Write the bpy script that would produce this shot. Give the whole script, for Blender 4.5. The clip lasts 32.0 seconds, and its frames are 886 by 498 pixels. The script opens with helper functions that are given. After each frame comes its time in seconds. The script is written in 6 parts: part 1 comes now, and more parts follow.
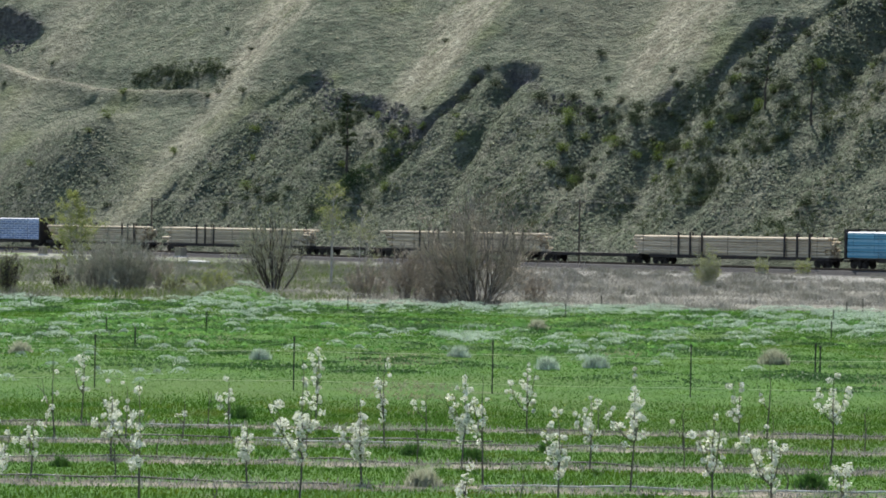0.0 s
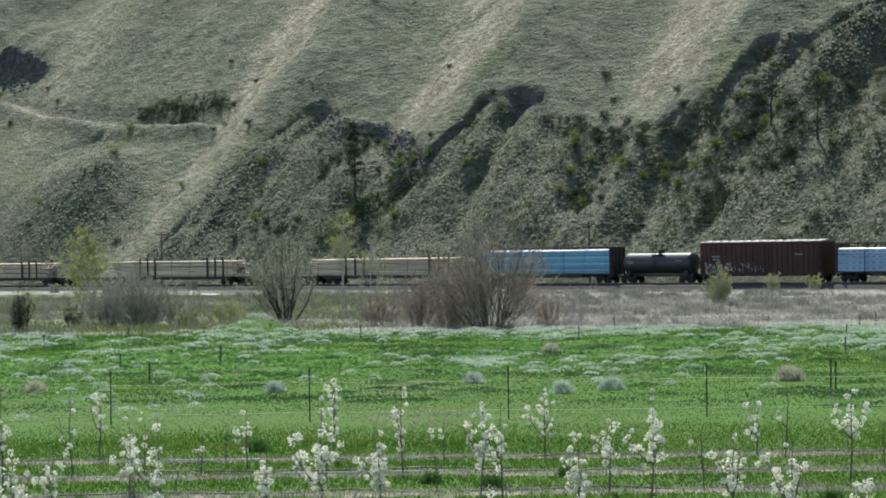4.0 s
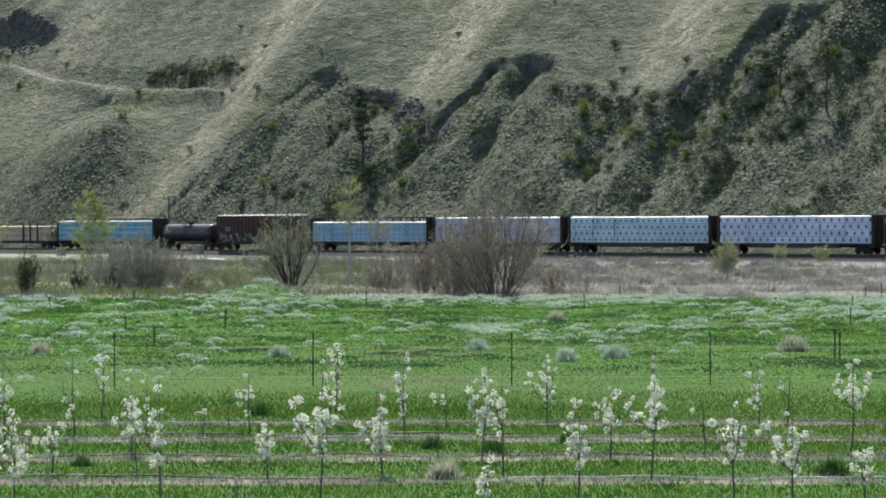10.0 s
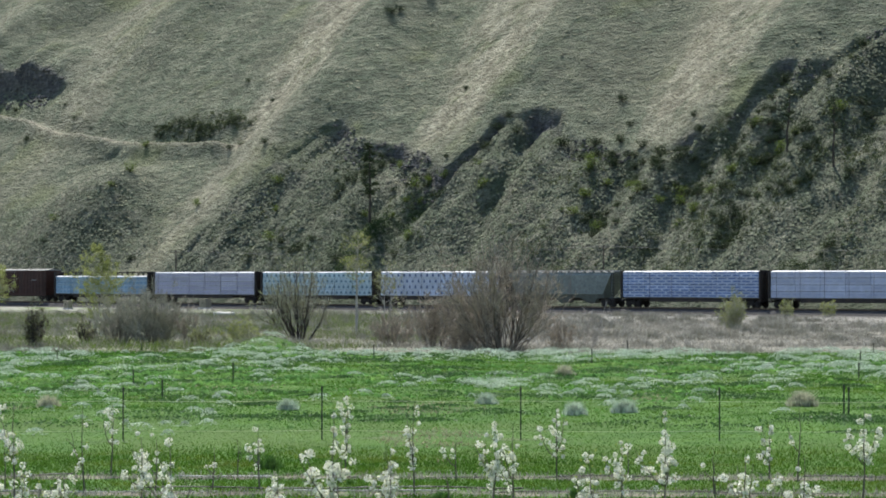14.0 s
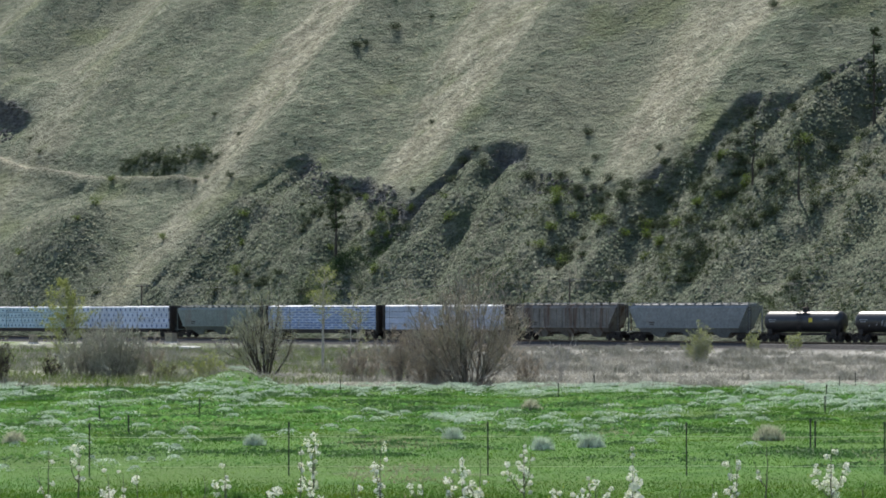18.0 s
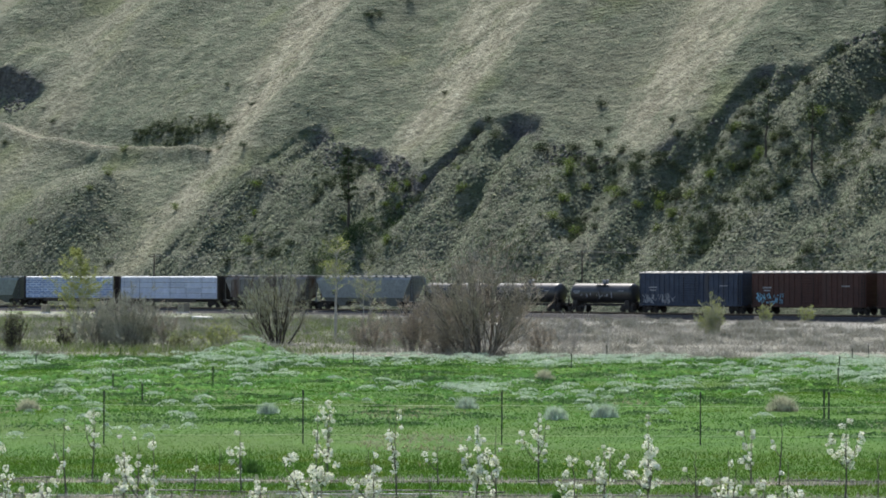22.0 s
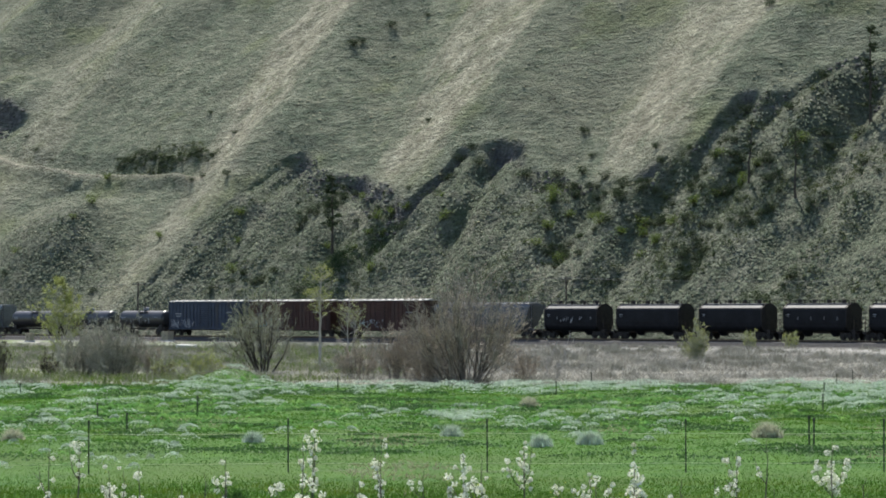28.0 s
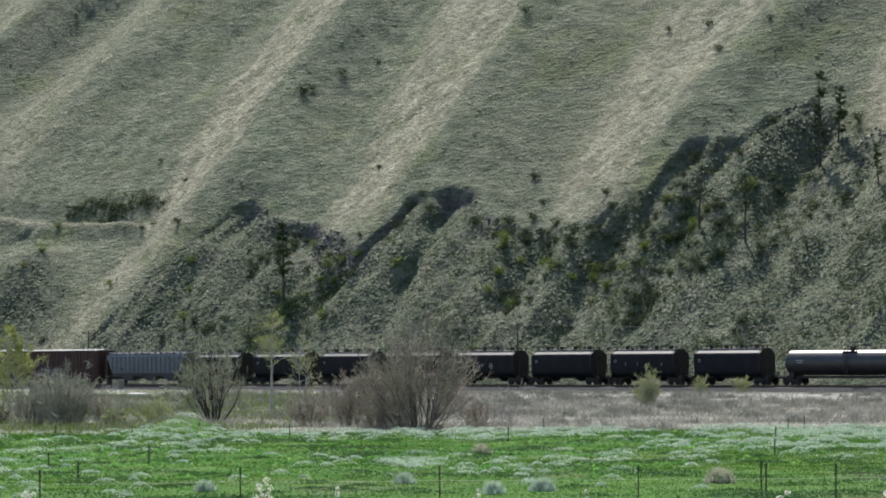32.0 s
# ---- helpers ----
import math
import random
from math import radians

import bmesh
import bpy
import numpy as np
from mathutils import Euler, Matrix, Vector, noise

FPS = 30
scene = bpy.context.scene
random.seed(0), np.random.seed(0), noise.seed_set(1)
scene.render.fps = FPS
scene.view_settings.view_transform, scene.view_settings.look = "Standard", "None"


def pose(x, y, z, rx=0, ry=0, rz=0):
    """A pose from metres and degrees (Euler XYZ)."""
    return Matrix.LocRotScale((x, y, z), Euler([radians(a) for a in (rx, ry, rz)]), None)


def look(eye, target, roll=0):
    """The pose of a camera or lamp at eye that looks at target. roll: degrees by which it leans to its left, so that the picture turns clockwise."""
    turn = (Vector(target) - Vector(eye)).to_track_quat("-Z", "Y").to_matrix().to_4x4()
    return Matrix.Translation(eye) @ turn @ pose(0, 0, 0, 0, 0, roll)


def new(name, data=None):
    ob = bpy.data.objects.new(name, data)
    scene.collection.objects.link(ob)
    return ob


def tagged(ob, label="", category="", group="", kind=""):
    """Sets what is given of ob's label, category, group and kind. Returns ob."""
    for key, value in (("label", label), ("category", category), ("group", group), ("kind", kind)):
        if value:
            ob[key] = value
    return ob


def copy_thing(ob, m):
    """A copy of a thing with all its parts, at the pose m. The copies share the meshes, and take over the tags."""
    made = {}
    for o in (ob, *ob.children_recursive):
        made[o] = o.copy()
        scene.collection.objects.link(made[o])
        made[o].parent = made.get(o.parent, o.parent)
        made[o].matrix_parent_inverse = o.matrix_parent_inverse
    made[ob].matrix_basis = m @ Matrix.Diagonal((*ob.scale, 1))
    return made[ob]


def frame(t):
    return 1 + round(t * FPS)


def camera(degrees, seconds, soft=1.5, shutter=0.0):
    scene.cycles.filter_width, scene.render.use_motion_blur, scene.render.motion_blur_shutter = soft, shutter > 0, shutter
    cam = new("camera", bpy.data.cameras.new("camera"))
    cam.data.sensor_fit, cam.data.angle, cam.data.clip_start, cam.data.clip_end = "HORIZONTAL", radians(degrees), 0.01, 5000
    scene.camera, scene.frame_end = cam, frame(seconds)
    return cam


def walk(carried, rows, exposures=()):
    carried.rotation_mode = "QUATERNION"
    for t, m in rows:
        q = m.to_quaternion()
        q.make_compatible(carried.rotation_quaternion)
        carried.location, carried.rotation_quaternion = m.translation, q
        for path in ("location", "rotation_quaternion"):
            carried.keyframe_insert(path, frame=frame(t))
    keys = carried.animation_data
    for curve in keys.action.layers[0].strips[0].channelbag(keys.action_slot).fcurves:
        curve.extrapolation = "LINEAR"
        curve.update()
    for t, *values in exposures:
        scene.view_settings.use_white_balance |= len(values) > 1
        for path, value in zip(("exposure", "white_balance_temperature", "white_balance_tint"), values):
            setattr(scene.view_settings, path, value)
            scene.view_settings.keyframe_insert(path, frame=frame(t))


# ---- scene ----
cam = camera(18.55, 32.0, soft=1.8)


def aim(turn, rise, lean, x, z):
    """Camera pose: degrees turned to the left, tilted up and leaned, at x, 0, z."""
    return Matrix.Translation((x, 0, z)) @ pose(0, 0, 0, 0, 0, turn) @ pose(0, 0, 0, 90 + rise) @ pose(0, 0, 0, 0, 0, lean)


walk(cam, [
    (0, aim(-0.526, -0.320, 1.004, 0.05, 4.16)),
    (0.5, aim(-0.209, -0.110, 0.415, 0.01, 4.18)),
    (1, aim(-0.132, -0.031, -0.700, 0.01, 4.17)),
    (1.5, aim(0.091, 0.096, -1.097, 0.03, 4.15)),
    (2, aim(-0.098, 0.285, -0.803, -0.01, 4.18)),
    (2.5, aim(-0.238, 0.214, -0.987, 0.01, 4.18)),
    (3, aim(-0.272, 0.206, -1.055, 0.02, 4.18)),
    (3.5, aim(-0.317, 0.247, -0.738, 0.01, 4.19)),
    (5.5, aim(-0.304, 0.085, -0.770, -0.01, 4.20)),
    (6, aim(0.036, 0.317, -1.146, 0.01, 4.18)),
    (6.5, aim(-0.063, 0.058, -0.399, -0.02, 4.20)),
    (7, aim(-0.062, 0.064, -0.670, 0.01, 4.17)),
    (7.5, aim(0.082, 0.116, -0.670, 0.01, 4.17)),
    (8, aim(0.086, 0.386, -0.510, -0.03, 4.17)),
    (8.5, aim(-0.072, 0.308, -0.280, -0.01, 4.20)),
    (9, aim(0.005, -0.310, -0.008, 0.01, 4.20)),
    (9.5, aim(-0.153, -0.537, -0.099, -0.08, 4.15)),
    (10, aim(-0.151, -0.458, -0.079, 0.07, 4.15)),
    (10.5, aim(-0.256, -0.513, -0.253, -0.01, 4.17)),
    (11, aim(-0.442, -0.367, 0.097, 0.04, 4.16)),
    (11.5, aim(-0.309, -0.608, 0.487, 0.02, 4.20)),
    (12, aim(0.029, -0.727, 0.388, 0.06, 4.15)),
    (12.5, aim(0.100, -0.546, -0.497, 0.03, 4.14)),
    (13, aim(-0.079, -0.329, 0.085, 0.01, 4.16)),
    (13.5, aim(-0.151, 0.871, 0.195, 0.04, 4.15)),
    (14, aim(-0.019, 0.684, 0.062, -0.01, 4.15)),
    (14.5, aim(-0.151, 1.347, 0.819, -0.05, 4.15)),
    (16.5, aim(-0.266, 1.428, -0.073, -0.05, 4.18)),
    (17, aim(-0.340, 1.466, -0.449, -0.04, 4.15)),
    (17.5, aim(-0.767, 1.531, 0.048, -0.05, 4.18)),
    (18, aim(-0.737, 1.387, -0.043, -0.03, 4.20)),
    (18.5, aim(-0.220, 1.035, 0.753, -0.04, 4.15)),
    (19, aim(-0.603, 0.939, -0.291, -0.07, 4.16)),
    (19.5, aim(-0.491, 1.123, 0.083, -0.03, 4.17)),
    (20, aim(-0.295, 0.912, -0.308, -0.07, 4.17)),
    (20.5, aim(-0.101, 0.932, 1.306, -0.02, 4.13)),
    (21, aim(0.443, 0.879, 0.584, -0.10, 4.16)),
    (21.5, aim(0.208, 0.795, 0.405, -0.07, 4.17)),
    (22, aim(-0.483, 0.789, 0.185, -0.10, 4.13)),
    (22.5, aim(-0.539, 1.533, 0.281, -0.07, 4.17)),
    (23, aim(-0.525, 1.449, 0.415, -0.08, 4.16)),
    (23.5, aim(-0.486, 1.298, 0.654, -0.08, 4.16)),
    (24, aim(-0.633, 1.323, -0.258, -0.08, 4.15)),
    (24.5, aim(-0.659, 1.479, 0.067, -0.10, 4.16)),
    (25, aim(-0.747, 1.521, -0.038, -0.11, 4.18)),
    (25.5, aim(-0.666, 1.545, 0.633, -0.10, 4.15)),
    (27.5, aim(-0.785, 1.412, 0.258, -0.13, 4.17)),
    (28, aim(-0.825, 1.355, -0.059, -0.12, 4.16)),
    (28.5, aim(-0.754, 1.094, -0.419, -0.11, 4.17)),
    (29, aim(-0.430, 1.402, -0.430, -0.10, 4.13)),
    (29.5, aim(-0.859, 1.554, 0.206, -0.12, 4.16)),
    (30, aim(-0.945, 2.277, 0.060, -0.12, 4.19)),
    (30.5, aim(-0.558, 2.280, -0.573, -0.14, 4.18)),
    (31, aim(-1.292, 2.128, 0.224, -0.15, 4.15)),
    (31.5, aim(-1.946, 2.218, 0.268, -0.14, 4.15)),
    (32, aim(-1.861, 2.338, -0.373, -0.13, 4.17))])

# ---- light ----
SUN_AZ, SUN_EL = radians(-10), radians(54)   # azimuth from +y towards +x
SUN_DIR = Vector((math.sin(SUN_AZ) * math.cos(SUN_EL), math.cos(SUN_AZ) * math.cos(SUN_EL), math.sin(SUN_EL)))
world = bpy.data.worlds.new("sky")
scene.world = world
world.use_nodes = True
sky = world.node_tree.nodes.new("ShaderNodeTexSky")
sky.sky_type, sky.sun_disc, sky.sun_elevation, sky.sun_rotation = "NISHITA", False, SUN_EL, SUN_AZ
world.node_tree.links.new(sky.outputs[0], world.node_tree.nodes["Background"].inputs[0])
world.node_tree.nodes["Background"].inputs[1].default_value = 0.135
sun = new("sun", bpy.data.lights.new("sun", "SUN"))
sun.data.energy, sun.data.angle, sun.data.color = 5.15, radians(0.55), (1.0, 0.95, 0.87)
sun.matrix_world = look(SUN_DIR * 600, (0, 0, 0))
scene.view_settings.exposure = 0.52


# ---- materials ----
def mat(name, colors, scale=1.0, rough=0.8, metal=0.0, bump=0.0, bump_scale=None, detail=6.0, stretch=(1, 1, 1), island=0.0, obj_random=0.0, spec=0.3, dirt=None, translucent=0.0):
    """Procedural surface: a noise blend of the colours, a second finer noise, relief, and variation by piece."""
    m = bpy.data.materials.new(name)
    m.use_nodes = True
    nt = m.node_tree
    N, L = nt.nodes, nt.links
    b = N["Principled BSDF"]
    b.inputs["Roughness"].default_value, b.inputs["Metallic"].default_value = rough, metal
    b.inputs["Specular IOR Level"].default_value = spec
    tc = N.new("ShaderNodeTexCoord")
    mp = N.new("ShaderNodeMapping")
    mp.inputs["Scale"].default_value = stretch
    L.new(tc.outputs["Object"], mp.inputs[0])
    n1 = N.new("ShaderNodeTexNoise")
    n1.inputs["Scale"].default_value, n1.inputs["Detail"].default_value, n1.inputs["Roughness"].default_value = scale, detail, 0.62
    L.new(mp.outputs[0], n1.inputs[0])
    cr = N.new("ShaderNodeValToRGB")
    cols = colors if len(colors) > 1 else (colors[0], tuple(c * 0.8 for c in colors[0]))
    e = cr.color_ramp.elements
    while len(e) < len(cols):
        e.new(0.5)
    for i, c in enumerate(cols):
        e[i].position = 0.32 + 0.36 * i / (len(cols) - 1)
        e[i].color = (*c, 1)
    L.new(n1.outputs[0], cr.inputs[0])
    out = cr.outputs[0]
    n2 = N.new("ShaderNodeTexNoise")
    n2.inputs["Scale"].default_value, n2.inputs["Detail"].default_value = scale * 7.3, 4
    L.new(mp.outputs[0], n2.inputs[0])
    mul = N.new("ShaderNodeMix")
    mul.data_type, mul.blend_type = "RGBA", "MULTIPLY"
    mul.inputs[0].default_value = 0.5
    r2 = N.new("ShaderNodeMapRange")
    r2.inputs[1].default_value, r2.inputs[2].default_value, r2.inputs[3].default_value, r2.inputs[4].default_value = 0.3, 0.7, 0.55, 1.3
    L.new(n2.outputs[0], r2.inputs[0])
    L.new(out, mul.inputs[6]), L.new(r2.outputs[0], mul.inputs[7])
    out = mul.outputs[2]
    if dirt:
        n3 = N.new("ShaderNodeTexNoise")
        n3.inputs["Scale"].default_value, n3.inputs["Detail"].default_value = dirt[1], 8
        mp3 = N.new("ShaderNodeMapping")
        mp3.inputs["Scale"].default_value = dirt[3] if len(dirt) > 3 else (1, 1, 1)
        L.new(tc.outputs["Object"], mp3.inputs[0]), L.new(mp3.outputs[0], n3.inputs[0])
        r3 = N.new("ShaderNodeMapRange")
        r3.inputs[1].default_value, r3.inputs[2].default_value = dirt[2], dirt[2] + 0.15
        L.new(n3.outputs[0], r3.inputs[0])
        mx = N.new("ShaderNodeMix")
        mx.data_type = "RGBA"
        L.new(r3.outputs[0], mx.inputs[0]), L.new(out, mx.inputs[6])
        mx.inputs[7].default_value = (*dirt[0], 1)
        out = mx.outputs[2]
    vary = []
    if island:
        g = N.new("ShaderNodeNewGeometry")
        vary.append((g.outputs["Random Per Island"], island))
    if obj_random:
        o = N.new("ShaderNodeObjectInfo")
        vary.append((o.outputs["Random"], obj_random))
    for src, amount in vary:
        hs = N.new("ShaderNodeHueSaturation")
        r = N.new("ShaderNodeMapRange")
        r.inputs[3].default_value, r.inputs[4].default_value = 1 - amount, 1 + amount
        L.new(src, r.inputs[0]), L.new(r.outputs[0], hs.inputs["Value"]), L.new(out, hs.inputs["Color"])
        out = hs.outputs[0]
    L.new(out, b.inputs["Base Color"])
    if bump:
        bp = N.new("ShaderNodeBump")
        bp.inputs["Strength"].default_value = min(bump, 1.0)
        bp.inputs["Distance"].default_value = max(bump, 0.02) * (0.5 / (bump_scale or scale * 4))
        nb = N.new("ShaderNodeTexNoise")
        nb.inputs["Scale"].default_value, nb.inputs["Detail"].default_value = bump_scale or scale * 4, 5
        L.new(mp.outputs[0], nb.inputs[0]), L.new(nb.outputs[0], bp.inputs["Height"]), L.new(bp.outputs[0], b.inputs["Normal"])
    if translucent:
        t = N.new("ShaderNodeBsdfTranslucent")
        ms = N.new("ShaderNodeMixShader")
        ms.inputs[0].default_value = translucent
        L.new(out, t.inputs[0]), L.new(b.outputs[0], ms.inputs[1]), L.new(t.outputs[0], ms.inputs[2])
        L.new(ms.outputs[0], N["Material Output"].inputs[0])
    return m


class Nodes:
    """Small helper to write node maths for the ground and the printed wraps."""

    def __init__(self, name, rough=0.9, spec=0.2):
        self.m = bpy.data.materials.new(name)
        self.m.use_nodes = True
        self.t = self.m.node_tree
        self.b = self.t.nodes["Principled BSDF"]
        self.b.inputs["Roughness"].default_value, self.b.inputs["Specular IOR Level"].default_value = rough, spec
        self.co = self.t.nodes.new("ShaderNodeTexCoord").outputs["Object"]
        sp = self.t.nodes.new("ShaderNodeSeparateXYZ")
        self.t.links.new(self.co, sp.inputs[0])
        self.x, self.y, self.z = sp.outputs

    def put(self, socket, value):
        if isinstance(value, (int, float)):
            socket.default_value = value
        elif isinstance(value, tuple):
            socket.default_value = (*value, 1) if len(value) == 3 and socket.type == "RGBA" else value
        else:
            self.t.links.new(value, socket)

    def math(self, op, a, b=0.0, clamp=False):
        n = self.t.nodes.new("ShaderNodeMath")
        n.operation, n.use_clamp = op, clamp
        self.put(n.inputs[0], a), self.put(n.inputs[1], b)
        return n.outputs[0]

    def noise(self, scale, detail=5, rough=0.6, stretch=None, co=None):
        n = self.t.nodes.new("ShaderNodeTexNoise")
        n.inputs["Scale"].default_value, n.inputs["Detail"].default_value, n.inputs["Roughness"].default_value = scale, detail, rough
        src = co or self.co
        if stretch:
            mp = self.t.nodes.new("ShaderNodeMapping")
            mp.inputs["Scale"].default_value = stretch
            self.put(mp.inputs[0], src)
            src = mp.outputs[0]
        self.put(n.inputs[0], src)
        return n.outputs[0]

    def ramp(self, v, lo, hi, a=0.0, b=1.0):
        n = self.t.nodes.new("ShaderNodeMapRange")
        n.interpolation_type = "SMOOTHSTEP"
        self.put(n.inputs[0], v)
        n.inputs[1].default_value, n.inputs[2].default_value, n.inputs[3].default_value, n.inputs[4].default_value = lo, hi, a, b
        return n.outputs[0]

    def mix(self, k, a, b, mode="MIX"):
        n = self.t.nodes.new("ShaderNodeMix")
        n.data_type, n.blend_type = "RGBA", mode
        self.put(n.inputs[0], k), self.put(n.inputs[6], a), self.put(n.inputs[7], b)
        return n.outputs[2]

    def attr(self, name):
        n = self.t.nodes.new("ShaderNodeAttribute")
        n.attribute_name = name
        return n.outputs["Fac"]

    def done(self, color, height=None, strength=0.6, distance=0.05):
        self.put(self.b.inputs["Base Color"], color)
        if height is not None:
            bp = self.t.nodes.new("ShaderNodeBump")
            bp.inputs["Strength"].default_value, bp.inputs["Distance"].default_value = strength, distance
            self.put(bp.inputs["Height"], height)
            self.put(self.b.inputs["Normal"], bp.outputs[0])
        return self.m


# ---- plan ----
TRACK_ANGLE, TRACK_Y, RAIL_Z = radians(44.5), 371.8, 0.9
CA, SA = math.cos(TRACK_ANGLE), math.sin(TRACK_ANGLE)


def track_xy(s, n=0.0):
    """Along the track (s to the right and nearer) and across it (n uphill) to x, y."""
    return s * CA + n * SA, TRACK_Y - s * SA + n * CA


def step(v, lo, hi):
    k = np.clip((np.asarray(v, float) - lo) / (hi - lo), 0, 1)
    return k * k * (3 - 2 * k)


def lattice(shape_seed, x, y, period):
    """Smooth value noise on arrays, 0 to 1."""
    rng = np.random.RandomState(shape_seed)
    table = rng.rand(257, 257)
    u, v = np.asarray(x, float) / period, np.asarray(y, float) / period
    i, j = np.floor(u).astype(int), np.floor(v).astype(int)
    fu, fv = u - i, v - j
    fu, fv = fu * fu * (3 - 2 * fu), fv * fv * (3 - 2 * fv)
    i0, j0, i1, j1 = i % 256, j % 256, (i + 1) % 256, (j + 1) % 256
    return (table[i0, j0] * (1 - fu) * (1 - fv) + table[i1, j0] * fu * (1 - fv) + table[i0, j1] * (1 - fu) * fv + table[i1, j1] * fu * fv)


def fractal(seed, x, y, period, octaves=4, gain=0.5):
    total, amp, norm = 0.0, 1.0, 0.0
    for k in range(octaves):
        total = total + amp * lattice(seed + k, x + 31.7 * k, y - 17.3 * k, period / 2**k)
        norm += amp
        amp *= gain
    return total / norm - 0.5


def ground_z(x, y):
    """Height of the flat land: orchard, field, weedy strip and railway bank."""
    x, y = np.asarray(x, float), np.asarray(y, float)
    n = x * SA + (y - TRACK_Y) * CA
    z = 0.10 * fractal(3, x, y, 14, 3) * step(y, 30, 60) + 0.35 * fractal(8, x, y, 30, 3) * step(y, 75, 120)
    z = z + 0.34 * fractal(9, x, y * 0.7, 3.0, 3) * step(y, 66, 100) * (1 - step(y, 150, 162))
    z = z + 1.0 * np.exp(-(((x + 10.3) / 2.2) ** 2 + ((y - 160) / 4.5) ** 2))
    z = z * (1 - step(n, -40, -12)) + 0.12 * step(n, -60, -7) + 0.35 * fractal(15, x, y, 12, 3) * step(y, 158, 175) * (1 - step(n, -14, -8))
    return z - 0.25 * step(np.abs(n), 400, 900)


# crest lines of the spurs along the track
CRESTS = np.array([-400.0, -350, -300, -246, -197, -143, -80, -35, 14, 64, 114, 164, 214, 300, 400])
EDGE_S = [-400, -86, -82, -77, -72.5, -71.4, -69.6, -64.7, -61.3, -54.2, -45, -37.3, -34.6, -33.7, -32, -31.2, -26.3, -20, -16.9, -10.1, 2.3, 6.8, 11.2, 13.3, 17.3, 17.8, 18.4, 20.4, 24.3, 26, 26.7, 27.9, 30.2, 31.5, 38.5, 48.5, 60, 80, 100, 400]
EDGE_N = [10, 10, 20, 34, 41.5, 44.5, 46.7, 45.9, 45.2, 46, 42, 36.7, 36, 38.1, 41.5, 44.5, 45.8, 46.6, 44.5, 43.3, 41.9, 40.4, 41.5, 42.8, 43.1, 47, 50.3, 51.2, 52.8, 53.2, 56.6, 60.6, 63, 65.5, 62.5, 56, 57, 56, 60, 58]
# rock scarps under the edge: place along the track, half width, height
SCARPS = [(-70.5, 3.5, 2.2), (-60, 3, 1.4), (-50, 7.5, 3.0), (-38, 3, 2.0), (-27, 9, 4.8), (-15, 4, 1.2), (3, 4, 1.2), (11, 4.5, 2.4), (19.3, 2.4, 3.0), (25, 1.6, 2.4), (30, 3.0, 1.2), (41, 5, 1.8), (53, 5, 1.2)]


RAVINES = [(-68, 1.8, 2.5), (-57, 2.0, 2.2), (-46, 3.4, 2.4), (-37, 4.2, 2.6), (-22, 2.2, 2.4), (-10, 2.4, 2.2), (1, 3.6, 2.8), (14, 2.0, 2.2), (27, 2.6, 2.6), (40, 2.4, 2.4), (43, 4.2, 2.6), (52, 3.0, 3.0), (70, 3.0, 3.0)]


def spur(s, n):
    """0 in a gully, 1 on a crest: a steep face that widens uphill, then a long gentle flank."""
    s = np.clip(s, -399, 399)
    k = np.clip(np.searchsorted(CRESTS, s, side="right"), 1, len(CRESTS) - 1)
    before, after = CRESTS[k - 1], CRESTS[k]
    face = np.minimum(np.clip(15 + (n - 40) * 0.45, 11, 34), 0.6 * (after - before))
    gully = after - face
    return np.where(s > gully, (s - gully) / face, (gully - s) / (gully - before))


def road_n(s):
    """Line of the cart track on the far slope."""
    return np.interp(s, [-400, -180, -165, -151, -138, -123, -110, -93, 0], [80, 57, 54.5, 51.4, 49.4, 47.7, 47.2, 46.6, 44])


def scarp(s, n):
    """Height of the bare rock step along the bluff's edge."""
    tall = 0.5
    for centre, half, height in SCARPS:
        tall = tall + height * np.exp(-(((s - centre) / half) ** 4))
    return tall * 0.5 * (0.1 + 1.7 * lattice(35, s, n * 0.3, 2.6)) * step(s, -76, -71)


def outcrop(s, n):
    """Basalt outcrop on the far slope: how far up its face a place lies, and its height."""
    foot = 62.6 + 1.8 * fractal(39, s, s * 0, 5, 3)
    tall = 4.4 * np.exp(-(((s + 186) / 18) ** 6)) * (0.75 + 0.5 * lattice(40, s, s * 0, 4.0))
    return n - foot, tall


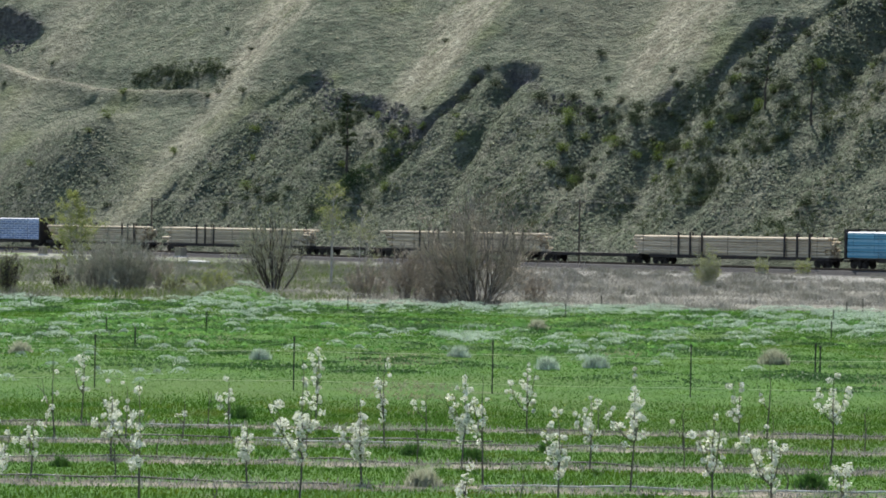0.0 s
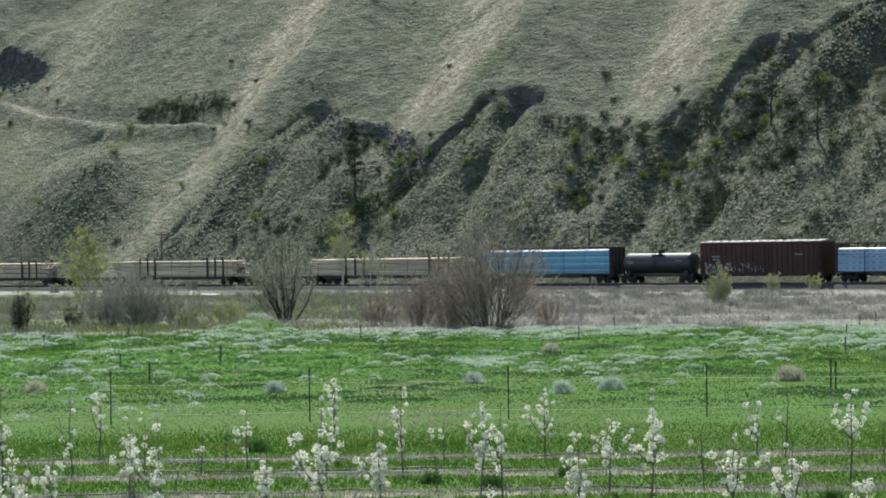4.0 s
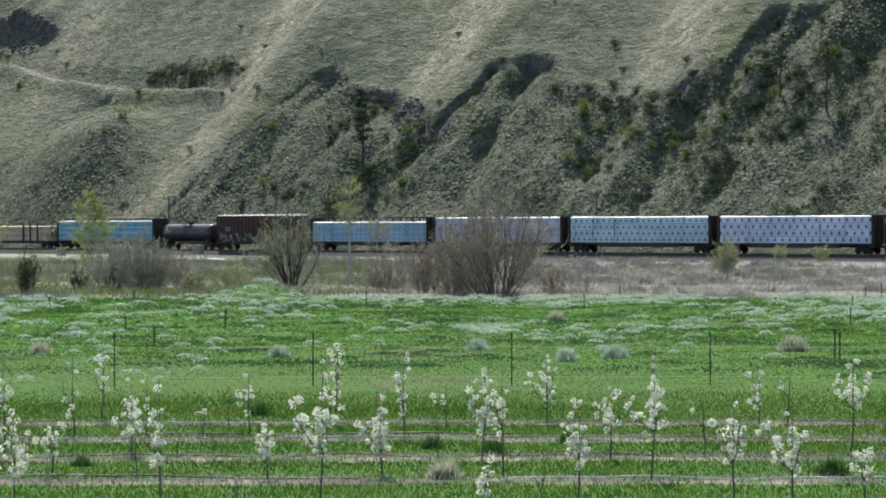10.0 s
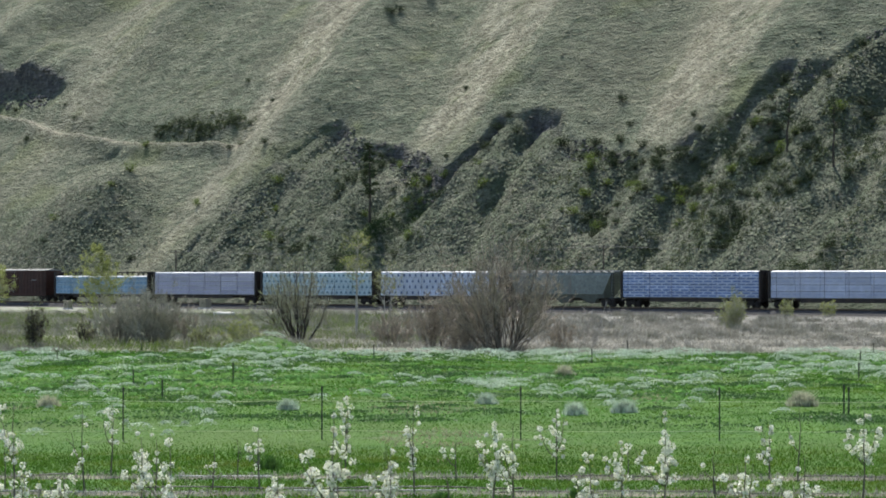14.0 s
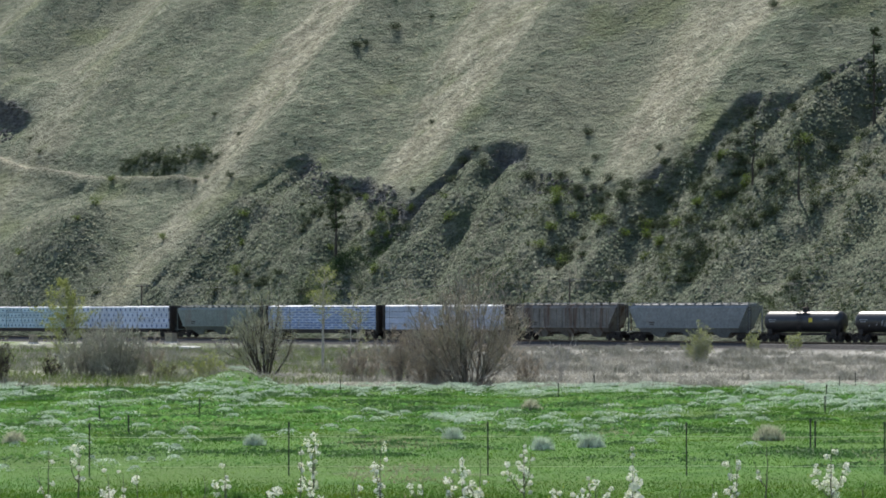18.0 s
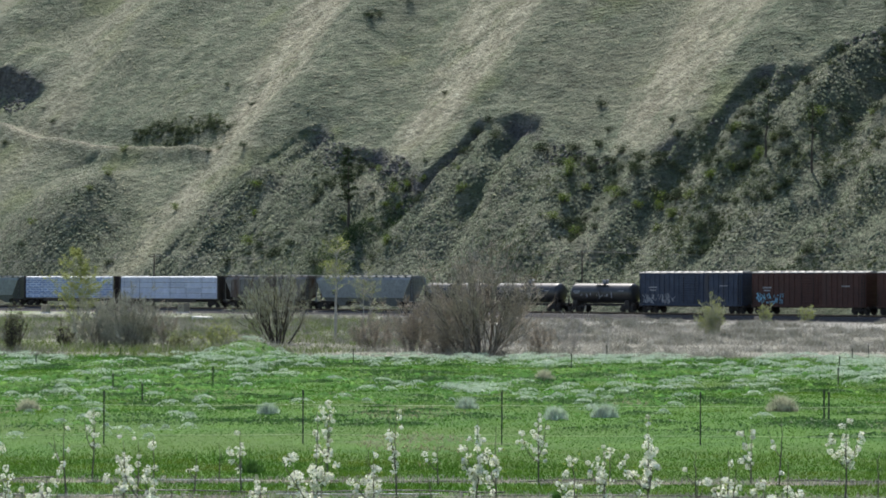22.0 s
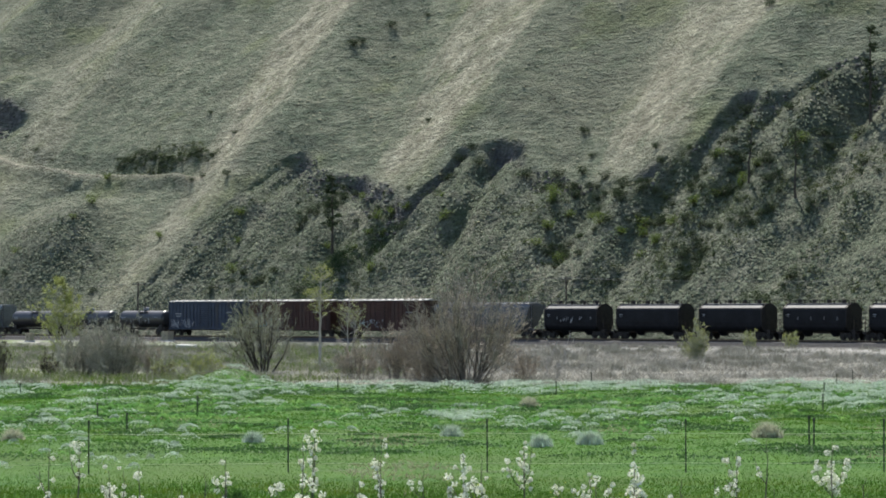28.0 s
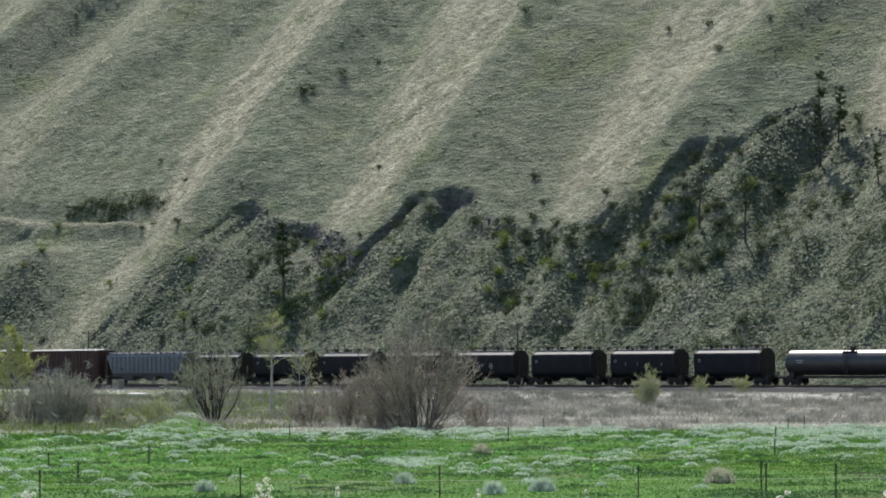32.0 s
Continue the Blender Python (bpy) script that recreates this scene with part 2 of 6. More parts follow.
def hill_z(s, n):
    """Height of the hillside, how far below the bluff's edge a place lies, and its place between gully and crest."""
    s, n = np.asarray(s, float), np.asarray(n, float)
    bend = (7.0 * fractal(21, s, n, 40, 2) + 3.0 * fractal(23, s, n, 15, 2)) * step(n, 35, 65)
    lean = np.interp(s, [-140, -80, -35, 14], [0.02, -0.24, -0.26, 0.12]) * np.clip(n - 56, 0, 60)
    ss = s - bend - lean
    r = (spur(ss - 6, n) + spur(ss - 3, n) * 2 + spur(ss, n) * 3 + spur(ss + 3, n) * 2 + spur(ss + 6, n)) / 9
    z = 2.6 + 0.84 * (n - 16)
    left = step(-s, 90, 102)
    rise = step(n, 22, 60) * (1 - left) + step(n, 50, 84) * left
    edge = np.interp(s + 0.9 * fractal(33, s, n, 5, 3), EDGE_S, EDGE_N) + 1.5 * fractal(29, s, n, 5, 3)
    below = edge - n
    z = z + (r - 0.3) * 10.5 * rise + 3.6 * (1 - r) * rise * step(below, 0, 11) * (1 - step(s, 0, 25))
    z = z + (4.5 * fractal(61, ss, n * 0.22, 26, 2) + 2.6 * fractal(65, ss, n * 0.3, 11, 2)) * step(n, 44, 75)
    # the scarp falls steeply, then an apron of scree makes the height up again
    z = z - step(below, -0.2, 1.1) * scarp(s, n) * (1 - 0.9 * step(below, 1.5, 13))
    z = z + np.exp(-(((below - 1.0) / 1.8) ** 2)) * step(s, -76, -71) * 1.1 * fractal(34, s, n, 1.7, 2)
    low = step(below, 0.5, 5)
    # eroded ground under the edge: ribs down the slope, ledges across it, lumps
    warp = s + 3.0 * fractal(43, s, n, 9, 2)
    rib = 1 - 2 * np.abs(lattice(41, warp, n * 0.13, 9.0) - 0.5)
    small_rib = 1 - 2 * np.abs(lattice(42, warp, n * 0.22, 4.2) - 0.5)
    z = z + low * (2.8 * (rib - 0.5) + 0.9 * (small_rib - 0.5) + 1.0 * fractal(47, s, n, 4.0, 3) + 1.7 * fractal(48, s * 0.3, n, 6, 2)) * step(n, 16, 24)
    # ravines down the bluff face between rounded facets
    for centre, depth, wide in RAVINES:
        line = centre + (38 - n) * 0.22 + 5.0 * fractal(37, s * 0.2, n, 9, 3)
        z = z - low * 0.55 * depth * np.exp(-(((s - line) / wide) ** 2)) * step(n, 16, 26)
    z = z + 2.4 * np.exp(-(((s + 79.5) / 9.0) ** 2)) * step(n, 13, 24) * (1 - step(n, 44, 62))
    # the lower bench and the cart track at the far end
    d = n - road_n(s)
    z = z + left * (1.3 * np.exp(-((d + 1.6) / 1.3) ** 2) - 1.2 * np.exp(-((d - 1.4) / 1.6) ** 2))
    z = z + left * 7.5 * np.exp(-(((s + 113 + (n - 30) * 0.1) / np.where(s > -113, 9.0, 16.0)) ** 2)) * step(n, 13, 30) * (1 - step(n, 31, 44))
    up, tall = outcrop(s, n)
    z = z + tall * step(up, 0, 1.3) * (1 - step(up, 2.0, 20))
    # small eroded bank below the cart track
    z = z - 0.9 * np.exp(-(((s + 131) / 5) ** 4)) * np.exp(-((n - 44.6 - 0.25 * (s + 131)) / 0.7) ** 2)
    # worn terraces across the open slope
    open_slope = step(n, 18, 30) * (1 - low * step(s, -84, -76))
    z = z + open_slope * (0.5 * fractal(55, s * 0.16, n, 1.7, 2) * (0.15 + 1.3 * lattice(56, s, n, 13)) + 0.35 * fractal(58, s, n, 1.8, 2))
    z = z + 0.9 * fractal(51, s, n, 11, 3) * step(n, 18, 40) + (0.34 * fractal(57, s * 0.5, n * 1.6, 2.4, 3) + 0.6 * fractal(59, s * 0.6, n * 1.2, 5.0, 2)) * step(n, 16, 24)
    return z, below, r


# ---- building helpers ----
def part(name, bm, material, parent, label="", smooth=False):
    """One mesh object from a bmesh, under a thing or part."""
    me = bpy.data.meshes.new(name)
    bm.to_mesh(me)
    bm.free()
    for m in material if isinstance(material, (list, tuple)) else [material]:
        me.materials.append(m)
    if smooth:
        me.polygons.foreach_set("use_smooth", [True] * len(me.polygons))
    ob = new(name, me)
    if parent:
        ob.parent = parent
    if label:
        tagged(ob, label)
    return ob


def box(bm, x, y, z, sx, sy, sz, m=None, mi=0):
    """A box by its centre and sizes."""
    r = bmesh.ops.create_cube(bm, size=1.0, matrix=(m or Matrix.Identity(4)) @ Matrix.Translation((x, y, z)) @ Matrix.Diagonal((sx, sy, sz, 1)))
    if mi:
        for v in r["verts"]:
            for f in v.link_faces:
                f.material_index = mi
    return r["verts"]


def soften(bm, width=0.03, segments=1):
    bmesh.ops.bevel(bm, geom=list(bm.edges), offset=width, segments=segments, affect="EDGES", profile=0.6)
    return bm


def tube(bm, a, b, r0, r1=None, seg=8, caps=True):
    a, b = Vector(a), Vector(b)
    d = b - a
    m = Matrix.Translation((a + b) / 2) @ d.to_track_quat("Z", "Y").to_matrix().to_4x4()
    bmesh.ops.create_cone(bm, cap_ends=caps, segments=seg, radius1=r0, radius2=r0 if r1 is None else r1, depth=d.length, matrix=m)


def extrude_profile(bm, profile, x0, x1, mi=0):
    """A prism along x from a closed (y, z) outline."""
    a = [bm.verts.new((x0, y, z)) for y, z in profile]
    b = [bm.verts.new((x1, y, z)) for y, z in profile]
    k = len(profile)
    fs = [bm.faces.new((a[i], a[(i + 1) % k], b[(i + 1) % k], b[i])) for i in range(k)]
    fs += [bm.faces.new(a[::-1]), bm.faces.new(b)]
    for f in fs:
        f.material_index = mi
    return fs


# ---- ground ----
def ground_material():
    g = Nodes("ground_cover", rough=0.95)
    big, mid, fine = g.noise(0.05, 4), g.noise(0.45, 6), g.noise(5.0, 6)
    across = g.math("ADD", g.math("MULTIPLY", g.x, SA), g.math("MULTIPLY", g.math("SUBTRACT", g.y, TRACK_Y), CA))
    green = g.mix(g.ramp(mid, 0.35, 0.65), (0.034, 0.098, 0.012), (0.06, 0.138, 0.018))
    green = g.mix(g.ramp(big, 0.45, 0.62), green, (0.056, 0.112, 0.018))
    tan = g.mix(g.ramp(mid, 0.38, 0.62), (0.10, 0.091, 0.07), (0.225, 0.205, 0.162))
    # dry mulch strips along the tree rows
    wob = g.math("MULTIPLY", g.math("SUBTRACT", g.noise(0.6, 4), 0.5), 1.3)
    row = g.math("MODULO", g.math("ADD", g.math("ADD", g.y, wob), 100 * 4.3 - 39.9 + 2.15), 4.3)
    off = g.math("ABSOLUTE", g.math("SUBTRACT", row, 2.15))
    strip = g.math("MULTIPLY", g.ramp(off, 0.8, 0.25), g.ramp(g.y, 60, 58.6))
    col = g.mix(g.math("MULTIPLY", strip, g.ramp(g.noise(1.3, 5), 0.38, 0.52)), green, tan)
    patch = g.ramp(g.noise(0.22, 5), 0.62, 0.70)
    col = g.mix(g.math("MULTIPLY", patch, 0.45), col, tan)
    # weedy dry strip beyond the field, then ballast with the train's shadow painted in
    far = g.ramp(g.math("ADD", g.y, g.math("MULTIPLY", g.math("SUBTRACT", g.noise(0.12, 4), 0.5), 14.0)), 157, 163)
    weed = g.mix(g.ramp(mid, 0.4, 0.65), (0.15, 0.15, 0.12), (0.30, 0.292, 0.245))
    left = g.ramp(g.math("ADD", g.x, g.math("MULTIPLY", big, 16.0)), 6.0, -4.0)
    weed = g.mix(g.math("MULTIPLY", g.ramp(across, -95, -25), 0.8), weed, g.mix(g.ramp(mid, 0.4, 0.65), (0.24, 0.238, 0.215), (0.40, 0.395, 0.37)))
    weed = g.mix(g.math("MULTIPLY", left, g.ramp(g.noise(0.16, 4), 0.42, 0.6)), weed, (0.09, 0.14, 0.03))
    col = g.mix(far, col, weed)
    # stone darkened, and its strip widened, to stand for shade beside the train
    stone = g.mix(g.ramp(fine, 0.35, 0.65), (0.032, 0.031, 0.032), (0.085, 0.082, 0.08))
    col = g.mix(g.ramp(g.math("ADD", across, g.math("MULTIPLY", mid, 3.0)), -11.0, -7.0), col, g.mix(g.ramp(across, 4.5, 7.0), stone, (0.16, 0.19, 0.06)))
    rough_edge = g.math("MULTIPLY", g.ramp(g.y, 58, 60.5), g.ramp(g.y, 74, 66))
    col = g.mix(g.math("MULTIPLY", rough_edge, g.ramp(g.noise(0.35, 5), 0.4, 0.6)), col, (0.05, 0.1, 0.013))
    col = g.mix(0.55, col, g.ramp(fine, 0.25, 0.75, 0.55, 1.35), "MULTIPLY")
    return g.done(col, g.math("ADD", fine, mid), 0.8, 0.12)


def sheet(name, us, vs, place, material, smooth=True):
    """A grid mesh over two axes; place gives the points."""
    U, V = np.meshgrid(us, vs, indexing="ij")
    P = place(U, V).reshape(-1, 3)
    a, b = len(us), len(vs)
    idx = np.arange(a * b).reshape(a, b)
    F = np.stack([idx[:-1, :-1], idx[1:, :-1], idx[1:, 1:], idx[:-1, 1:]], -1).reshape(-1, 4)
    me = bpy.data.meshes.new(name)
    me.vertices.add(len(P)), me.vertices.foreach_set("co", P.ravel().astype(np.float32))
    me.loops.add(F.size), me.loops.foreach_set("vertex_index", F.ravel().astype(np.int32))
    me.polygons.add(len(F)), me.polygons.foreach_set("loop_start", np.arange(0, F.size, 4, dtype=np.int32))
    me.polygons.foreach_set("use_smooth", np.full(len(F), smooth))
    me.update(calc_edges=True)
    me.materials.append(material)
    return new(name, me)


def spread(*pieces):
    """Axis values: (start, end, step) pieces joined."""
    vals = []
    for a, b, d in pieces:
        vals += list(np.arange(a, b, d))
    return np.array(vals + [pieces[-1][1]])


gx = spread((-2500, -300, 200), (-300, -80, 12), (-80, -40, 1.6), (-40, 40, 0.6), (40, 90, 1.6), (90, 300, 12), (300, 2500, 200))
gy = spread((-2000, -100, 150), (-100, 30, 8), (30, 62, 0.5), (62, 176, 0.6), (176, 430, 2.5), (430, 700, 30), (700, 2600, 200))
ground = sheet("ground", gx, gy, lambda u, v: np.stack([u, v, ground_z(u, v)], -1), ground_material())
tagged(ground, "flat valley floor of green grass, mulch strips and dry weeds", "ground", kind="structure")


def hill_material():
    g = Nodes("hill_grass", rough=0.95)
    big, mid = g.noise(0.035, 5), g.noise(0.28, 6)
    lines = g.noise(0.9, 5, 0.65, stretch=(0.45, 0.45, 1.6))
    fine = g.noise(3.2, 5, 0.7)
    scrub, sunlit_straw, rock, road = g.attr("scrub"), g.attr("sunlit_straw"), g.attr("rock"), g.attr("road")
    grass = g.mix(g.ramp(mid, 0.36, 0.64), (0.10, 0.125, 0.081), (0.176, 0.195, 0.134))
    grass = g.mix(g.ramp(big, 0.42, 0.62), grass, (0.15, 0.163, 0.112))
    grass = g.mix(g.math("MULTIPLY", g.ramp(g.noise(0.06, 4), 0.52, 0.66), 0.6), grass, (0.13, 0.155, 0.068))
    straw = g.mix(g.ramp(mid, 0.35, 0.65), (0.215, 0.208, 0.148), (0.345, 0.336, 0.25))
    # straw tone that also carries the sunlight on the spur faces in its colour
    col = g.mix(g.math("MULTIPLY", sunlit_straw, g.ramp(g.noise(0.15, 5), 0.30, 0.52)), grass, straw)
    low = g.mix(g.ramp(mid, 0.38, 0.62), (0.078, 0.096, 0.062), (0.15, 0.16, 0.116))
    low = g.mix(g.math("MULTIPLY", g.ramp(big, 0.5, 0.62), 0.5), low, (0.165, 0.162, 0.12))
    low = g.mix(g.math("MULTIPLY", g.ramp(g.noise(0.11, 4), 0.5, 0.62), 0.55), low, (0.072, 0.10, 0.05))
    col = g.mix(scrub, col, low)
    stone = g.mix(g.ramp(g.noise(1.2, 6, 0.7, stretch=(1, 1, 0.4)), 0.35, 0.65), (0.07, 0.072, 0.075), (0.16, 0.155, 0.148))
    col = g.mix(rock, col, stone)
    col = g.mix(road, col, (0.27, 0.255, 0.19))
    col = g.mix(0.8, col, g.ramp(lines, 0.3, 0.7, 0.68, 1.48), "MULTIPLY")
    col = g.mix(0.7, col, g.ramp(fine, 0.3, 0.7, 0.55, 1.35), "MULTIPLY")
    tussock = g.noise(1.5, 3, 0.55, stretch=(0.8, 0.8, 1.3))
    return g.done(col, g.math("ADD", g.math("ADD", g.math("MULTIPLY", lines, 1.6), g.math("MULTIPLY", tussock, 2.0)), fine), 1.0, 0.6)


hs = spread((-1600, -400, 100), (-400, -215, 3), (-215, -90, 0.7), (-90, 75, 0.5), (75, 130, 1.2), (130, 300, 5), (300, 1500, 100))
hn = spread((9, 36, 0.45), (36, 70, 0.32), (70, 125, 0.7), (125, 260, 4), (260, 700, 40))


def hill_place(s, n):
    z, below, r = hill_z(s, n)
    z = np.where(n > 200, z - 0.25 * (n - 200), z)
    z = z - 3.0 * (1 - step(n, 9, 15))
    x, y = track_xy(s, n)
    return np.stack([x, y, z], -1)


def thicket(s, n):
    """Dark brushy patch above the end of the cart track."""
    return step(1 - ((s + 110 + 5 * fractal(84, s, n, 6, 2)) / 15) ** 2 - ((n - 51.3 + 3 * fractal(85, s, n, 5, 2)) / 2.6) ** 2, 0, 0.5)


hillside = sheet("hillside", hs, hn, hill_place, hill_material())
tagged(hillside, "steep grassy canyon hillside with spurs and dark scrubby bluffs", "hillside", kind="structure")
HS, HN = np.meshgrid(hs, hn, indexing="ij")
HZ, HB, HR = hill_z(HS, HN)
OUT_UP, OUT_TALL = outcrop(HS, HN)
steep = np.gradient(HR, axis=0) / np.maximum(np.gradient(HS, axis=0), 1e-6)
hill_zones = {
    "scrub": np.maximum(np.maximum(step(HB, -0.5, 2.0) * step(HS, -88, -76) * (1 - 0.5 * step(HS, 44, 54)), thicket(HS, HN)), 1.0 * step(-HS, 86, 100) * (1 - step(HN + 8 * fractal(83, HS, HN, 14, 3), 28, 36))),
    # dry grass plus painted sunlight, on faces rising to a crest and one spur foot
    "sunlit_straw": np.maximum(0.95 * (1 - 0.55 * step(-HS, 105, 135)) * step(steep, 0.0, 0.045) * step(HN, 36, 50), 0.6 * np.exp(-(((HS + 88 + 8 * fractal(87, HS, HN, 9, 3)) / 7) ** 4)) * (1 - step(HN, 46, 62))),
    "rock": np.exp(-((HB - 0.7) / 0.9) ** 2) * step(scarp(HS, HN), 0.8, 2.0) + step(OUT_TALL, 1.0, 2.0) * np.exp(-((OUT_UP - 0.7) / 1.0) ** 2),
    "road": step(-HS, 90, 93) * np.exp(-((HN - road_n(HS) + 0.9) / 1.0) ** 2),
}
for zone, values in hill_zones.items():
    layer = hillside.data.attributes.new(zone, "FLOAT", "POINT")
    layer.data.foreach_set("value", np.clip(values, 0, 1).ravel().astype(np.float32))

# ---- railway bank ----
# bank stone toned darker to carry the shade under the train
SHADED_BALLAST = mat("shaded_ballast_stone", [(0.025, 0.024, 0.025), (0.08, 0.077, 0.075)], 6.0, 0.95, bump=0.8)
RAIL_STEEL = mat("rail_steel", [(0.10, 0.07, 0.05), (0.17, 0.13, 0.10)], 3.0, 0.5, 0.6)
SLEEPER = mat("sleeper_wood", [(0.05, 0.04, 0.03), (0.10, 0.08, 0.06)], 4.0, 0.9)


def track_place(s, n, z):
    x, y = track_xy(s, n)
    return (x, y, z)


def long_prism(name, outline, s0, s1, material, label, category):
    bm = bmesh.new()
    k = len(outline)
    ss = np.arange(s0, s1 + 1, 25.0)
    rings = [[bm.verts.new(track_place(s, n, z)) for n, z in outline] for s in ss]
    for a, b in zip(rings, rings[1:]):
        for i in range(k - 1):
            bm.faces.new((a[i], a[i + 1], b[i + 1], b[i]))
    return tagged(part(name, bm, material, None), label, category, kind="structure")


long_prism("railway_bank", [(-4.05, -0.1), (-3.25, 0.58), (-2.6, 0.66), (2.6, 0.66), (3.4, 0.58), (6.0, 0.05)], -900, 600, SHADED_BALLAST, "crushed stone railway ballast bank, darkened for the train's shade", "ballast")
for side in (-0.7175, 0.7175):
    long_prism("rail", [(side - 0.035, 0.73), (side - 0.035, 0.9), (side + 0.035, 0.9), (side + 0.035, 0.73)], -900, 600, RAIL_STEEL, "worn steel railway rail on wooden sleepers", "rail")
bm = bmesh.new()
for k in range(760):
    s = -260 + k * 0.55
    box(bm, 0, 0, 0, 0.22, 2.6, 0.16, Matrix.Translation(track_place(s, 0, 0.67)) @ pose(0, 0, 0, 0, 0, -44.5))
tagged(part("sleepers", bm, SLEEPER, None), "dark wooden sleepers under the rails", "sleepers", kind="stuff")


# ---- train ----
STEEL_BLACK = mat("bogie_steel", [(0.012, 0.012, 0.013), (0.035, 0.03, 0.028)], 2.0, 0.6, 0.2)
DECK_DARK = mat("deck_steel", [(0.025, 0.024, 0.024), (0.05, 0.04, 0.035)], 1.2, 0.65, 0.1, dirt=((0.09, 0.06, 0.04), 0.8, 0.58))
LUMBER = mat("sawn_lumber", [(0.28, 0.225, 0.155), (0.60, 0.51, 0.37), (0.40, 0.33, 0.235)], 0.9, 0.75, stretch=(0.15, 2, 2), obj_random=0.28)
STAKE = mat("stake_steel", [(0.02, 0.018, 0.017), (0.05, 0.04, 0.035)], 1.5, 0.6)
BROWN = mat("boxcar_brown", [(0.04, 0.017, 0.014), (0.062, 0.026, 0.021)], 0.5, 0.6, dirt=((0.05, 0.03, 0.026), 0.5, 0.6, (1, 1, 0.15)))
NAVY = mat("boxcar_navy", [(0.024, 0.034, 0.058), (0.042, 0.056, 0.088)], 0.5, 0.6, dirt=((0.05, 0.045, 0.045), 0.5, 0.6, (1, 1, 0.15)))
HOPPER_GREY = mat("hopper_grey", [(0.14, 0.17, 0.158), (0.20, 0.235, 0.22)], 0.5, 0.55, dirt=((0.16, 0.13, 0.11), 0.7, 0.60, (1, 1, 0.2)))
HOPPER_PALE = mat("hopper_pale", [(0.15, 0.168, 0.178), (0.20, 0.222, 0.232)], 0.5, 0.5, dirt=((0.2, 0.15, 0.12), 0.7, 0.66, (1, 1, 0.2)))
HOPPER_DIM = mat("hopper_slate", [(0.10, 0.108, 0.122), (0.145, 0.155, 0.17)], 0.5, 0.55, dirt=((0.2, 0.2, 0.2), 0.7, 0.62, (1.6, 1, 0.1)))
HOPPER_RUST = mat("hopper_rust", [(0.13, 0.125, 0.115), (0.215, 0.205, 0.19)], 0.6, 0.75, dirt=((0.085, 0.05, 0.035), 0.9, 0.52, (1.6, 1, 0.12)))
TANK_BLACK = mat("tank_black", [(0.014, 0.015, 0.017), (0.03, 0.031, 0.034)], 0.6, 0.34, spec=0.5, dirt=((0.04, 0.038, 0.036), 0.6, 0.66))
TANK_DULL = mat("tank_dull", [(0.018, 0.020, 0.023), (0.032, 0.035, 0.038)], 0.6, 0.36, spec=0.4, dirt=((0.04, 0.04, 0.04), 0.6, 0.62))
# hopper roof painted paler than the black barrel to carry its sunlit look
ROOF_SUNLIT = mat("roof_sunlit_grey", [(0.05, 0.052, 0.055), (0.085, 0.088, 0.09)], 0.8, 0.6, spec=0.3)
HOPPER_BLACK = mat("hopper_black", [(0.0085, 0.0095, 0.012), (0.017, 0.0185, 0.023)], 0.6, 0.5, spec=0.09, dirt=((0.03, 0.028, 0.027), 0.6, 0.68))
ROOF_GREY = mat("roof_galvanised", [(0.25, 0.25, 0.245), (0.35, 0.35, 0.34)], 0.8, 0.5, 0.2)
PRINT_PALE = mat("pale_print", [(0.20, 0.21, 0.23), (0.31, 0.32, 0.34)], 2.0, 0.7)
PRINT_BLUE = mat("blue_paint", [(0.12, 0.25, 0.36), (0.2, 0.4, 0.5)], 1.5, 0.7)
YELLOW = mat("yellow_paint", [(0.55, 0.45, 0.05), (0.65, 0.55, 0.1)], 2.0, 0.7)


def wrap(name, base, print_color, pitch=(1.0, 0.8), size=(0.3, 0.3), stripes=0.0, gloss=0.45, shift=0.5, taper=0.0, lines=2):
    """Printed plastic lumber wrap: rows of marks and darker seams on the base colour."""
    g = Nodes(name, rough=gloss, spec=0.4)
    n = g.noise(0.8, 5)
    col = g.mix(g.ramp(n, 0.35, 0.65), tuple(c * 0.86 for c in base), base)
    v = g.math("DIVIDE", g.math("SUBTRACT", g.z, 1.3), pitch[1])
    odd = g.math("MULTIPLY", g.math("FLOOR", v), shift)
    u = g.math("ADD", g.math("DIVIDE", g.x, pitch[0]), odd)
    fu = g.math("ABSOLUTE", g.math("SUBTRACT", g.math("FRACT", u), 0.5))
    fv = g.math("ABSOLUTE", g.math("SUBTRACT", g.math("FRACT", v), 0.5))
    up = g.math("MULTIPLY", g.math("SUBTRACT", g.math("FRACT", v), 0.5 - size[1] / 2), taper * size[0] * 0.5 / size[1])
    worn = g.math("MULTIPLY", g.math("SUBTRACT", g.noise(1.1, 4), 0.5), size[0] * 0.5)
    mark = g.math("MULTIPLY", g.ramp(g.math("ADD", g.math("ADD", fu, up), worn), size[0] * 0.5 + 0.03, size[0] * 0.5 - 0.03), g.ramp(fv, size[1] * 0.5 + 0.03, size[1] * 0.5 - 0.03))
    mark = g.math("MULTIPLY", mark, g.ramp(g.noise(2.2, 3), 0.2, 0.4))
    col = g.mix(mark, col, print_color)
    if stripes:
        band = g.ramp(g.math("SINE", g.math("ADD", g.math("MULTIPLY", v, 6.283 * lines), g.math("MULTIPLY", g.noise(0.6, 3), 3.0))), 0.2, 0.8)
        col = g.mix(g.math("MULTIPLY", band, stripes), col, print_color)
    o = g.t.nodes.new("ShaderNodeObjectInfo")
    hs_ = g.t.nodes.new("ShaderNodeHueSaturation")
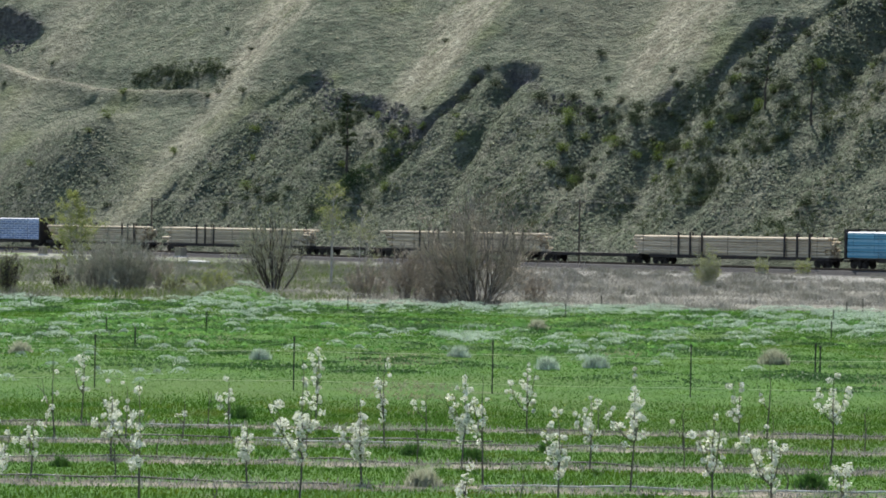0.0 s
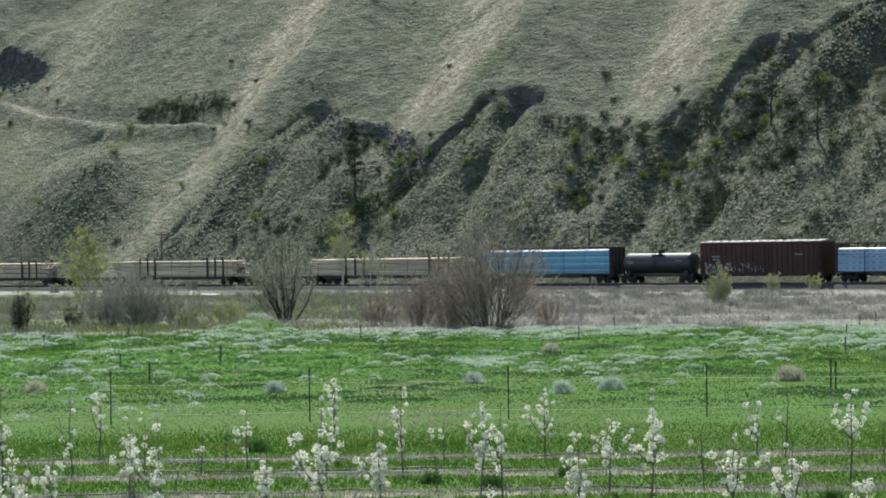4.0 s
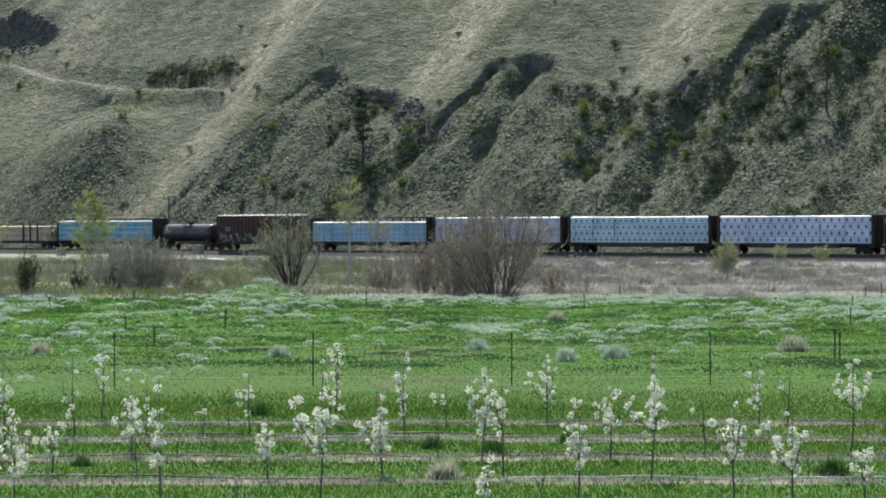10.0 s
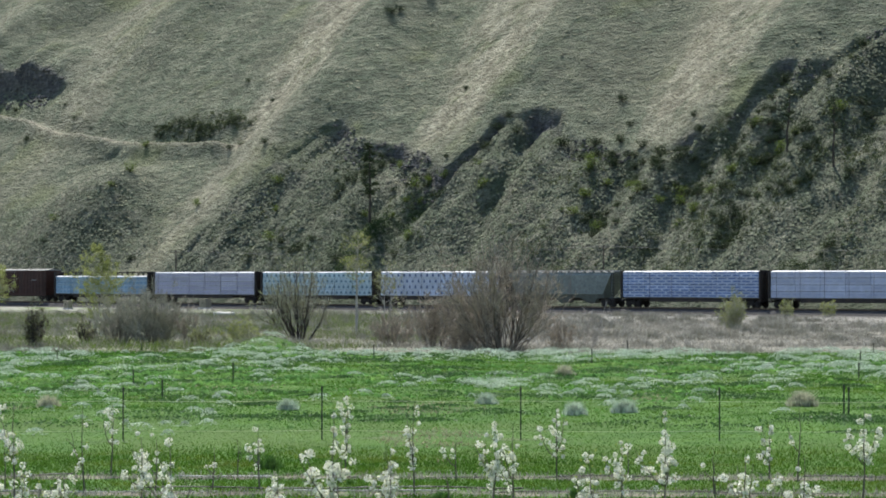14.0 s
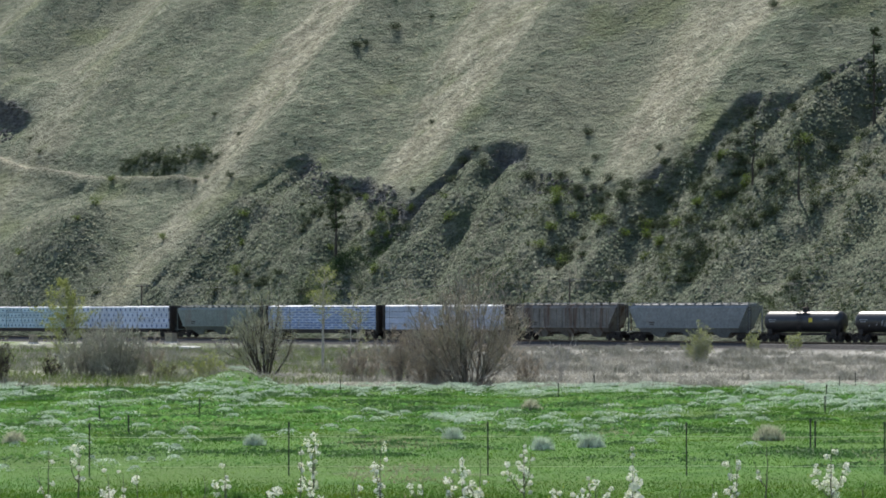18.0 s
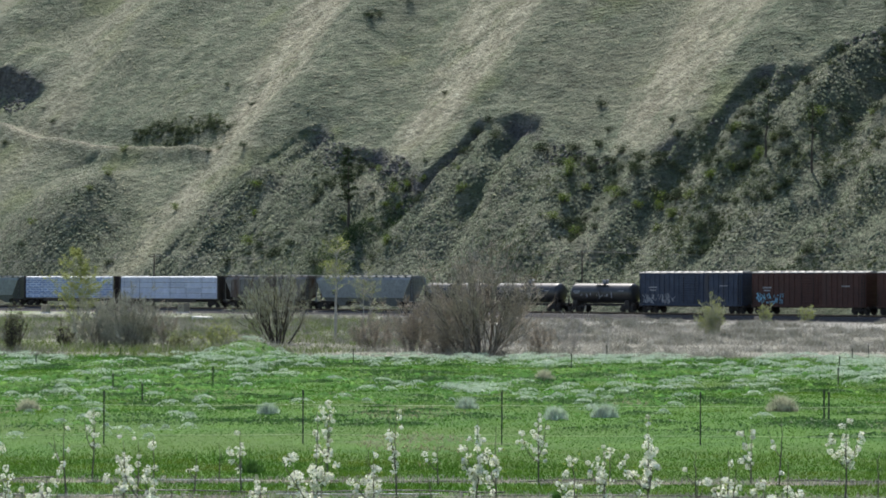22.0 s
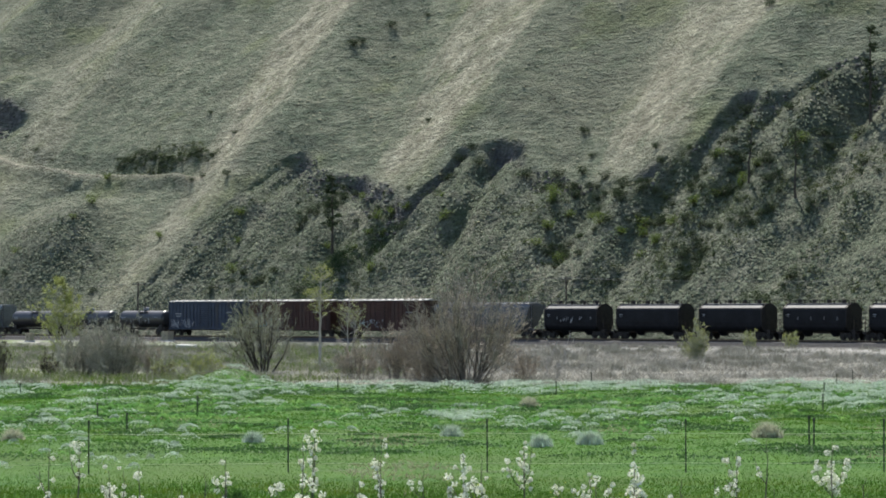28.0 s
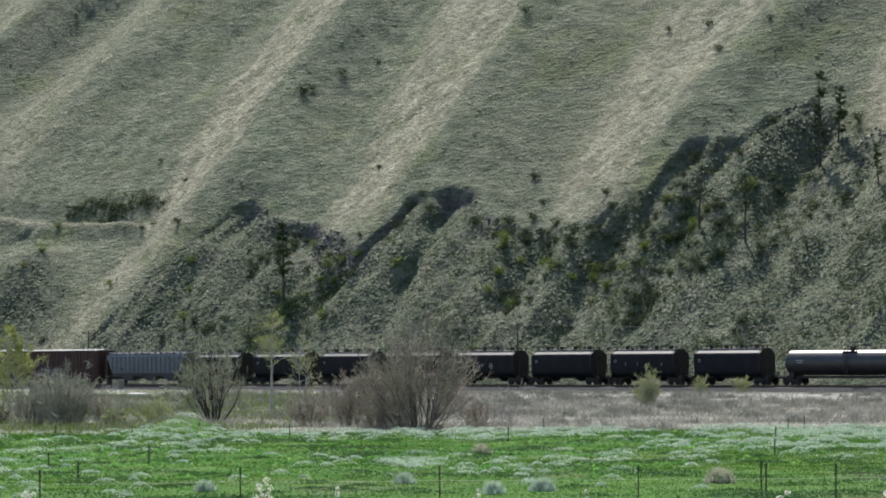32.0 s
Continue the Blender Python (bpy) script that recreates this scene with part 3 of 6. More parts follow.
    g.put(hs_.inputs["Value"], g.ramp(o.outputs["Random"], 0, 1, 0.88, 1.1)), g.put(hs_.inputs["Color"], col)
    return g.done(hs_.outputs[0], g.noise(3.0, 4), 0.35, 0.05)


WRAPS = {
    "blue": wrap("wrap_blue", (0.045, 0.25, 0.38), (0.36, 0.56, 0.64), (3.4, 0.8), (0.95, 0.08), 0.45, lines=3),
    "pale_blue": wrap("wrap_pale_blue", (0.27, 0.41, 0.54), (0.10, 0.24, 0.38), (0.95, 0.67), (0.55, 0.34), shift=0.0),
    "lavender": wrap("wrap_lavender", (0.48, 0.48, 0.57), (0.34, 0.34, 0.47), (0.62, 0.64), (0.72, 0.56), 0.0, 0.5, 0.0),
    "triangles": wrap("wrap_triangles", (0.42, 0.55, 0.62), (0.05, 0.13, 0.20), (0.95, 0.8), (0.58, 0.46), taper=0.9),
    "squares": wrap("wrap_squares", (0.52, 0.58, 0.71), (0.05, 0.09, 0.22), (1.12, 0.8), (0.36, 0.5), taper=0.5),
    "striped": wrap("wrap_striped", (0.48, 0.56, 0.70), (0.07, 0.14, 0.34), (1.5, 0.36), (0.82, 0.42), 0.35, lines=1),
    "white": wrap("wrap_white", (0.43, 0.48, 0.60), (0.33, 0.38, 0.52), (1.6, 0.8), (0.7, 0.2)),
}

# white plastic that gives the lumber loads their sunlit top edge
SUNLIT_COVER = mat("sunlit_cover_plastic", [(0.42, 0.45, 0.50), (0.56, 0.59, 0.63)], 0.8, 0.45, spec=0.4, bump=0.5, bump_scale=2.5)

bogie_data = {}


def bogie(car, x):
    """Freight bogie under a car: side frames, bolster, springs, and four wheels as sub-parts."""
    if not bogie_data:
        bm = bmesh.new()
        for sx in (-1, 1):
            box(bm, sx * 0.86, 0, 0.50, 0.42, 0.16, 0.34)
            box(bm, 0, 0, 0, 0.75, 0.14, 0.16, Matrix.Translation((sx * 0.45, 0, 0.62)) @ pose(0, 0, 0, 0, sx * 24, 0))
        box(bm, 0, 0, 0.42, 0.75, 0.16, 0.20), box(bm, 0, 0, 0.80, 0.7, 0.16, 0.14)
        for sx in (-0.16, 0.0, 0.16):
            tube(bm, (sx, 0, 0.48), (sx, 0, 0.74), 0.07, seg=8)
        me = bpy.data.meshes.new("side_frame")
        bm.to_mesh(me), bm.free()
        me.materials.append(STEEL_BLACK)
        bogie_data["side"] = me
        bm = bmesh.new()
        box(bm, 0, 0, 0.72, 0.45, 2.1, 0.25)
        soften(bm, 0.015)
        me = bpy.data.meshes.new("bogie")
        bm.to_mesh(me), bm.free()
        me.materials.append(STEEL_BLACK)
        bogie_data["frame"] = me
        bm = bmesh.new()
        tube(bm, (0, -0.065, 0), (0, 0.065, 0), 0.455, seg=20)
        tube(bm, (0, -0.11, 0), (0, 0.11, 0), 0.12, seg=10)
        tube(bm, (0, 0.055, 0), (0, 0.085, 0), 0.49, seg=20)
        me = bpy.data.meshes.new("wheel")
        bm.to_mesh(me), bm.free()
        me.materials.append(STEEL_BLACK)
        bogie_data["wheel"] = me
    b = new("bogie", bogie_data["frame"])
    b.parent = car
    b.location = (x, 0, 0)
    for y in (-1.0, 1.0):
        f = new("side_frame", bogie_data["side"])
        f.parent = b
        f.location = (0, y, 0)
    for wx in (-0.86, 0.86):
        for wy in (-0.76, 0.76):
            w = new("wheel", bogie_data["wheel"])
            w.parent = b
            w.location = (wx, wy, 0.46)
            if wy > 0:
                w.rotation_euler = (0, 0, math.pi)
    return b


def running_gear(car, L, inset=2.1, low=0.75, sill=0.35):
    """Bogies, centre sill and couplers."""
    bogie(car, -L / 2 + inset), bogie(car, L / 2 - inset)
    bm = bmesh.new()
    box(bm, 0, 0, 0.95, L - 1.3, 0.55, sill)
    for e in (-1, 1):
        box(bm, e * (L / 2 - 0.75), 0, 0.88, 0.5, 2.6, 0.22)
    part("underframe", bm, DECK_DARK, car)
    for e in (-1, 1):
        bm = bmesh.new()
        box(bm, e * (L / 2 - 0.32), 0, 0.86, 0.62, 0.2, 0.22), box(bm, e * (L / 2 - 0.05), 0, 0.86, 0.22, 0.32, 0.32)
        part("coupler", soften(bm, 0.03), STEEL_BLACK, car)


def ladder(car, x, y, z0, z1, across="x", width=0.42, material=None):
    bm = bmesh.new()
    for k in np.arange(z0, z1, 0.38):
        box(bm, x, y, k, width if across == "x" else 0.04, 0.04 if across == "x" else width, 0.04)
    for e in (-0.5, 0.5):
        box(bm, x + (e * width if across == "x" else 0), y + (0 if across == "x" else e * width), (z0 + z1) / 2, 0.04, 0.04, z1 - z0)
    part("ladder", bm, material or STEEL_BLACK, car)


def marks(car, name, boxes, material, label):
    """Thin painted shapes on a side: (x, z, width, height) on the valley side at depth y."""
    bm = bmesh.new()
    for x, y, z, w, h in boxes:
        box(bm, x, y, z, w, 0.012, h)
    part(name, bm, material, car, label)


def scribble(car, rng, x0, x1, z0, z1, y, material, count=48, label="faded spray-painted scrawl"):
    """Graffiti as overlapping slanted strokes."""
    bm = bmesh.new()
    for _ in range(count):
        box(bm, 0, 0, 0, rng.uniform(0.05, 0.16), 0.012, rng.uniform(0.12, 0.75), Matrix.Translation((rng.uniform(x0, x1), y - rng.uniform(0, 0.004), rng.uniform(z0, z1))) @ pose(0, 0, 0, 0, rng.uniform(-50, 50), 0))
    part("graffiti", bm, material, car, label)


def centerbeam(L, kind, label, low=0.0, tiers=4, gapped=False, seed=0):
    """Centre-beam lumber flat: deck, centre truss, bulkheads and wrapped packages on both sides."""
    rng = random.Random(seed)
    car = tagged(new("centerbeam_car"), label, "railcar", "train")
    running_gear(car, L, 2.3)
    bm = bmesh.new()
    box(bm, 0, 0, 1.16, L - 1.2, 2.85, 0.16)
    extrude_profile(bm, [(-1.40, 0.72), (-1.25, 0.72), (-1.25, 1.08), (-1.40, 1.08)], -L / 2 + 5.5, L / 2 - 5.5)
    for x in np.arange(-L / 2 + 1.5, L / 2 - 1, 1.2):
        box(bm, x, 0, 1.05, 0.12, 2.8, 0.14)
    part("deck", bm, DECK_DARK, car)
    for e in (-1, 1):
        bm = bmesh.new()
        x = e * (L / 2 - 0.62)
        box(bm, x, 0, 2.9, 0.16, 2.9, 3.5)
        wall = part("bulkhead", soften(bm, 0.015), DECK_DARK, car)
        for y in (-1.2, -0.4, 0.4, 1.2):
            bm = bmesh.new()
            box(bm, x + e * 0.14, y, 2.9, 0.14, 0.12, 3.45)
            part("post", bm, DECK_DARK, wall)
        for z in (1.6, 2.5, 3.4, 4.3):
            bm = bmesh.new()
            box(bm, x + e * 0.14, 0, z, 0.12, 2.8, 0.10)
            part("crossbar", bm, DECK_DARK, wall)
        bm = bmesh.new()
        box(bm, x - e * 0.1, -1.40, 2.9, 0.2, 0.08, 3.5)
        part("side_flange", bm, DECK_DARK, wall)
    bm = bmesh.new()
    box(bm, 0, 0, 4.60, L - 2.2, 0.36, 0.14)
    x = -L / 2 + 1.6
    while x < L / 2 - 1.4:
        box(bm, x, 0, 2.9, 0.12, 0.18, 3.4)
        for y in (-0.32, 0.32):
            box(bm, x, y, 4.55, 0.22, 0.3, 0.10)
        x += 1.3
    part("center_beam", bm, DECK_DARK, car)
    run = L - 1.75
    tall = (3.22 - low) / tiers
    n = 6
    for y in (-0.78, 0.78):
        for r in range(tiers):
            for c in range(n):
                w = run / n
                bm = bmesh.new()
                box(bm, -run / 2 + (c + 0.5) * w, y, 1.27 + (r + 0.5) * tall, w - (0.02 if not (gapped and c == 1) else 0.3), 1.12 + rng.uniform(-0.03, 0.03), tall - 0.025)
                part("lumber_package", soften(bm, 0.11 if r == tiers - 1 else 0.06, 2), WRAPS[kind], car)
        # added bulged sheets, shaped and whitened to show the sun along the load top
        for c in range(n):
            w = run / n
            bm = bmesh.new()
            top = 1.27 + tiers * tall - 0.06
            extrude_profile(bm, [(y + 0.6 * math.cos(a), top + (0.17 + rng.uniform(-0.03, 0.03)) * math.sin(a)) for a in np.linspace(0, math.pi, 9)], -run / 2 + c * w + 0.04, -run / 2 + (c + 1) * w - 0.04)
            bmesh.ops.recalc_face_normals(bm, faces=bm.faces)
            part("sunlit_cover", bm, SUNLIT_COVER, car, "bulged white plastic sheet added for the sunlit load top")
        for x in np.arange(-run / 2 + 0.9, run / 2, 3.6):
            bm = bmesh.new()
            box(bm, x, y * 1.745, 1.27 + tall * tiers / 2, 0.03, 0.012, tall * tiers)
            part("strap", bm, STAKE, car)
    return car


def boxcar(L, H, material, label, seed, tag_material, tag_span=(0.0, 0.5)):
    rng = random.Random(seed)
    car = tagged(new("boxcar"), label, "railcar", "train")
    running_gear(car, L, 2.0)
    B = L - 1.5
    W = 1.48
    bm = bmesh.new()
    extrude_profile(bm, [(-W, 0.98), (W, 0.98), (W, H - 0.28), (W - 0.1, H - 0.14), (0, H), (-W + 0.1, H - 0.14), (-W, H - 0.28)], -B / 2, B / 2)
    part("body", bm, material, car)
    bm = bmesh.new()
    extrude_profile(bm, [(-W - 0.06, H - 0.24), (W + 0.06, H - 0.24), (W + 0.06, H - 0.16), (0, H + 0.03), (-W - 0.06, H - 0.16)], -B / 2 - 0.04, B / 2 + 0.04)
    for x in np.arange(-B / 2 + 0.6, B / 2, 1.2):
        box(bm, x, 0, H - 0.06, 0.10, 2 * W - 0.5, 0.10)
    part("roof", bm, ROOF_GREY, car, "weathered galvanised roof")
    for side in (-1, 1):
        bm = bmesh.new()
        for x in np.arange(-B / 2 + 0.12, B / 2, 0.78):
            if abs(x) > 1.7:
                box(bm, x, side * (W + 0.035), (H + 0.75) / 2, 0.10, 0.075, H - 1.45)
        box(bm, 0, side * (W + 0.03), 1.02, B, 0.09, 0.22)
        part("side_ribs", bm, material, car)
        bm = bmesh.new()
        prof = [(side * (W + 0.01), 1.25)]
        for z in np.arange(1.3, H - 0.6, 0.3):
            prof += [(side * (W + 0.06), z), (side * (W + 0.06), z + 0.14), (side * (W + 0.11), z + 0.18), (side * (W + 0.11), z + 0.26)]
        prof += [(side * (W + 0.06), H - 0.42), (side * (W + 0.01), H - 0.42)]
        extrude_profile(bm, prof, -1.5, 1.5)
        bmesh.ops.recalc_face_normals(bm, faces=bm.faces)
        door = part("door", bm, material, car)
        for x in (-0.9, 0.9):
            bm = bmesh.new()
            tube(bm, (x, side * (W + 0.14), 1.2), (x, side * (W + 0.14), H - 0.5), 0.03, seg=6)
            part("lock_rod", bm, STEEL_BLACK, door)
    for e in (-1, 1):
        bm = bmesh.new()
        for z in np.arange(1.3, H - 0.5, 0.42):
            box(bm, e * (B / 2 + 0.04), 0, z, 0.09, 2 * W - 0.15, 0.16)
        part("end_panel", soften(bm, 0.03), material, car)
        ladder(car, e * (B / 2 - 0.35), -W - 0.10, 1.1, 2.6 if e < 0 else H - 0.5)
    scribble(car, rng, -B / 2 + B * tag_span[0], -B / 2 + B * tag_span[1], 1.35, 2.3, -W - 0.09, tag_material)
    marks(car, "lettering_bars", [(-B * 0.36, -W - 0.085, 3.2, 1.3, 0.16), (-B * 0.36, -W - 0.085, 2.85, 1.0, 0.14), (B * 0.33, -W - 0.085, 3.4, 1.2, 0.12)], PRINT_PALE, "pale unreadable lettering bars")
    return car


def hopper(L, H, material, label, seed, ribbed=False):
    """Covered hopper: curved or ribbed sides, sloped end sheets, discharge bays, roof hatches and walkway."""
    rng = random.Random(seed)
    car = tagged(new("covered_hopper"), label, "railcar", "train")
    running_gear(car, L, 1.9)
    B, W = L - 2.2, 1.52
    bm = bmesh.new()
    prof = [(-0.9, 1.1), (0.9, 1.1), (W - 0.05, 1.75), (W, 2.6), (W - 0.02, H - 0.75), (W - 0.28, H - 0.35), (0.7, H - 0.12), (-0.7, H - 0.12), (-W + 0.28, H - 0.35), (-W + 0.02, H - 0.75), (-W, 2.6), (-W + 0.05, 1.75)]
    extrude_profile(bm, prof, -B / 2, B / 2)
    for v in bm.verts:   # slope the end sheets inwards below
        if v.co.z < H - 1.0:
            v.co.x *= 1 - (H - 0.75 - v.co.z) * 0.55 / (B / 2)
    part("body", bm, material, car)
    bm = bmesh.new()
    for y in (-W, W):
        box(bm, 0, y, 1.72, B - 2.3, 0.10, 0.22), box(bm, 0, y * 0.97, H - 0.66, B, 0.10, 0.14)
    part("side_sill", bm, material, car)
    if ribbed:
        for y in (-W, W):
            for x in np.arange(-B / 2 + 1.25, B / 2 - 1.1, 0.98):
                bm = bmesh.new()
                box(bm, x, y * 1.02, (H + 1.05) / 2, 0.11, 0.12, H - 2.35)
                part("side_post", bm, material, car)
    for k in range(3):
        bm = bmesh.new()
        cx = (k - 1) * B * 0.27
        top = [bm.verts.new((cx + sx * 1.9, sy * 1.2, 1.45)) for sx, sy in ((-1, -1), (1, -1), (1, 1), (-1, 1))]
        bot = [bm.verts.new((cx + sx * 0.5, sy * 0.45, 0.45)) for sx, sy in ((-1, -1), (1, -1), (1, 1), (-1, 1))]
        for i in range(4):
            bm.faces.new((top[i], bot[i], bot[(i + 1) % 4], top[(i + 1) % 4]))
        bm.faces.new(bot[::-1])
        part("discharge_bay", bm, material, car)
    bm = bmesh.new()
    box(bm, 0, 0, H - 0.07, B, 0.62, 0.10)
    part("hatch_coaming", soften(bm, 0.02), ROOF_GREY, car)
    for k in range(10):
        bm = bmesh.new()
        box(bm, (k - 4.5) * B / 10.5, 0, H + 0.02, 0.85, 0.5, 0.08)
        part("roof_hatch", soften(bm, 0.02), ROOF_GREY, car)
    bm = bmesh.new()
    for y in (-0.95, 0.95):
        box(bm, 0, y, H + 0.02, B + 0.7, 0.45, 0.035)
        for x in np.arange(-B / 2 + 0.3, B / 2, 1.4):
            box(bm, x, y, H - 0.08, 0.05, 0.4, 0.18)
    part("running_board", bm, ROOF_GREY, car)
    for e in (-1, 1):
        bm = bmesh.new()
        for y in (-1.35, 1.35):
            box(bm, 0, 0, 0, 0.12, 0.12, H - 1.4, Matrix.Translation((e * (L / 2 - 0.9), y, (H + 0.9) / 2)))
        box(bm, e * (L / 2 - 0.9), 0, 1.15, 0.9, 2.7, 0.10), box(bm, e * (L / 2 - 0.9), 0, H - 0.35, 0.10, 2.7, 0.10)
        part("end_frame", bm, material, car)
        ladder(car, e * (L / 2 - 0.7), -1.46, 1.1, H - 0.2)
    marks(car, "lettering_bars", [(-B * 0.3, -W - 0.012, 2.3, 0.9, 0.14), (-B * 0.3, -W - 0.012, 2.05, 0.7, 0.12)], STAKE, "dark unreadable lettering bars")
    return car


def round_hopper(L, H, label, seed):
    """Black cylindrical covered hopper with round sides, roof walkway and open end platforms."""
    rng = random.Random(seed)
    car = tagged(new("round_hopper"), label, "railcar", "train")
    running_gear(car, L, 1.75)
    B = L - 3.2
    bm = bmesh.new()
    half = [(0.5, 0.95), (1.0, 1.06), (1.32, 1.28), (1.5, 1.6), (1.57, 2.1), (1.58, 2.7), (1.57, H - 1.15), (1.52, H - 0.98), (1.42, H - 0.86), (0.75, H - 0.4), (0.35, H - 0.32)]
    prof = half + [(-y, z) for y, z in half[::-1]]
    extrude_profile(bm, prof, -B / 2, B / 2)
    for v in bm.verts:
        if v.co.z < 1.9:
            v.co.x *= 1 - (1.9 - v.co.z) * 0.5 / (B / 2)
    part("barrel", bm, HOPPER_BLACK, car)
    bm = bmesh.new()
    crown = [(1.46, H - 0.865), (0.75, H - 0.375), (0.35, H - 0.295)]
    extrude_profile(bm, crown + [(-y, z) for y, z in crown[::-1]], -B / 2 + 0.3, B / 2 - 0.3)
    part("roof_sheet", bm, ROOF_SUNLIT, car, "grey roof sheet with a sunlit tone in its colour")
    for e in (-1, 1):
        bm = bmesh.new()
        extrude_profile(bm, [(y * 1.02, 2.6 + (z - 2.6) * 1.02) for y, z in prof], e * (B / 2 - 0.06), e * (B / 2 + 0.03))
        part("end_rim", bm, STEEL_BLACK, car)
        bm = bmesh.new()
        for y in (-1.2, -0.4, 0.4, 1.2):
            box(bm, e * (L / 2 - 0.75), y, 1.75, 0.06, 0.06, 1.4)
        for z in (1.55, 2.0, 2.45):
            box(bm, e * (L / 2 - 0.75), 0, z, 0.05, 2.5, 0.05)
        box(bm, e * (L / 2 - 0.8), 0, 1.12, 0.8, 2.8, 0.08)
        part("end_platform", bm, DECK_DARK, car)
        ladder(car, e * (B / 2 + 0.12), -1.1, 1.2, H - 0.5, "y", material=DECK_DARK)
    bm = bmesh.new()
    for y in (-0.55, 0.55):
        box(bm, 0, y, H + 0.02, B + 0.5, 0.42, 0.05)
        for x in np.linspace(-B / 2 + 0.3, B / 2 - 0.3, 5):
            box(bm, x, y, H - 0.18, 0.10, 0.10, 0.4)
    part("running_board", bm, DECK_DARK, car)
    for k in range(4):
        bm = bmesh.new()
        tube(bm, ((k - 1.5) * B / 4.3, 0, H - 0.35), ((k - 1.5) * B / 4.3, 0, H + 0.13), 0.30, 0.26, 14)
        part("hatch", bm, DECK_DARK, car)
    for k in (-1, 1):
        bm = bmesh.new()
        tube(bm, (k * B * 0.22, 0, 1.5), (k * B * 0.22, 0, 0.42), 1.35, 0.35, 12)
        part("discharge_cone", bm, HOPPER_BLACK, car)
    spots = [(-B * 0.42, -1.60, 3.05, 0.5, 0.07), (-B * 0.42, -1.60, 2.85, 0.4, 0.06)]
    if seed % 3 == 0:
        spots += [(-B * 0.26 + k * 1.9, -1.60, 2.6, 0.05, 0.45) for k in range(4)]
    marks(car, "lettering_bars", spots, PRINT_PALE, "small pale unreadable lettering bars")
    if seed % 4 == 2:
        scribble(car, rng, -B * 0.2, B * 0.2, 2.2, 2.6, -1.59, PRINT_PALE, 8)
    return car


def tank_car(L, R, label, seed, long_car=False, tag=False, paint=None):
    rng = random.Random(seed)
    car = tagged(new("tank_car"), label, "railcar", "train")
    running_gear(car, L, 1.85, sill=0.3)
    T, cz = L - 1.9, 1.15 + R
    bm = bmesh.new()
    rings = [(-T / 2, 0.12), (-T / 2 + 0.05, 0.42), (-T / 2 + 0.18, 0.74), (-T / 2 + 0.36, 0.92), (-T / 2 + 0.58, 1.0), (-T / 2 + 0.62, 1.0), (-0.02, 1.0)]
    rings += [(-x, k) for x, k in rings[::-1]]
    prev = None
    for x, k in rings:
        ring = [bm.verts.new((x, R * k * math.cos(a), cz + R * k * math.sin(a))) for a in np.linspace(0, 2 * math.pi, 33)[:-1]]
        if prev:
            for i in range(32):
                bm.faces.new((prev[i], prev[(i + 1) % 32], ring[(i + 1) % 32], ring[i]))
        else:
            bm.faces.new(ring)
        prev = ring
    bm.faces.new(prev[::-1])
    bmesh.ops.recalc_face_normals(bm, faces=bm.faces)
    part("barrel", bm, paint or TANK_BLACK, car, smooth=True)
    bm = bmesh.new()
    tube(bm, (0, 0, cz + R - 0.12), (0, 0, cz + R + 0.42), 0.42, 0.40, 16)
    tube(bm, (0, 0, cz + R + 0.42), (0, 0, cz + R + 0.52), 0.46, 0.34, 16)
    part("dome", bm, PRINT_PALE if tag else DECK_DARK, car)
    bm = bmesh.new()
    for y in (-0.85, 0.85):
        box(bm, 0, y, cz + R - 0.02, 2.1, 0.45, 0.05)
        for x in (-1.0, 0, 1.0):
            box(bm, x, y * 1.2, cz + R + 0.45, 0.05, 0.05, 0.95)
        for z in (0.5, 0.9):
            box(bm, 0, y * 1.2, cz + R + z, 2.05, 0.05, 0.05)
    part("platform_rail", bm, DECK_DARK, car)
    for y in (-1, 1):
        ladder(car, 0, y * (R + 0.12), 0.9, cz + R, material=DECK_DARK)
    bm = bmesh.new()
    for e in (-1, 1):
        x = e * (T / 2 - 0.95)
        box(bm, x, 0, 1.25, 0.7, 2.0, 0.55)
        for y in (-1.1, 1.1):
            box(bm, x + e * 0.9, y, 1.55, 0.05, 0.05, 1.0)
        box(bm, x + e * 0.9, 0, 2.0, 0.05, 2.3, 0.05)
        box(bm, e * (L / 2 - 0.55), 0, 1.1, 0.75, 2.7, 0.08)
    part("saddle", bm, DECK_DARK, car)
    spots = [(-T * 0.36, -R - 0.02, cz + 0.25, 1.1, 0.12), (-T * 0.36, -R - 0.02, cz + 0.02, 0.8, 0.10), (T * 0.34, -R - 0.02, cz + 0.3, 0.9, 0.10)]
    marks(car, "lettering_bars", spots, PRINT_PALE, "pale unreadable lettering bars")
    if seed % 3 == 0:
        marks(car, "placard", [(T * 0.14, -R - 0.02, cz + 0.2, 0.55, 0.5)], YELLOW, "yellow placard")
    if tag:
        scribble(car, rng, -T * 0.3, T * 0.25, cz - 0.5, cz - 0.1, -R - 0.01, PRINT_PALE, 14)
    return car


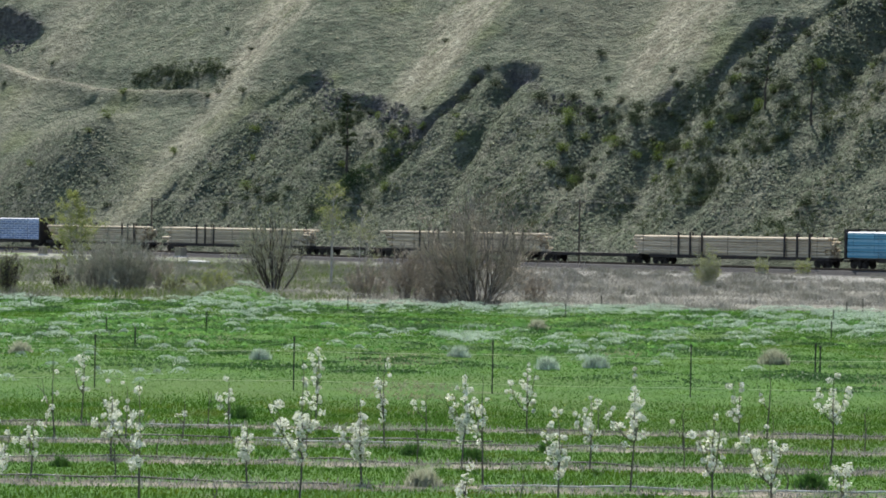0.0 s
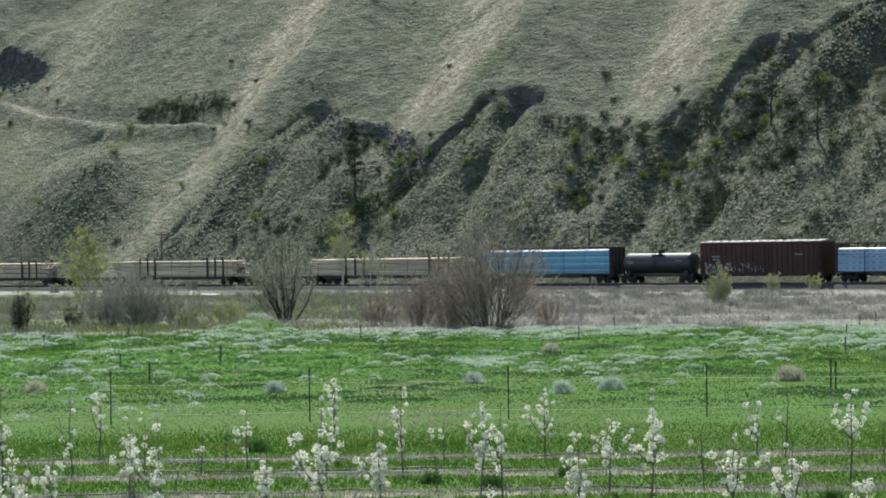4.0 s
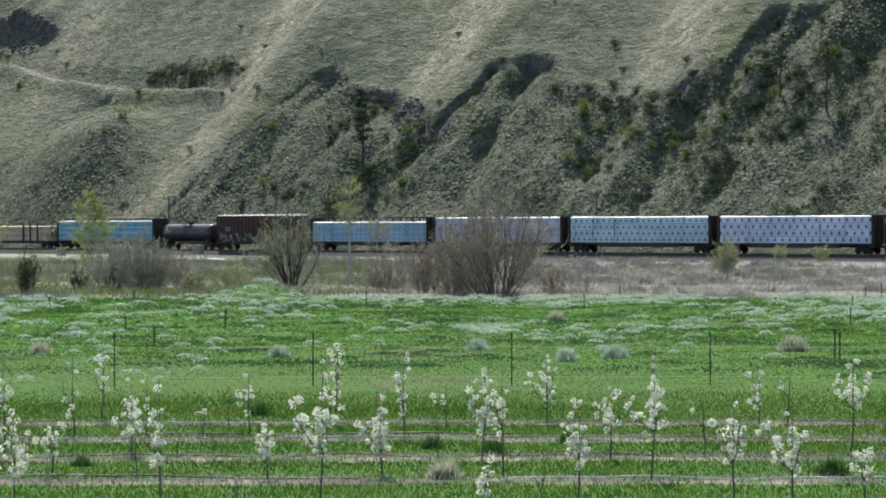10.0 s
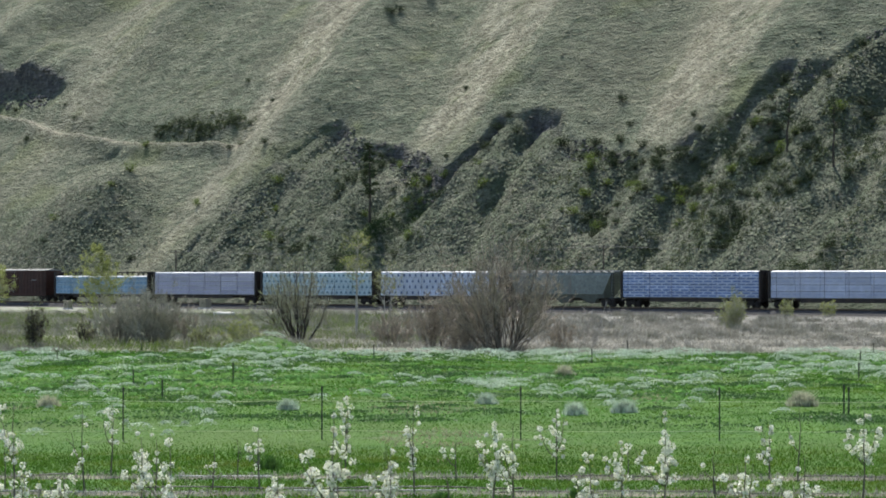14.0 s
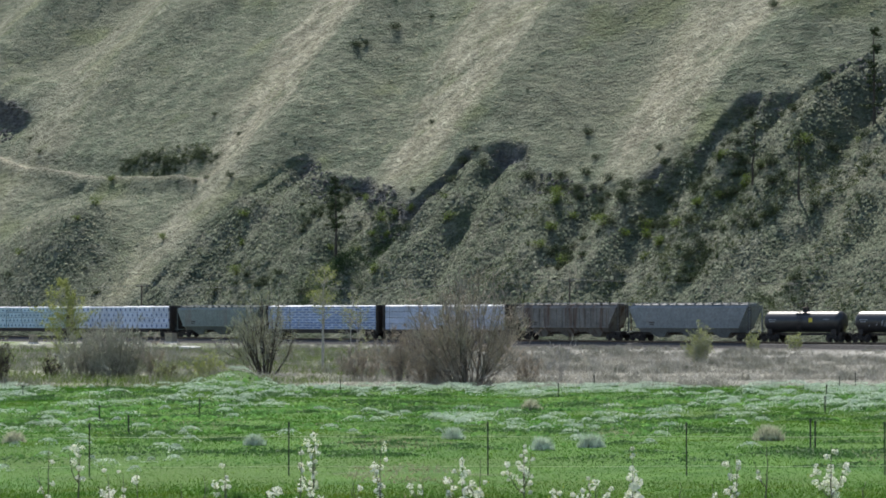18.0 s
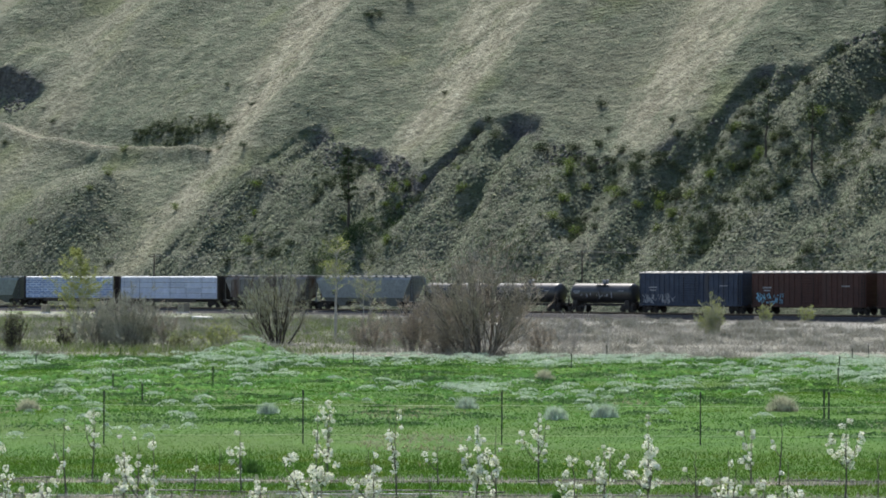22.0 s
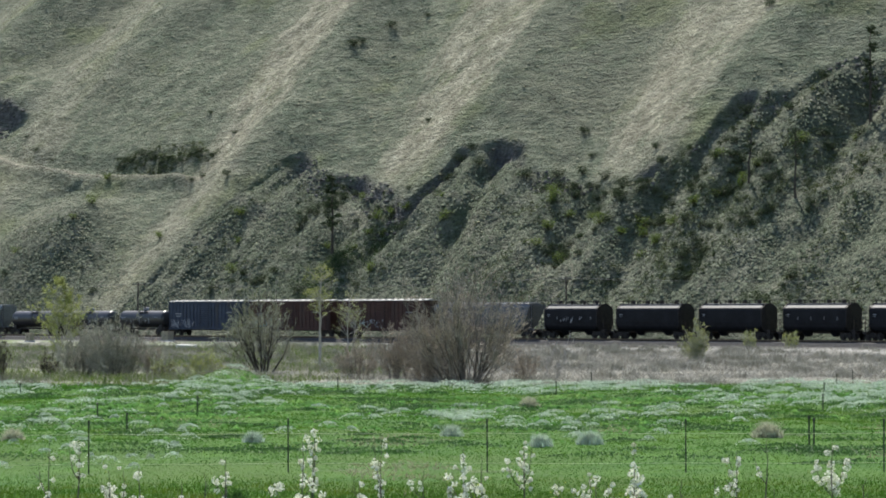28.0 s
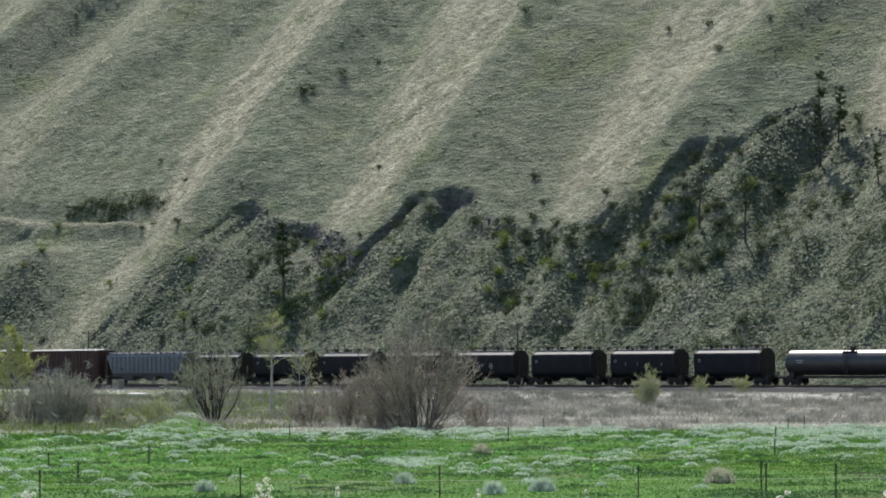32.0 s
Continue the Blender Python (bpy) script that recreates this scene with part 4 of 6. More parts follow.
def lumber_flat(L, load, label, seed, empty=False):
    """Flatcar with stake pockets carrying long timbers between tall stakes."""
    rng = random.Random(seed)
    car = tagged(new("flatcar"), label, "railcar", "train")
    running_gear(car, L, 2.0)
    bm = bmesh.new()
    box(bm, 0, 0, 1.14, L - 1.2, 2.85, 0.14)
    for y in (-1.4, 1.4):
        box(bm, 0, y, 0.98, L - 1.4, 0.10, 0.34)
    for x in np.arange(-L / 2 + 1.2, L / 2 - 1, 1.1):
        for y in (-1.47, 1.47):
            box(bm, x, y, 1.02, 0.16, 0.10, 0.2)
    part("deck", bm, DECK_DARK, car)
    if empty:
        return car
    x0, x1 = load
    for row in range(7):
        z = 1.32 + row * 0.335
        for c in range(7):
            a, b = x0 + rng.uniform(0, 2.2) + (0.5 if row < 5 else -0.2), x1 - rng.uniform(0, 1.4)
            if rng.random() < 0.12:
                a -= 1.2
            tilt = rng.uniform(-0.12, 0.12)
            lift = rng.uniform(-0.015, 0.015) + (rng.uniform(0, 0.10) if row == 6 else 0)
            yy = -1.13 + c * 0.375 + tilt * 0.2
            dz = math.radians(tilt) * (b - a) / 2
            bm = bmesh.new()
            tube(bm, (a, yy, z + lift - dz), (b, yy, z + lift + dz), 0.185, 0.165, 10)
            part("timber", bm, LUMBER, car)
    xs = [x0 + (x1 - x0) * k for k in (0.25, 0.31, 0.37, 0.78, 0.84, 0.90)]
    for x in xs:
        for y in (-1.44, 1.44):
            bm = bmesh.new()
            box(bm, x, y, 2.5, 0.24, 0.16, 3.05)
            part("stake", soften(bm, 0.02), STAKE, car)
    for x in np.linspace(x0 + 2, x1 - 2, 7):
        bm = bmesh.new()
        box(bm, x, 0, 3.60, 0.05, 2.8, 0.02)
        box(bm, x, -1.40, 2.4, 0.05, 0.02, 2.4)
        part("strap", bm, STAKE, car)
    return car


TRAIN = []   # (thing, left end, right end) along the track at 16 s


def add_car(car, a, b):
    TRAIN.append((car, (a + b) / 2))
    return car


add_car(centerbeam(23.6, "striped", "long flatcar loaded with pale blue wrapped lumber", seed=1), -351.5, -327.9)
add_car(lumber_flat(26.0, (-12.2, 11.6), "staked flatcar loaded with long sawn timbers", 2), -327.5, -301.5)
add_car(lumber_flat(33.0, (-16.2, 15.4), "staked flatcar loaded with long pale timbers", 3), -299.0, -266.0)
add_car(lumber_flat(13.0, None, "short empty idler flatcar with a dark deck", 4, True), -265.6, -252.6)
add_car(lumber_flat(29.0, (-14.0, 15.3), "staked flatcar with timbers overhanging its end", 5), -252.3, -223.3)
add_car(lumber_flat(18.0, None, "empty idler flatcar with a bare deck", 6, True), -222.9, -204.9)
add_car(lumber_flat(29.0, (-16.9, 14.0), "staked flatcar with long overhanging timbers", 7), -204.6, -175.6)
add_car(centerbeam(24.9, "blue", "centre-beam flatcar loaded with bright blue wrapped lumber", low=0.25, seed=8), -174.70, -149.75)
add_car(tank_car(13.2, 1.32, "dull black tank car with a low dome", 10, paint=TANK_DULL), -149.70, -136.50)
add_car(boxcar(19.85, 5.15, BROWN, "dark brown ribbed boxcar with graffiti along its foot", 11, PRINT_PALE, (0.05, 0.55)), -136.40, -116.55)
add_car(centerbeam(24.5, "pale_blue", "centre-beam flatcar with a low load of pale blue wrapped lumber", low=0.55, gapped=True, seed=12), -115.84, -91.30)
add_car(centerbeam(24.55, "lavender", "centre-beam flatcar loaded with lavender-grey wrapped lumber", tiers=5, seed=13), -91.27, -66.70)
add_car(centerbeam(24.65, "triangles", "centre-beam flatcar, pale wrapped lumber with dark blue marks", gapped=True, seed=14), -66.68, -42.00)
add_car(centerbeam(24.45, "squares", "centre-beam flatcar, white wrapped lumber with small blue squares", seed=15), -41.97, -17.50)
add_car(hopper(19.85, 4.65, HOPPER_GREY, "grey-green covered grain hopper with smooth sides", 16), -17.47, 2.40)
add_car(centerbeam(23.65, "striped", "centre-beam flatcar loaded with blue-striped wrapped lumber", seed=17), 2.44, 26.10)
add_car(centerbeam(24.05, "white", "centre-beam flatcar loaded with white wrapped lumber", seed=18), 26.14, 50.22)
add_car(hopper(19.35, 4.75, HOPPER_RUST, "rust-streaked ribbed covered hopper", 19, True), 50.26, 69.62)
add_car(hopper(20.75, 4.7, HOPPER_PALE, "pale grey covered hopper with a rusty end", 20), 69.64, 90.42)
add_car(tank_car(13.25, 1.27, "black tank car with a sunlit top and yellow placard", 21), 90.44, 103.70)
add_car(tank_car(13.25, 1.27, "black tank car with white scrawl on its side", 22, tag=True), 103.73, 116.98)
add_car(tank_car(12.55, 1.27, "short black tank car with a pale dome", 23, tag=True), 117.00, 129.57)
add_car(boxcar(17.75, 5.2, NAVY, "tall dark navy boxcar with pale graffiti", 24, PRINT_PALE, (0.03, 0.35)), 129.41, 147.17)
add_car(boxcar(18.3, 5.2, BROWN, "tall oxide-brown boxcar with a faded blue tag", 25, PRINT_BLUE, (0.05, 0.3)), 147.19, 165.52)
add_car(boxcar(18.3, 5.2, BROWN, "oxide-brown boxcar with a round white emblem", 26, PRINT_PALE, (0.15, 0.6)), 165.54, 183.89)
add_car(hopper(19.3, 4.65, HOPPER_DIM, "light grey ribbed covered hopper with streaked sides", 27, True), 183.91, 203.25)
ends = [203.3, 215.4, 228.69, 241.49, 253.91, 267.08, 280.1, 293.18, 306.16]
for k in range(8):
    a, b = ends[k], ends[k + 1]
    add_car(round_hopper(b - a - 0.04, 4.72, "black round-sided covered hopper car", 30 + k), a, b)
add_car(tank_car(20.0, 1.5, "long black tank car with a bright sunlit top", 41, True), 306.85, 326.85)


def train_shift(t):
    """How far the train has gone past its place at 16 s."""
    q = t - 16.0
    return 15.153 * q - 0.4028 * q**2 / 16 - 0.0929 * q**3 / 256 + 0.0729 * q**4 / 4096


def motions():
    """The train rolls along the straight track to the left."""
    for car, mid in TRAIN:
        rows = []
        for k in range(17):
            t = 2.0 * k
            x, y = track_xy(mid - train_shift(t))
            rows.append((t, pose(x, y, RAIL_Z, 0, 0, -44.5)))
        walk(car, rows)


# ---- scatter helpers ----
def array_mesh(name, P, F, material, smooth=False):
    """Mesh from numpy points and equal-sided faces."""
    me = bpy.data.meshes.new(name)
    P, F = np.asarray(P, np.float32), np.asarray(F, np.int32)
    k = F.shape[1]
    me.vertices.add(len(P)), me.vertices.foreach_set("co", P.ravel())
    me.loops.add(F.size), me.loops.foreach_set("vertex_index", F.ravel())
    me.polygons.add(len(F)), me.polygons.foreach_set("loop_start", np.arange(0, F.size, k, dtype=np.int32))
    me.polygons.foreach_set("use_smooth", np.full(len(F), smooth))
    me.update(calc_edges=True)
    for m in material if isinstance(material, (list, tuple)) else [material]:
        me.materials.append(m)
    return me


ICO = bmesh.new()
bmesh.ops.create_icosphere(ICO, subdivisions=1, radius=1.0)
ICO_V = np.array([v.co[:] for v in ICO.verts])
ICO_FACES = np.array([[v.index for v in f.verts] for f in ICO.faces])
ICO.free()


TUFT_V = np.array([[math.cos(a), math.sin(a), -0.3] for a in np.arange(5) * 1.2566] + [[0.4 * math.cos(a), 0.4 * math.sin(a), 0.85] for a in np.arange(3) * 2.0944 + 0.4])
TUFT_F = np.array([[0, 1, 5], [1, 6, 5], [1, 2, 6], [2, 3, 6], [3, 7, 6], [3, 4, 7], [4, 0, 7], [0, 5, 7], [5, 6, 7]])


def lumps(rng, pos, size, flat=0.7, rough=0.35, small=False):
    """Irregular low-poly tufts at the places given."""
    N = len(pos)
    shape, faces = (TUFT_V, TUFT_F) if small else (ICO_V, ICO_FACES)
    V = np.repeat(shape[None], N, 0) * (1 + rng.uniform(-rough, rough, (N, len(shape), 1)))
    a = rng.uniform(0, 2 * np.pi, N)
    c, s = np.cos(a)[:, None], np.sin(a)[:, None]
    V = np.stack([V[..., 0] * c - V[..., 1] * s, V[..., 0] * s + V[..., 1] * c, V[..., 2] * flat], -1)
    V = V * size[:, None, None] * rng.uniform(0.75, 1.25, (N, 1, 3)) + pos[:, None, :]
    F = faces[None] + (np.arange(N) * len(shape))[:, None, None]
    return V.reshape(-1, 3), F.reshape(-1, 3)


def blades(rng, pos, height, width, lean=0.35):
    """One bent grass blade, two triangles, at each place."""
    N = len(pos)
    a = rng.uniform(0, 2 * np.pi, N)
    side = np.stack([np.cos(a), np.sin(a), np.zeros(N)], -1) * width[:, None] * 0.5
    b = rng.uniform(0, 2 * np.pi, N)
    out = np.stack([np.cos(b), np.sin(b), np.zeros(N)], -1) * (height * rng.uniform(0.0, lean, N))[:, None]
    up = np.stack([np.zeros(N), np.zeros(N), height], -1)
    V = np.stack([pos - side, pos + side, pos + side * 0.7 + up * 0.6 + out * 0.4, pos - side * 0.7 + up * 0.6 + out * 0.4, pos + up + out], 1)
    i = (np.arange(N) * 5)[:, None]
    tri = np.concatenate([i + [0, 1, 2], i + [0, 2, 3], i + [3, 2, 4]], 0)
    return V.reshape(-1, 3), tri


def slips(rng, pos, height, width, lean=1.0):
    """One leaning triangular blade at each place, for growth far off."""
    N = len(pos)
    a, b = rng.uniform(0, 2 * np.pi, (2, N))
    side = np.stack([np.cos(a), np.sin(a), np.zeros(N)], -1) * width[:, None] * 0.6
    tip = np.stack([np.cos(b) * lean * height * rng.rand(N), np.sin(b) * lean * height * rng.rand(N), height], -1)
    V = np.stack([pos - side, pos + side, pos + tip], 1)
    return V.reshape(-1, 3), np.arange(3 * N).reshape(N, 3)


def leaf_cards(rng, pos, size):
    """Small four-sided leaves or petals, turned at random."""
    N = len(pos)
    u = rng.normal(size=(N, 3))
    u /= np.linalg.norm(u, axis=1, keepdims=True)
    v = np.cross(u, rng.normal(size=(N, 3)))
    v /= np.linalg.norm(v, axis=1, keepdims=True)
    h = (size * 0.5)[:, None]
    V = np.stack([pos - u * h, pos - v * h * 0.7, pos + u * h, pos + v * h * 0.7], 1)
    F = (np.arange(N) * 4)[:, None] + np.arange(4)[None]
    return V.reshape(-1, 3), F


def segments_mesh(segs, sides=3):
    """Thin tapered prisms for a list of (start, end, radius, radius)."""
    A = np.array([s[0] for s in segs], float)
    B = np.array([s[1] for s in segs], float)
    r0 = np.array([s[2] for s in segs])[:, None]
    r1 = np.array([s[3] for s in segs])[:, None]
    d = B - A
    d /= np.maximum(np.linalg.norm(d, axis=1, keepdims=True), 1e-9)
    ref = np.where(np.abs(d[:, 2:3]) > 0.9, np.array([[1.0, 0, 0]]), np.array([[0, 0, 1.0]]))
    u = np.cross(d, ref)
    u /= np.linalg.norm(u, axis=1, keepdims=True)
    v = np.cross(d, u)
    V, N = [], len(A)
    for k in range(sides):
        a = 2 * np.pi * k / sides
        o = u * np.cos(a) + v * np.sin(a)
        V += [A + o * r0, B + o * r1]
    V = np.stack(V, 1).reshape(-1, 3)
    base = (np.arange(N) * 2 * sides)[:, None]
    F = np.concatenate([base + np.array([[2 * k, 2 * ((k + 1) % sides), 2 * ((k + 1) % sides) + 1, 2 * k + 1]]) for k in range(sides)], 0)
    return V, F


def line_tube(pts, radius, sides=6):
    """One unbroken tube along a line of points; radius may vary."""
    Q = np.asarray(pts, float)
    d = np.gradient(Q, axis=0)
    d /= np.linalg.norm(d, axis=1, keepdims=True)
    ref = np.array([0, 0, 1.0]) if abs(d[:, 2]).mean() < 0.8 else np.array([1.0, 0, 0])
    u = np.cross(d, ref)
    u /= np.linalg.norm(u, axis=1, keepdims=True)
    v = np.cross(d, u)
    rad = np.broadcast_to(np.asarray(radius, float), (len(Q),))[:, None]
    rings = [Q + (u * np.cos(a) + v * np.sin(a)) * rad for a in np.linspace(0, 2 * np.pi, sides, endpoint=False)]
    V = np.stack(rings, 1).reshape(-1, 3)
    F = [[i * sides + k, i * sides + (k + 1) % sides, (i + 1) * sides + (k + 1) % sides, (i + 1) * sides + k] for i in range(len(Q) - 1) for k in range(sides)]
    return V, np.array(F)


def stuff(name, P, F, material, label, category, smooth=False):
    return tagged(new(name, array_mesh(name, P, F, material, smooth)), label, category, kind="stuff")


def hill_points(s, n):
    z, below, r = hill_z(s, n)
    x, y = track_xy(s, n)
    return np.stack([x, y, z], -1), below, r


# ---- hillside vegetation ----
SAGE = mat("sagebrush", [(0.062, 0.08, 0.05), (0.11, 0.126, 0.085), (0.155, 0.16, 0.12)], 0.12, 0.95, island=0.5, spec=0.1)
TUSSOCK = mat("bunchgrass", [(0.14, 0.16, 0.095), (0.235, 0.236, 0.16), (0.18, 0.205, 0.115)], 0.06, 0.95, island=0.3, spec=0.1)
ROCK = mat("basalt", [(0.06, 0.061, 0.06), (0.14, 0.135, 0.125)], 1.2, 0.9, island=0.3)
LEAF_BRIGHT = mat("spring_leaf", [(0.065, 0.11, 0.022), (0.135, 0.18, 0.035)], 1.5, 0.6, island=0.3, translucent=0.45)
LEAF_DARK = mat("dark_needle", [(0.03, 0.05, 0.021), (0.062, 0.085, 0.034)], 1.5, 0.8, island=0.35, translucent=0.15)
BARK_DARK = mat("dark_bark", [(0.035, 0.03, 0.026), (0.085, 0.072, 0.06)], 3.0, 0.9, stretch=(1, 1, 0.3))
BARK_BRANCH = mat("brown_branch", [(0.09, 0.078, 0.064), (0.28, 0.25, 0.21)], 1.2, 0.85, island=0.5)
BARK_GREY = mat("grey_twig", [(0.26, 0.245, 0.22), (0.42, 0.40, 0.365)], 2.0, 0.9, island=0.25)
BARK_RED = mat("red_brown_twig", [(0.225, 0.19, 0.145), (0.41, 0.355, 0.28)], 1.2, 0.9, island=0.25)
BARK_OLIVE = mat("olive_twig", [(0.25, 0.25, 0.19), (0.42, 0.415, 0.33)], 1.2, 0.9, island=0.25)

rng = np.random.RandomState(11)
s, n = rng.uniform(-190, 100, 170000), 15 + 50 * rng.rand(170000)
p, below, r = hill_points(s, n)
zone = step(below, 0.5, 3) * step(s, -92, -78)
clump = 0.35 + 1.3 * (fractal(71, s, n, 6, 3) + 0.5)
zone = np.maximum(zone, 0.55 * step(-s, 86, 98) * (1 - step(n, 26, 36)))
keep = rng.rand(len(s)) < zone * clump * 0.66
size = rng.uniform(0.09, 0.26, keep.sum())
P, F = lumps(rng, p[keep] - [0, 0, 0.06], size * 1.2, 0.9, 0.38, True)
stuff("sagebrush", P, F, SAGE, "grey-green sagebrush covering the bluffs", "sagebrush", True)

s, n = rng.uniform(-235, 122, 110000), 15 + 105 * rng.rand(110000)
p, below, r = hill_points(s, n)
zone = 1 - 0.85 * step(below, 0, 2) * step(s, -92, -78)
keep = rng.rand(len(s)) < zone * (0.15 + 1.0 * (fractal(77, s * 0.6, n * 1.5, 5, 3) + 0.5)) * 0.34
P, F = lumps(rng, p[keep] - [0, 0, 0.03], rng.uniform(0.12, 0.3, keep.sum()), 0.42, 0.35, True)
stuff("bunchgrass", P, F, TUSSOCK, "tawny bunchgrass tussocks on the hillside", "grass", True)

s = rng.uniform(-80, 110, 2600)
e = np.interp(s, EDGE_S, EDGE_N)
n = e - rng.uniform(0.0, 4.5, 2600)
p, below, r = hill_points(s, n)
keep = rng.rand(len(s)) < step(lattice(81, s, n, 6), 0.5, 0.7) * step(s, -74, -66)
P, F = lumps(rng, p[keep], rng.uniform(0.1, 0.36, keep.sum()), 0.8, 0.45)
s = rng.uniform(-204, -168, 420)
n = s * 0
n = n - outcrop(s, n)[0] + rng.uniform(-3.5, 1.6, 420)
p2, _, _ = hill_points(s, n)
P2, F2 = lumps(rng, p2, rng.uniform(0.12, 0.45, 420), 0.8, 0.45)
stuff("bluff_rocks", np.concatenate([P, P2]), np.concatenate([F, F2 + len(P)]), ROCK, "dark broken rock along the bluff edges", "rocks")


# low green brush, thicker on the open bluff face
s, n = rng.uniform(-76, 72, 9000), rng.uniform(17, 54, 9000)
s, n = np.r_[s, rng.uniform(-126, -94, 900)], np.r_[n, rng.uniform(48.8, 54, 900)]
p, below, r = hill_points(s, n)
keep = rng.rand(len(s)) < np.where(s < -90, 0.4 * thicket(s, n), (below > 1) * (0.2 + 0.7 * step(s, -20, 15) * (1 - 0.7 * step(n, 42, 50))) * step(lattice(78, s, n, 5.0), 0.38, 0.65))
each = 34
tall = np.repeat(rng.uniform(0.25, 0.75, keep.sum()), each)
pos = np.repeat(p[keep], each, 0) + np.clip(rng.normal(0, 0.42, (len(tall), 3)), -1, 1) * tall[:, None] + np.stack([tall * 0, tall * 0, tall * 0.5], -1)
P, F = leaf_cards(rng, pos, rng.uniform(0.10, 0.22, len(pos)))
stuff("hill_brush", P, F, mat("brush_leaf", [(0.04, 0.062, 0.026), (0.075, 0.10, 0.045), (0.11, 0.13, 0.05)], 0.25, 0.85, island=0.35, translucent=0.25, spec=0.1), "low green brush dotted over the bluff", "brush")


def shrub_parts(thing, rng, height, spread_, leaves, leaf_size, leaf_mat, bark, stems=7, low=0.15):
    """Stems and a loose uneven crown of small leaves."""
    segs, tips = [], []
    for k in range(stems):
        a, tilt = rng.uniform(0, 2 * np.pi), rng.uniform(0.1, 0.9)
        q = np.array([0.0, 0.0, -0.15])
        d = np.array([np.cos(a) * tilt * spread_ / height, np.sin(a) * tilt * spread_ / height, 1.0])
        for j in range(4):
            e_ = q + d * height / 4.2 * rng.uniform(0.45, 1.1) + rng.normal(0, 0.05 * height, 3)
            segs.append((q, e_, 0.05 * height / 3 * (1 - j * 0.2), 0.05 * height / 3 * (0.8 - j * 0.2) + 0.006))
            q = e_
            if j:
                tips.append(q)
    V, F = segments_mesh(segs)
    ob = new("stem_frame", array_mesh("stem_frame", V, F, bark))
    ob.parent = thing
    tips = np.array(tips)
    pos = tips[rng.randint(0, len(tips), leaves)] + rng.normal(0, 1, (leaves, 3)) * [spread_ * 0.2, spread_ * 0.2, height * 0.11]
    pos = pos[pos[:, 2] > low * height]
    V, F = leaf_cards(rng, pos, rng.uniform(0.6, 1.3, len(pos)) * leaf_size)
    ob = new("foliage", array_mesh("foliage", V, F, leaf_mat))
    ob.parent = thing


def on_hill(s, n):
    z, _, _ = hill_z(s, n)
    return (*track_xy(s, n), float(z))


GREEN_AT = [(27.8, 38.8), (-5.4, 36.5), (-1.4, 35.8), (2.5, 36.3), (8.3, 31.4), (12.8, 30.8), (19.2, 30.3), (14.8, 33.2), (21.1, 32.2), (29.6, 40.6), (33.2, 44.1), (22.1, 40.8), (25.5, 36.6), (23.2, 34.3), (28.1, 39.1), (33.8, 44.7), (17.7, 28.9), (4.1, 28.1), (-2.5, 32.6), (-50.4, 41.5), (-27.3, 35.9), (-23.8, 32.7), (-38.4, 36.5), (-39.6, 32.3), (-39.8, 34.2), (-35.0, 36.0), (-37.4, 33.2), (-5.6, 37.6), (-2.0, 29.3), (-47.0, 30.5), (-39.7, 29.3), (-31.3, 24.5), (-88.7, 31.6), (-109.7, 29.8), (-110.3, 34.3), (-119.3, 45.3), (-66.3, 29.2), (-62.7, 24.7), (-69.9, 32.8), (-118.7, 24.4), (7.1, 32.7), (16.3, 31.8), (19.4, 30.6), (39.5, 50.3), (34.1, 45.0), (23.2, 34.3), (-2.8, 32.7)]
DARK_AT = [(25.8, 41.9), (-8.2, 41.3), (-3.2, 39.5), (-5.9, 44.4), (10.3, 34.2), (18.1, 33.1), (-12.3, 52.0), (-7.1, 47.8), (8.6, 43.9), (26.6, 37.6), (29.5, 40.5), (30.5, 41.5), (26.0, 37.0), (-0.2, 42.8), (23.0, 36.2), (37.1, 47.9), (-14.8, 41.1), (-48.6, 55.0), (-30.3, 40.2), (-31.9, 31.4), (-36.6, 38.2), (-25.5, 42.4), (-30.5, 43.8), (-176.8, 59.0), (-160.2, 58.5), (-122.1, 50.5), (-119.4, 50.6), (-4.9, 41.1), (-10.1, 43.2), (6.1, 39.4), (17.3, 34.4), (21.3, 36.3), (21.8, 40.9), (20.7, 50.0), (8.6, 35.5), (39.9, 50.7), (26.9, 37.9), (11.8, 41.2), (28.9, 49.5), (35.5, 48.5), (-29.2, 44.6), (-9.4, 39.3)]
DARK_TOO = [(-97.2, 56.1), (-95.8, 44.8), (-93.8, 45.5), (-80.7, 39.5), (-109.4, 49.5), (-101.6, 25.3), (-94.5, 21.7), (-152.5, 54.7), (-144.7, 52.7), (-106.5, 49.4), (-118.1, 21.7), (-160.9, 49.8), (-171.9, 89.9), (-184.7, 103.8), (-80.2, 69.0), (-81.0, 69.0), (-79.7, 70.3), (-78.2, 76.4), (-74.3, 81.5), (-94.7, 91.8), (-108.8, 60.6), (-38.9, 80.9), (-8.5, 81.4), (1.1, 79.0), (11.2, 68.3), (17.2, 73.4), (42.1, 60.0), (29.4, 57.6)]

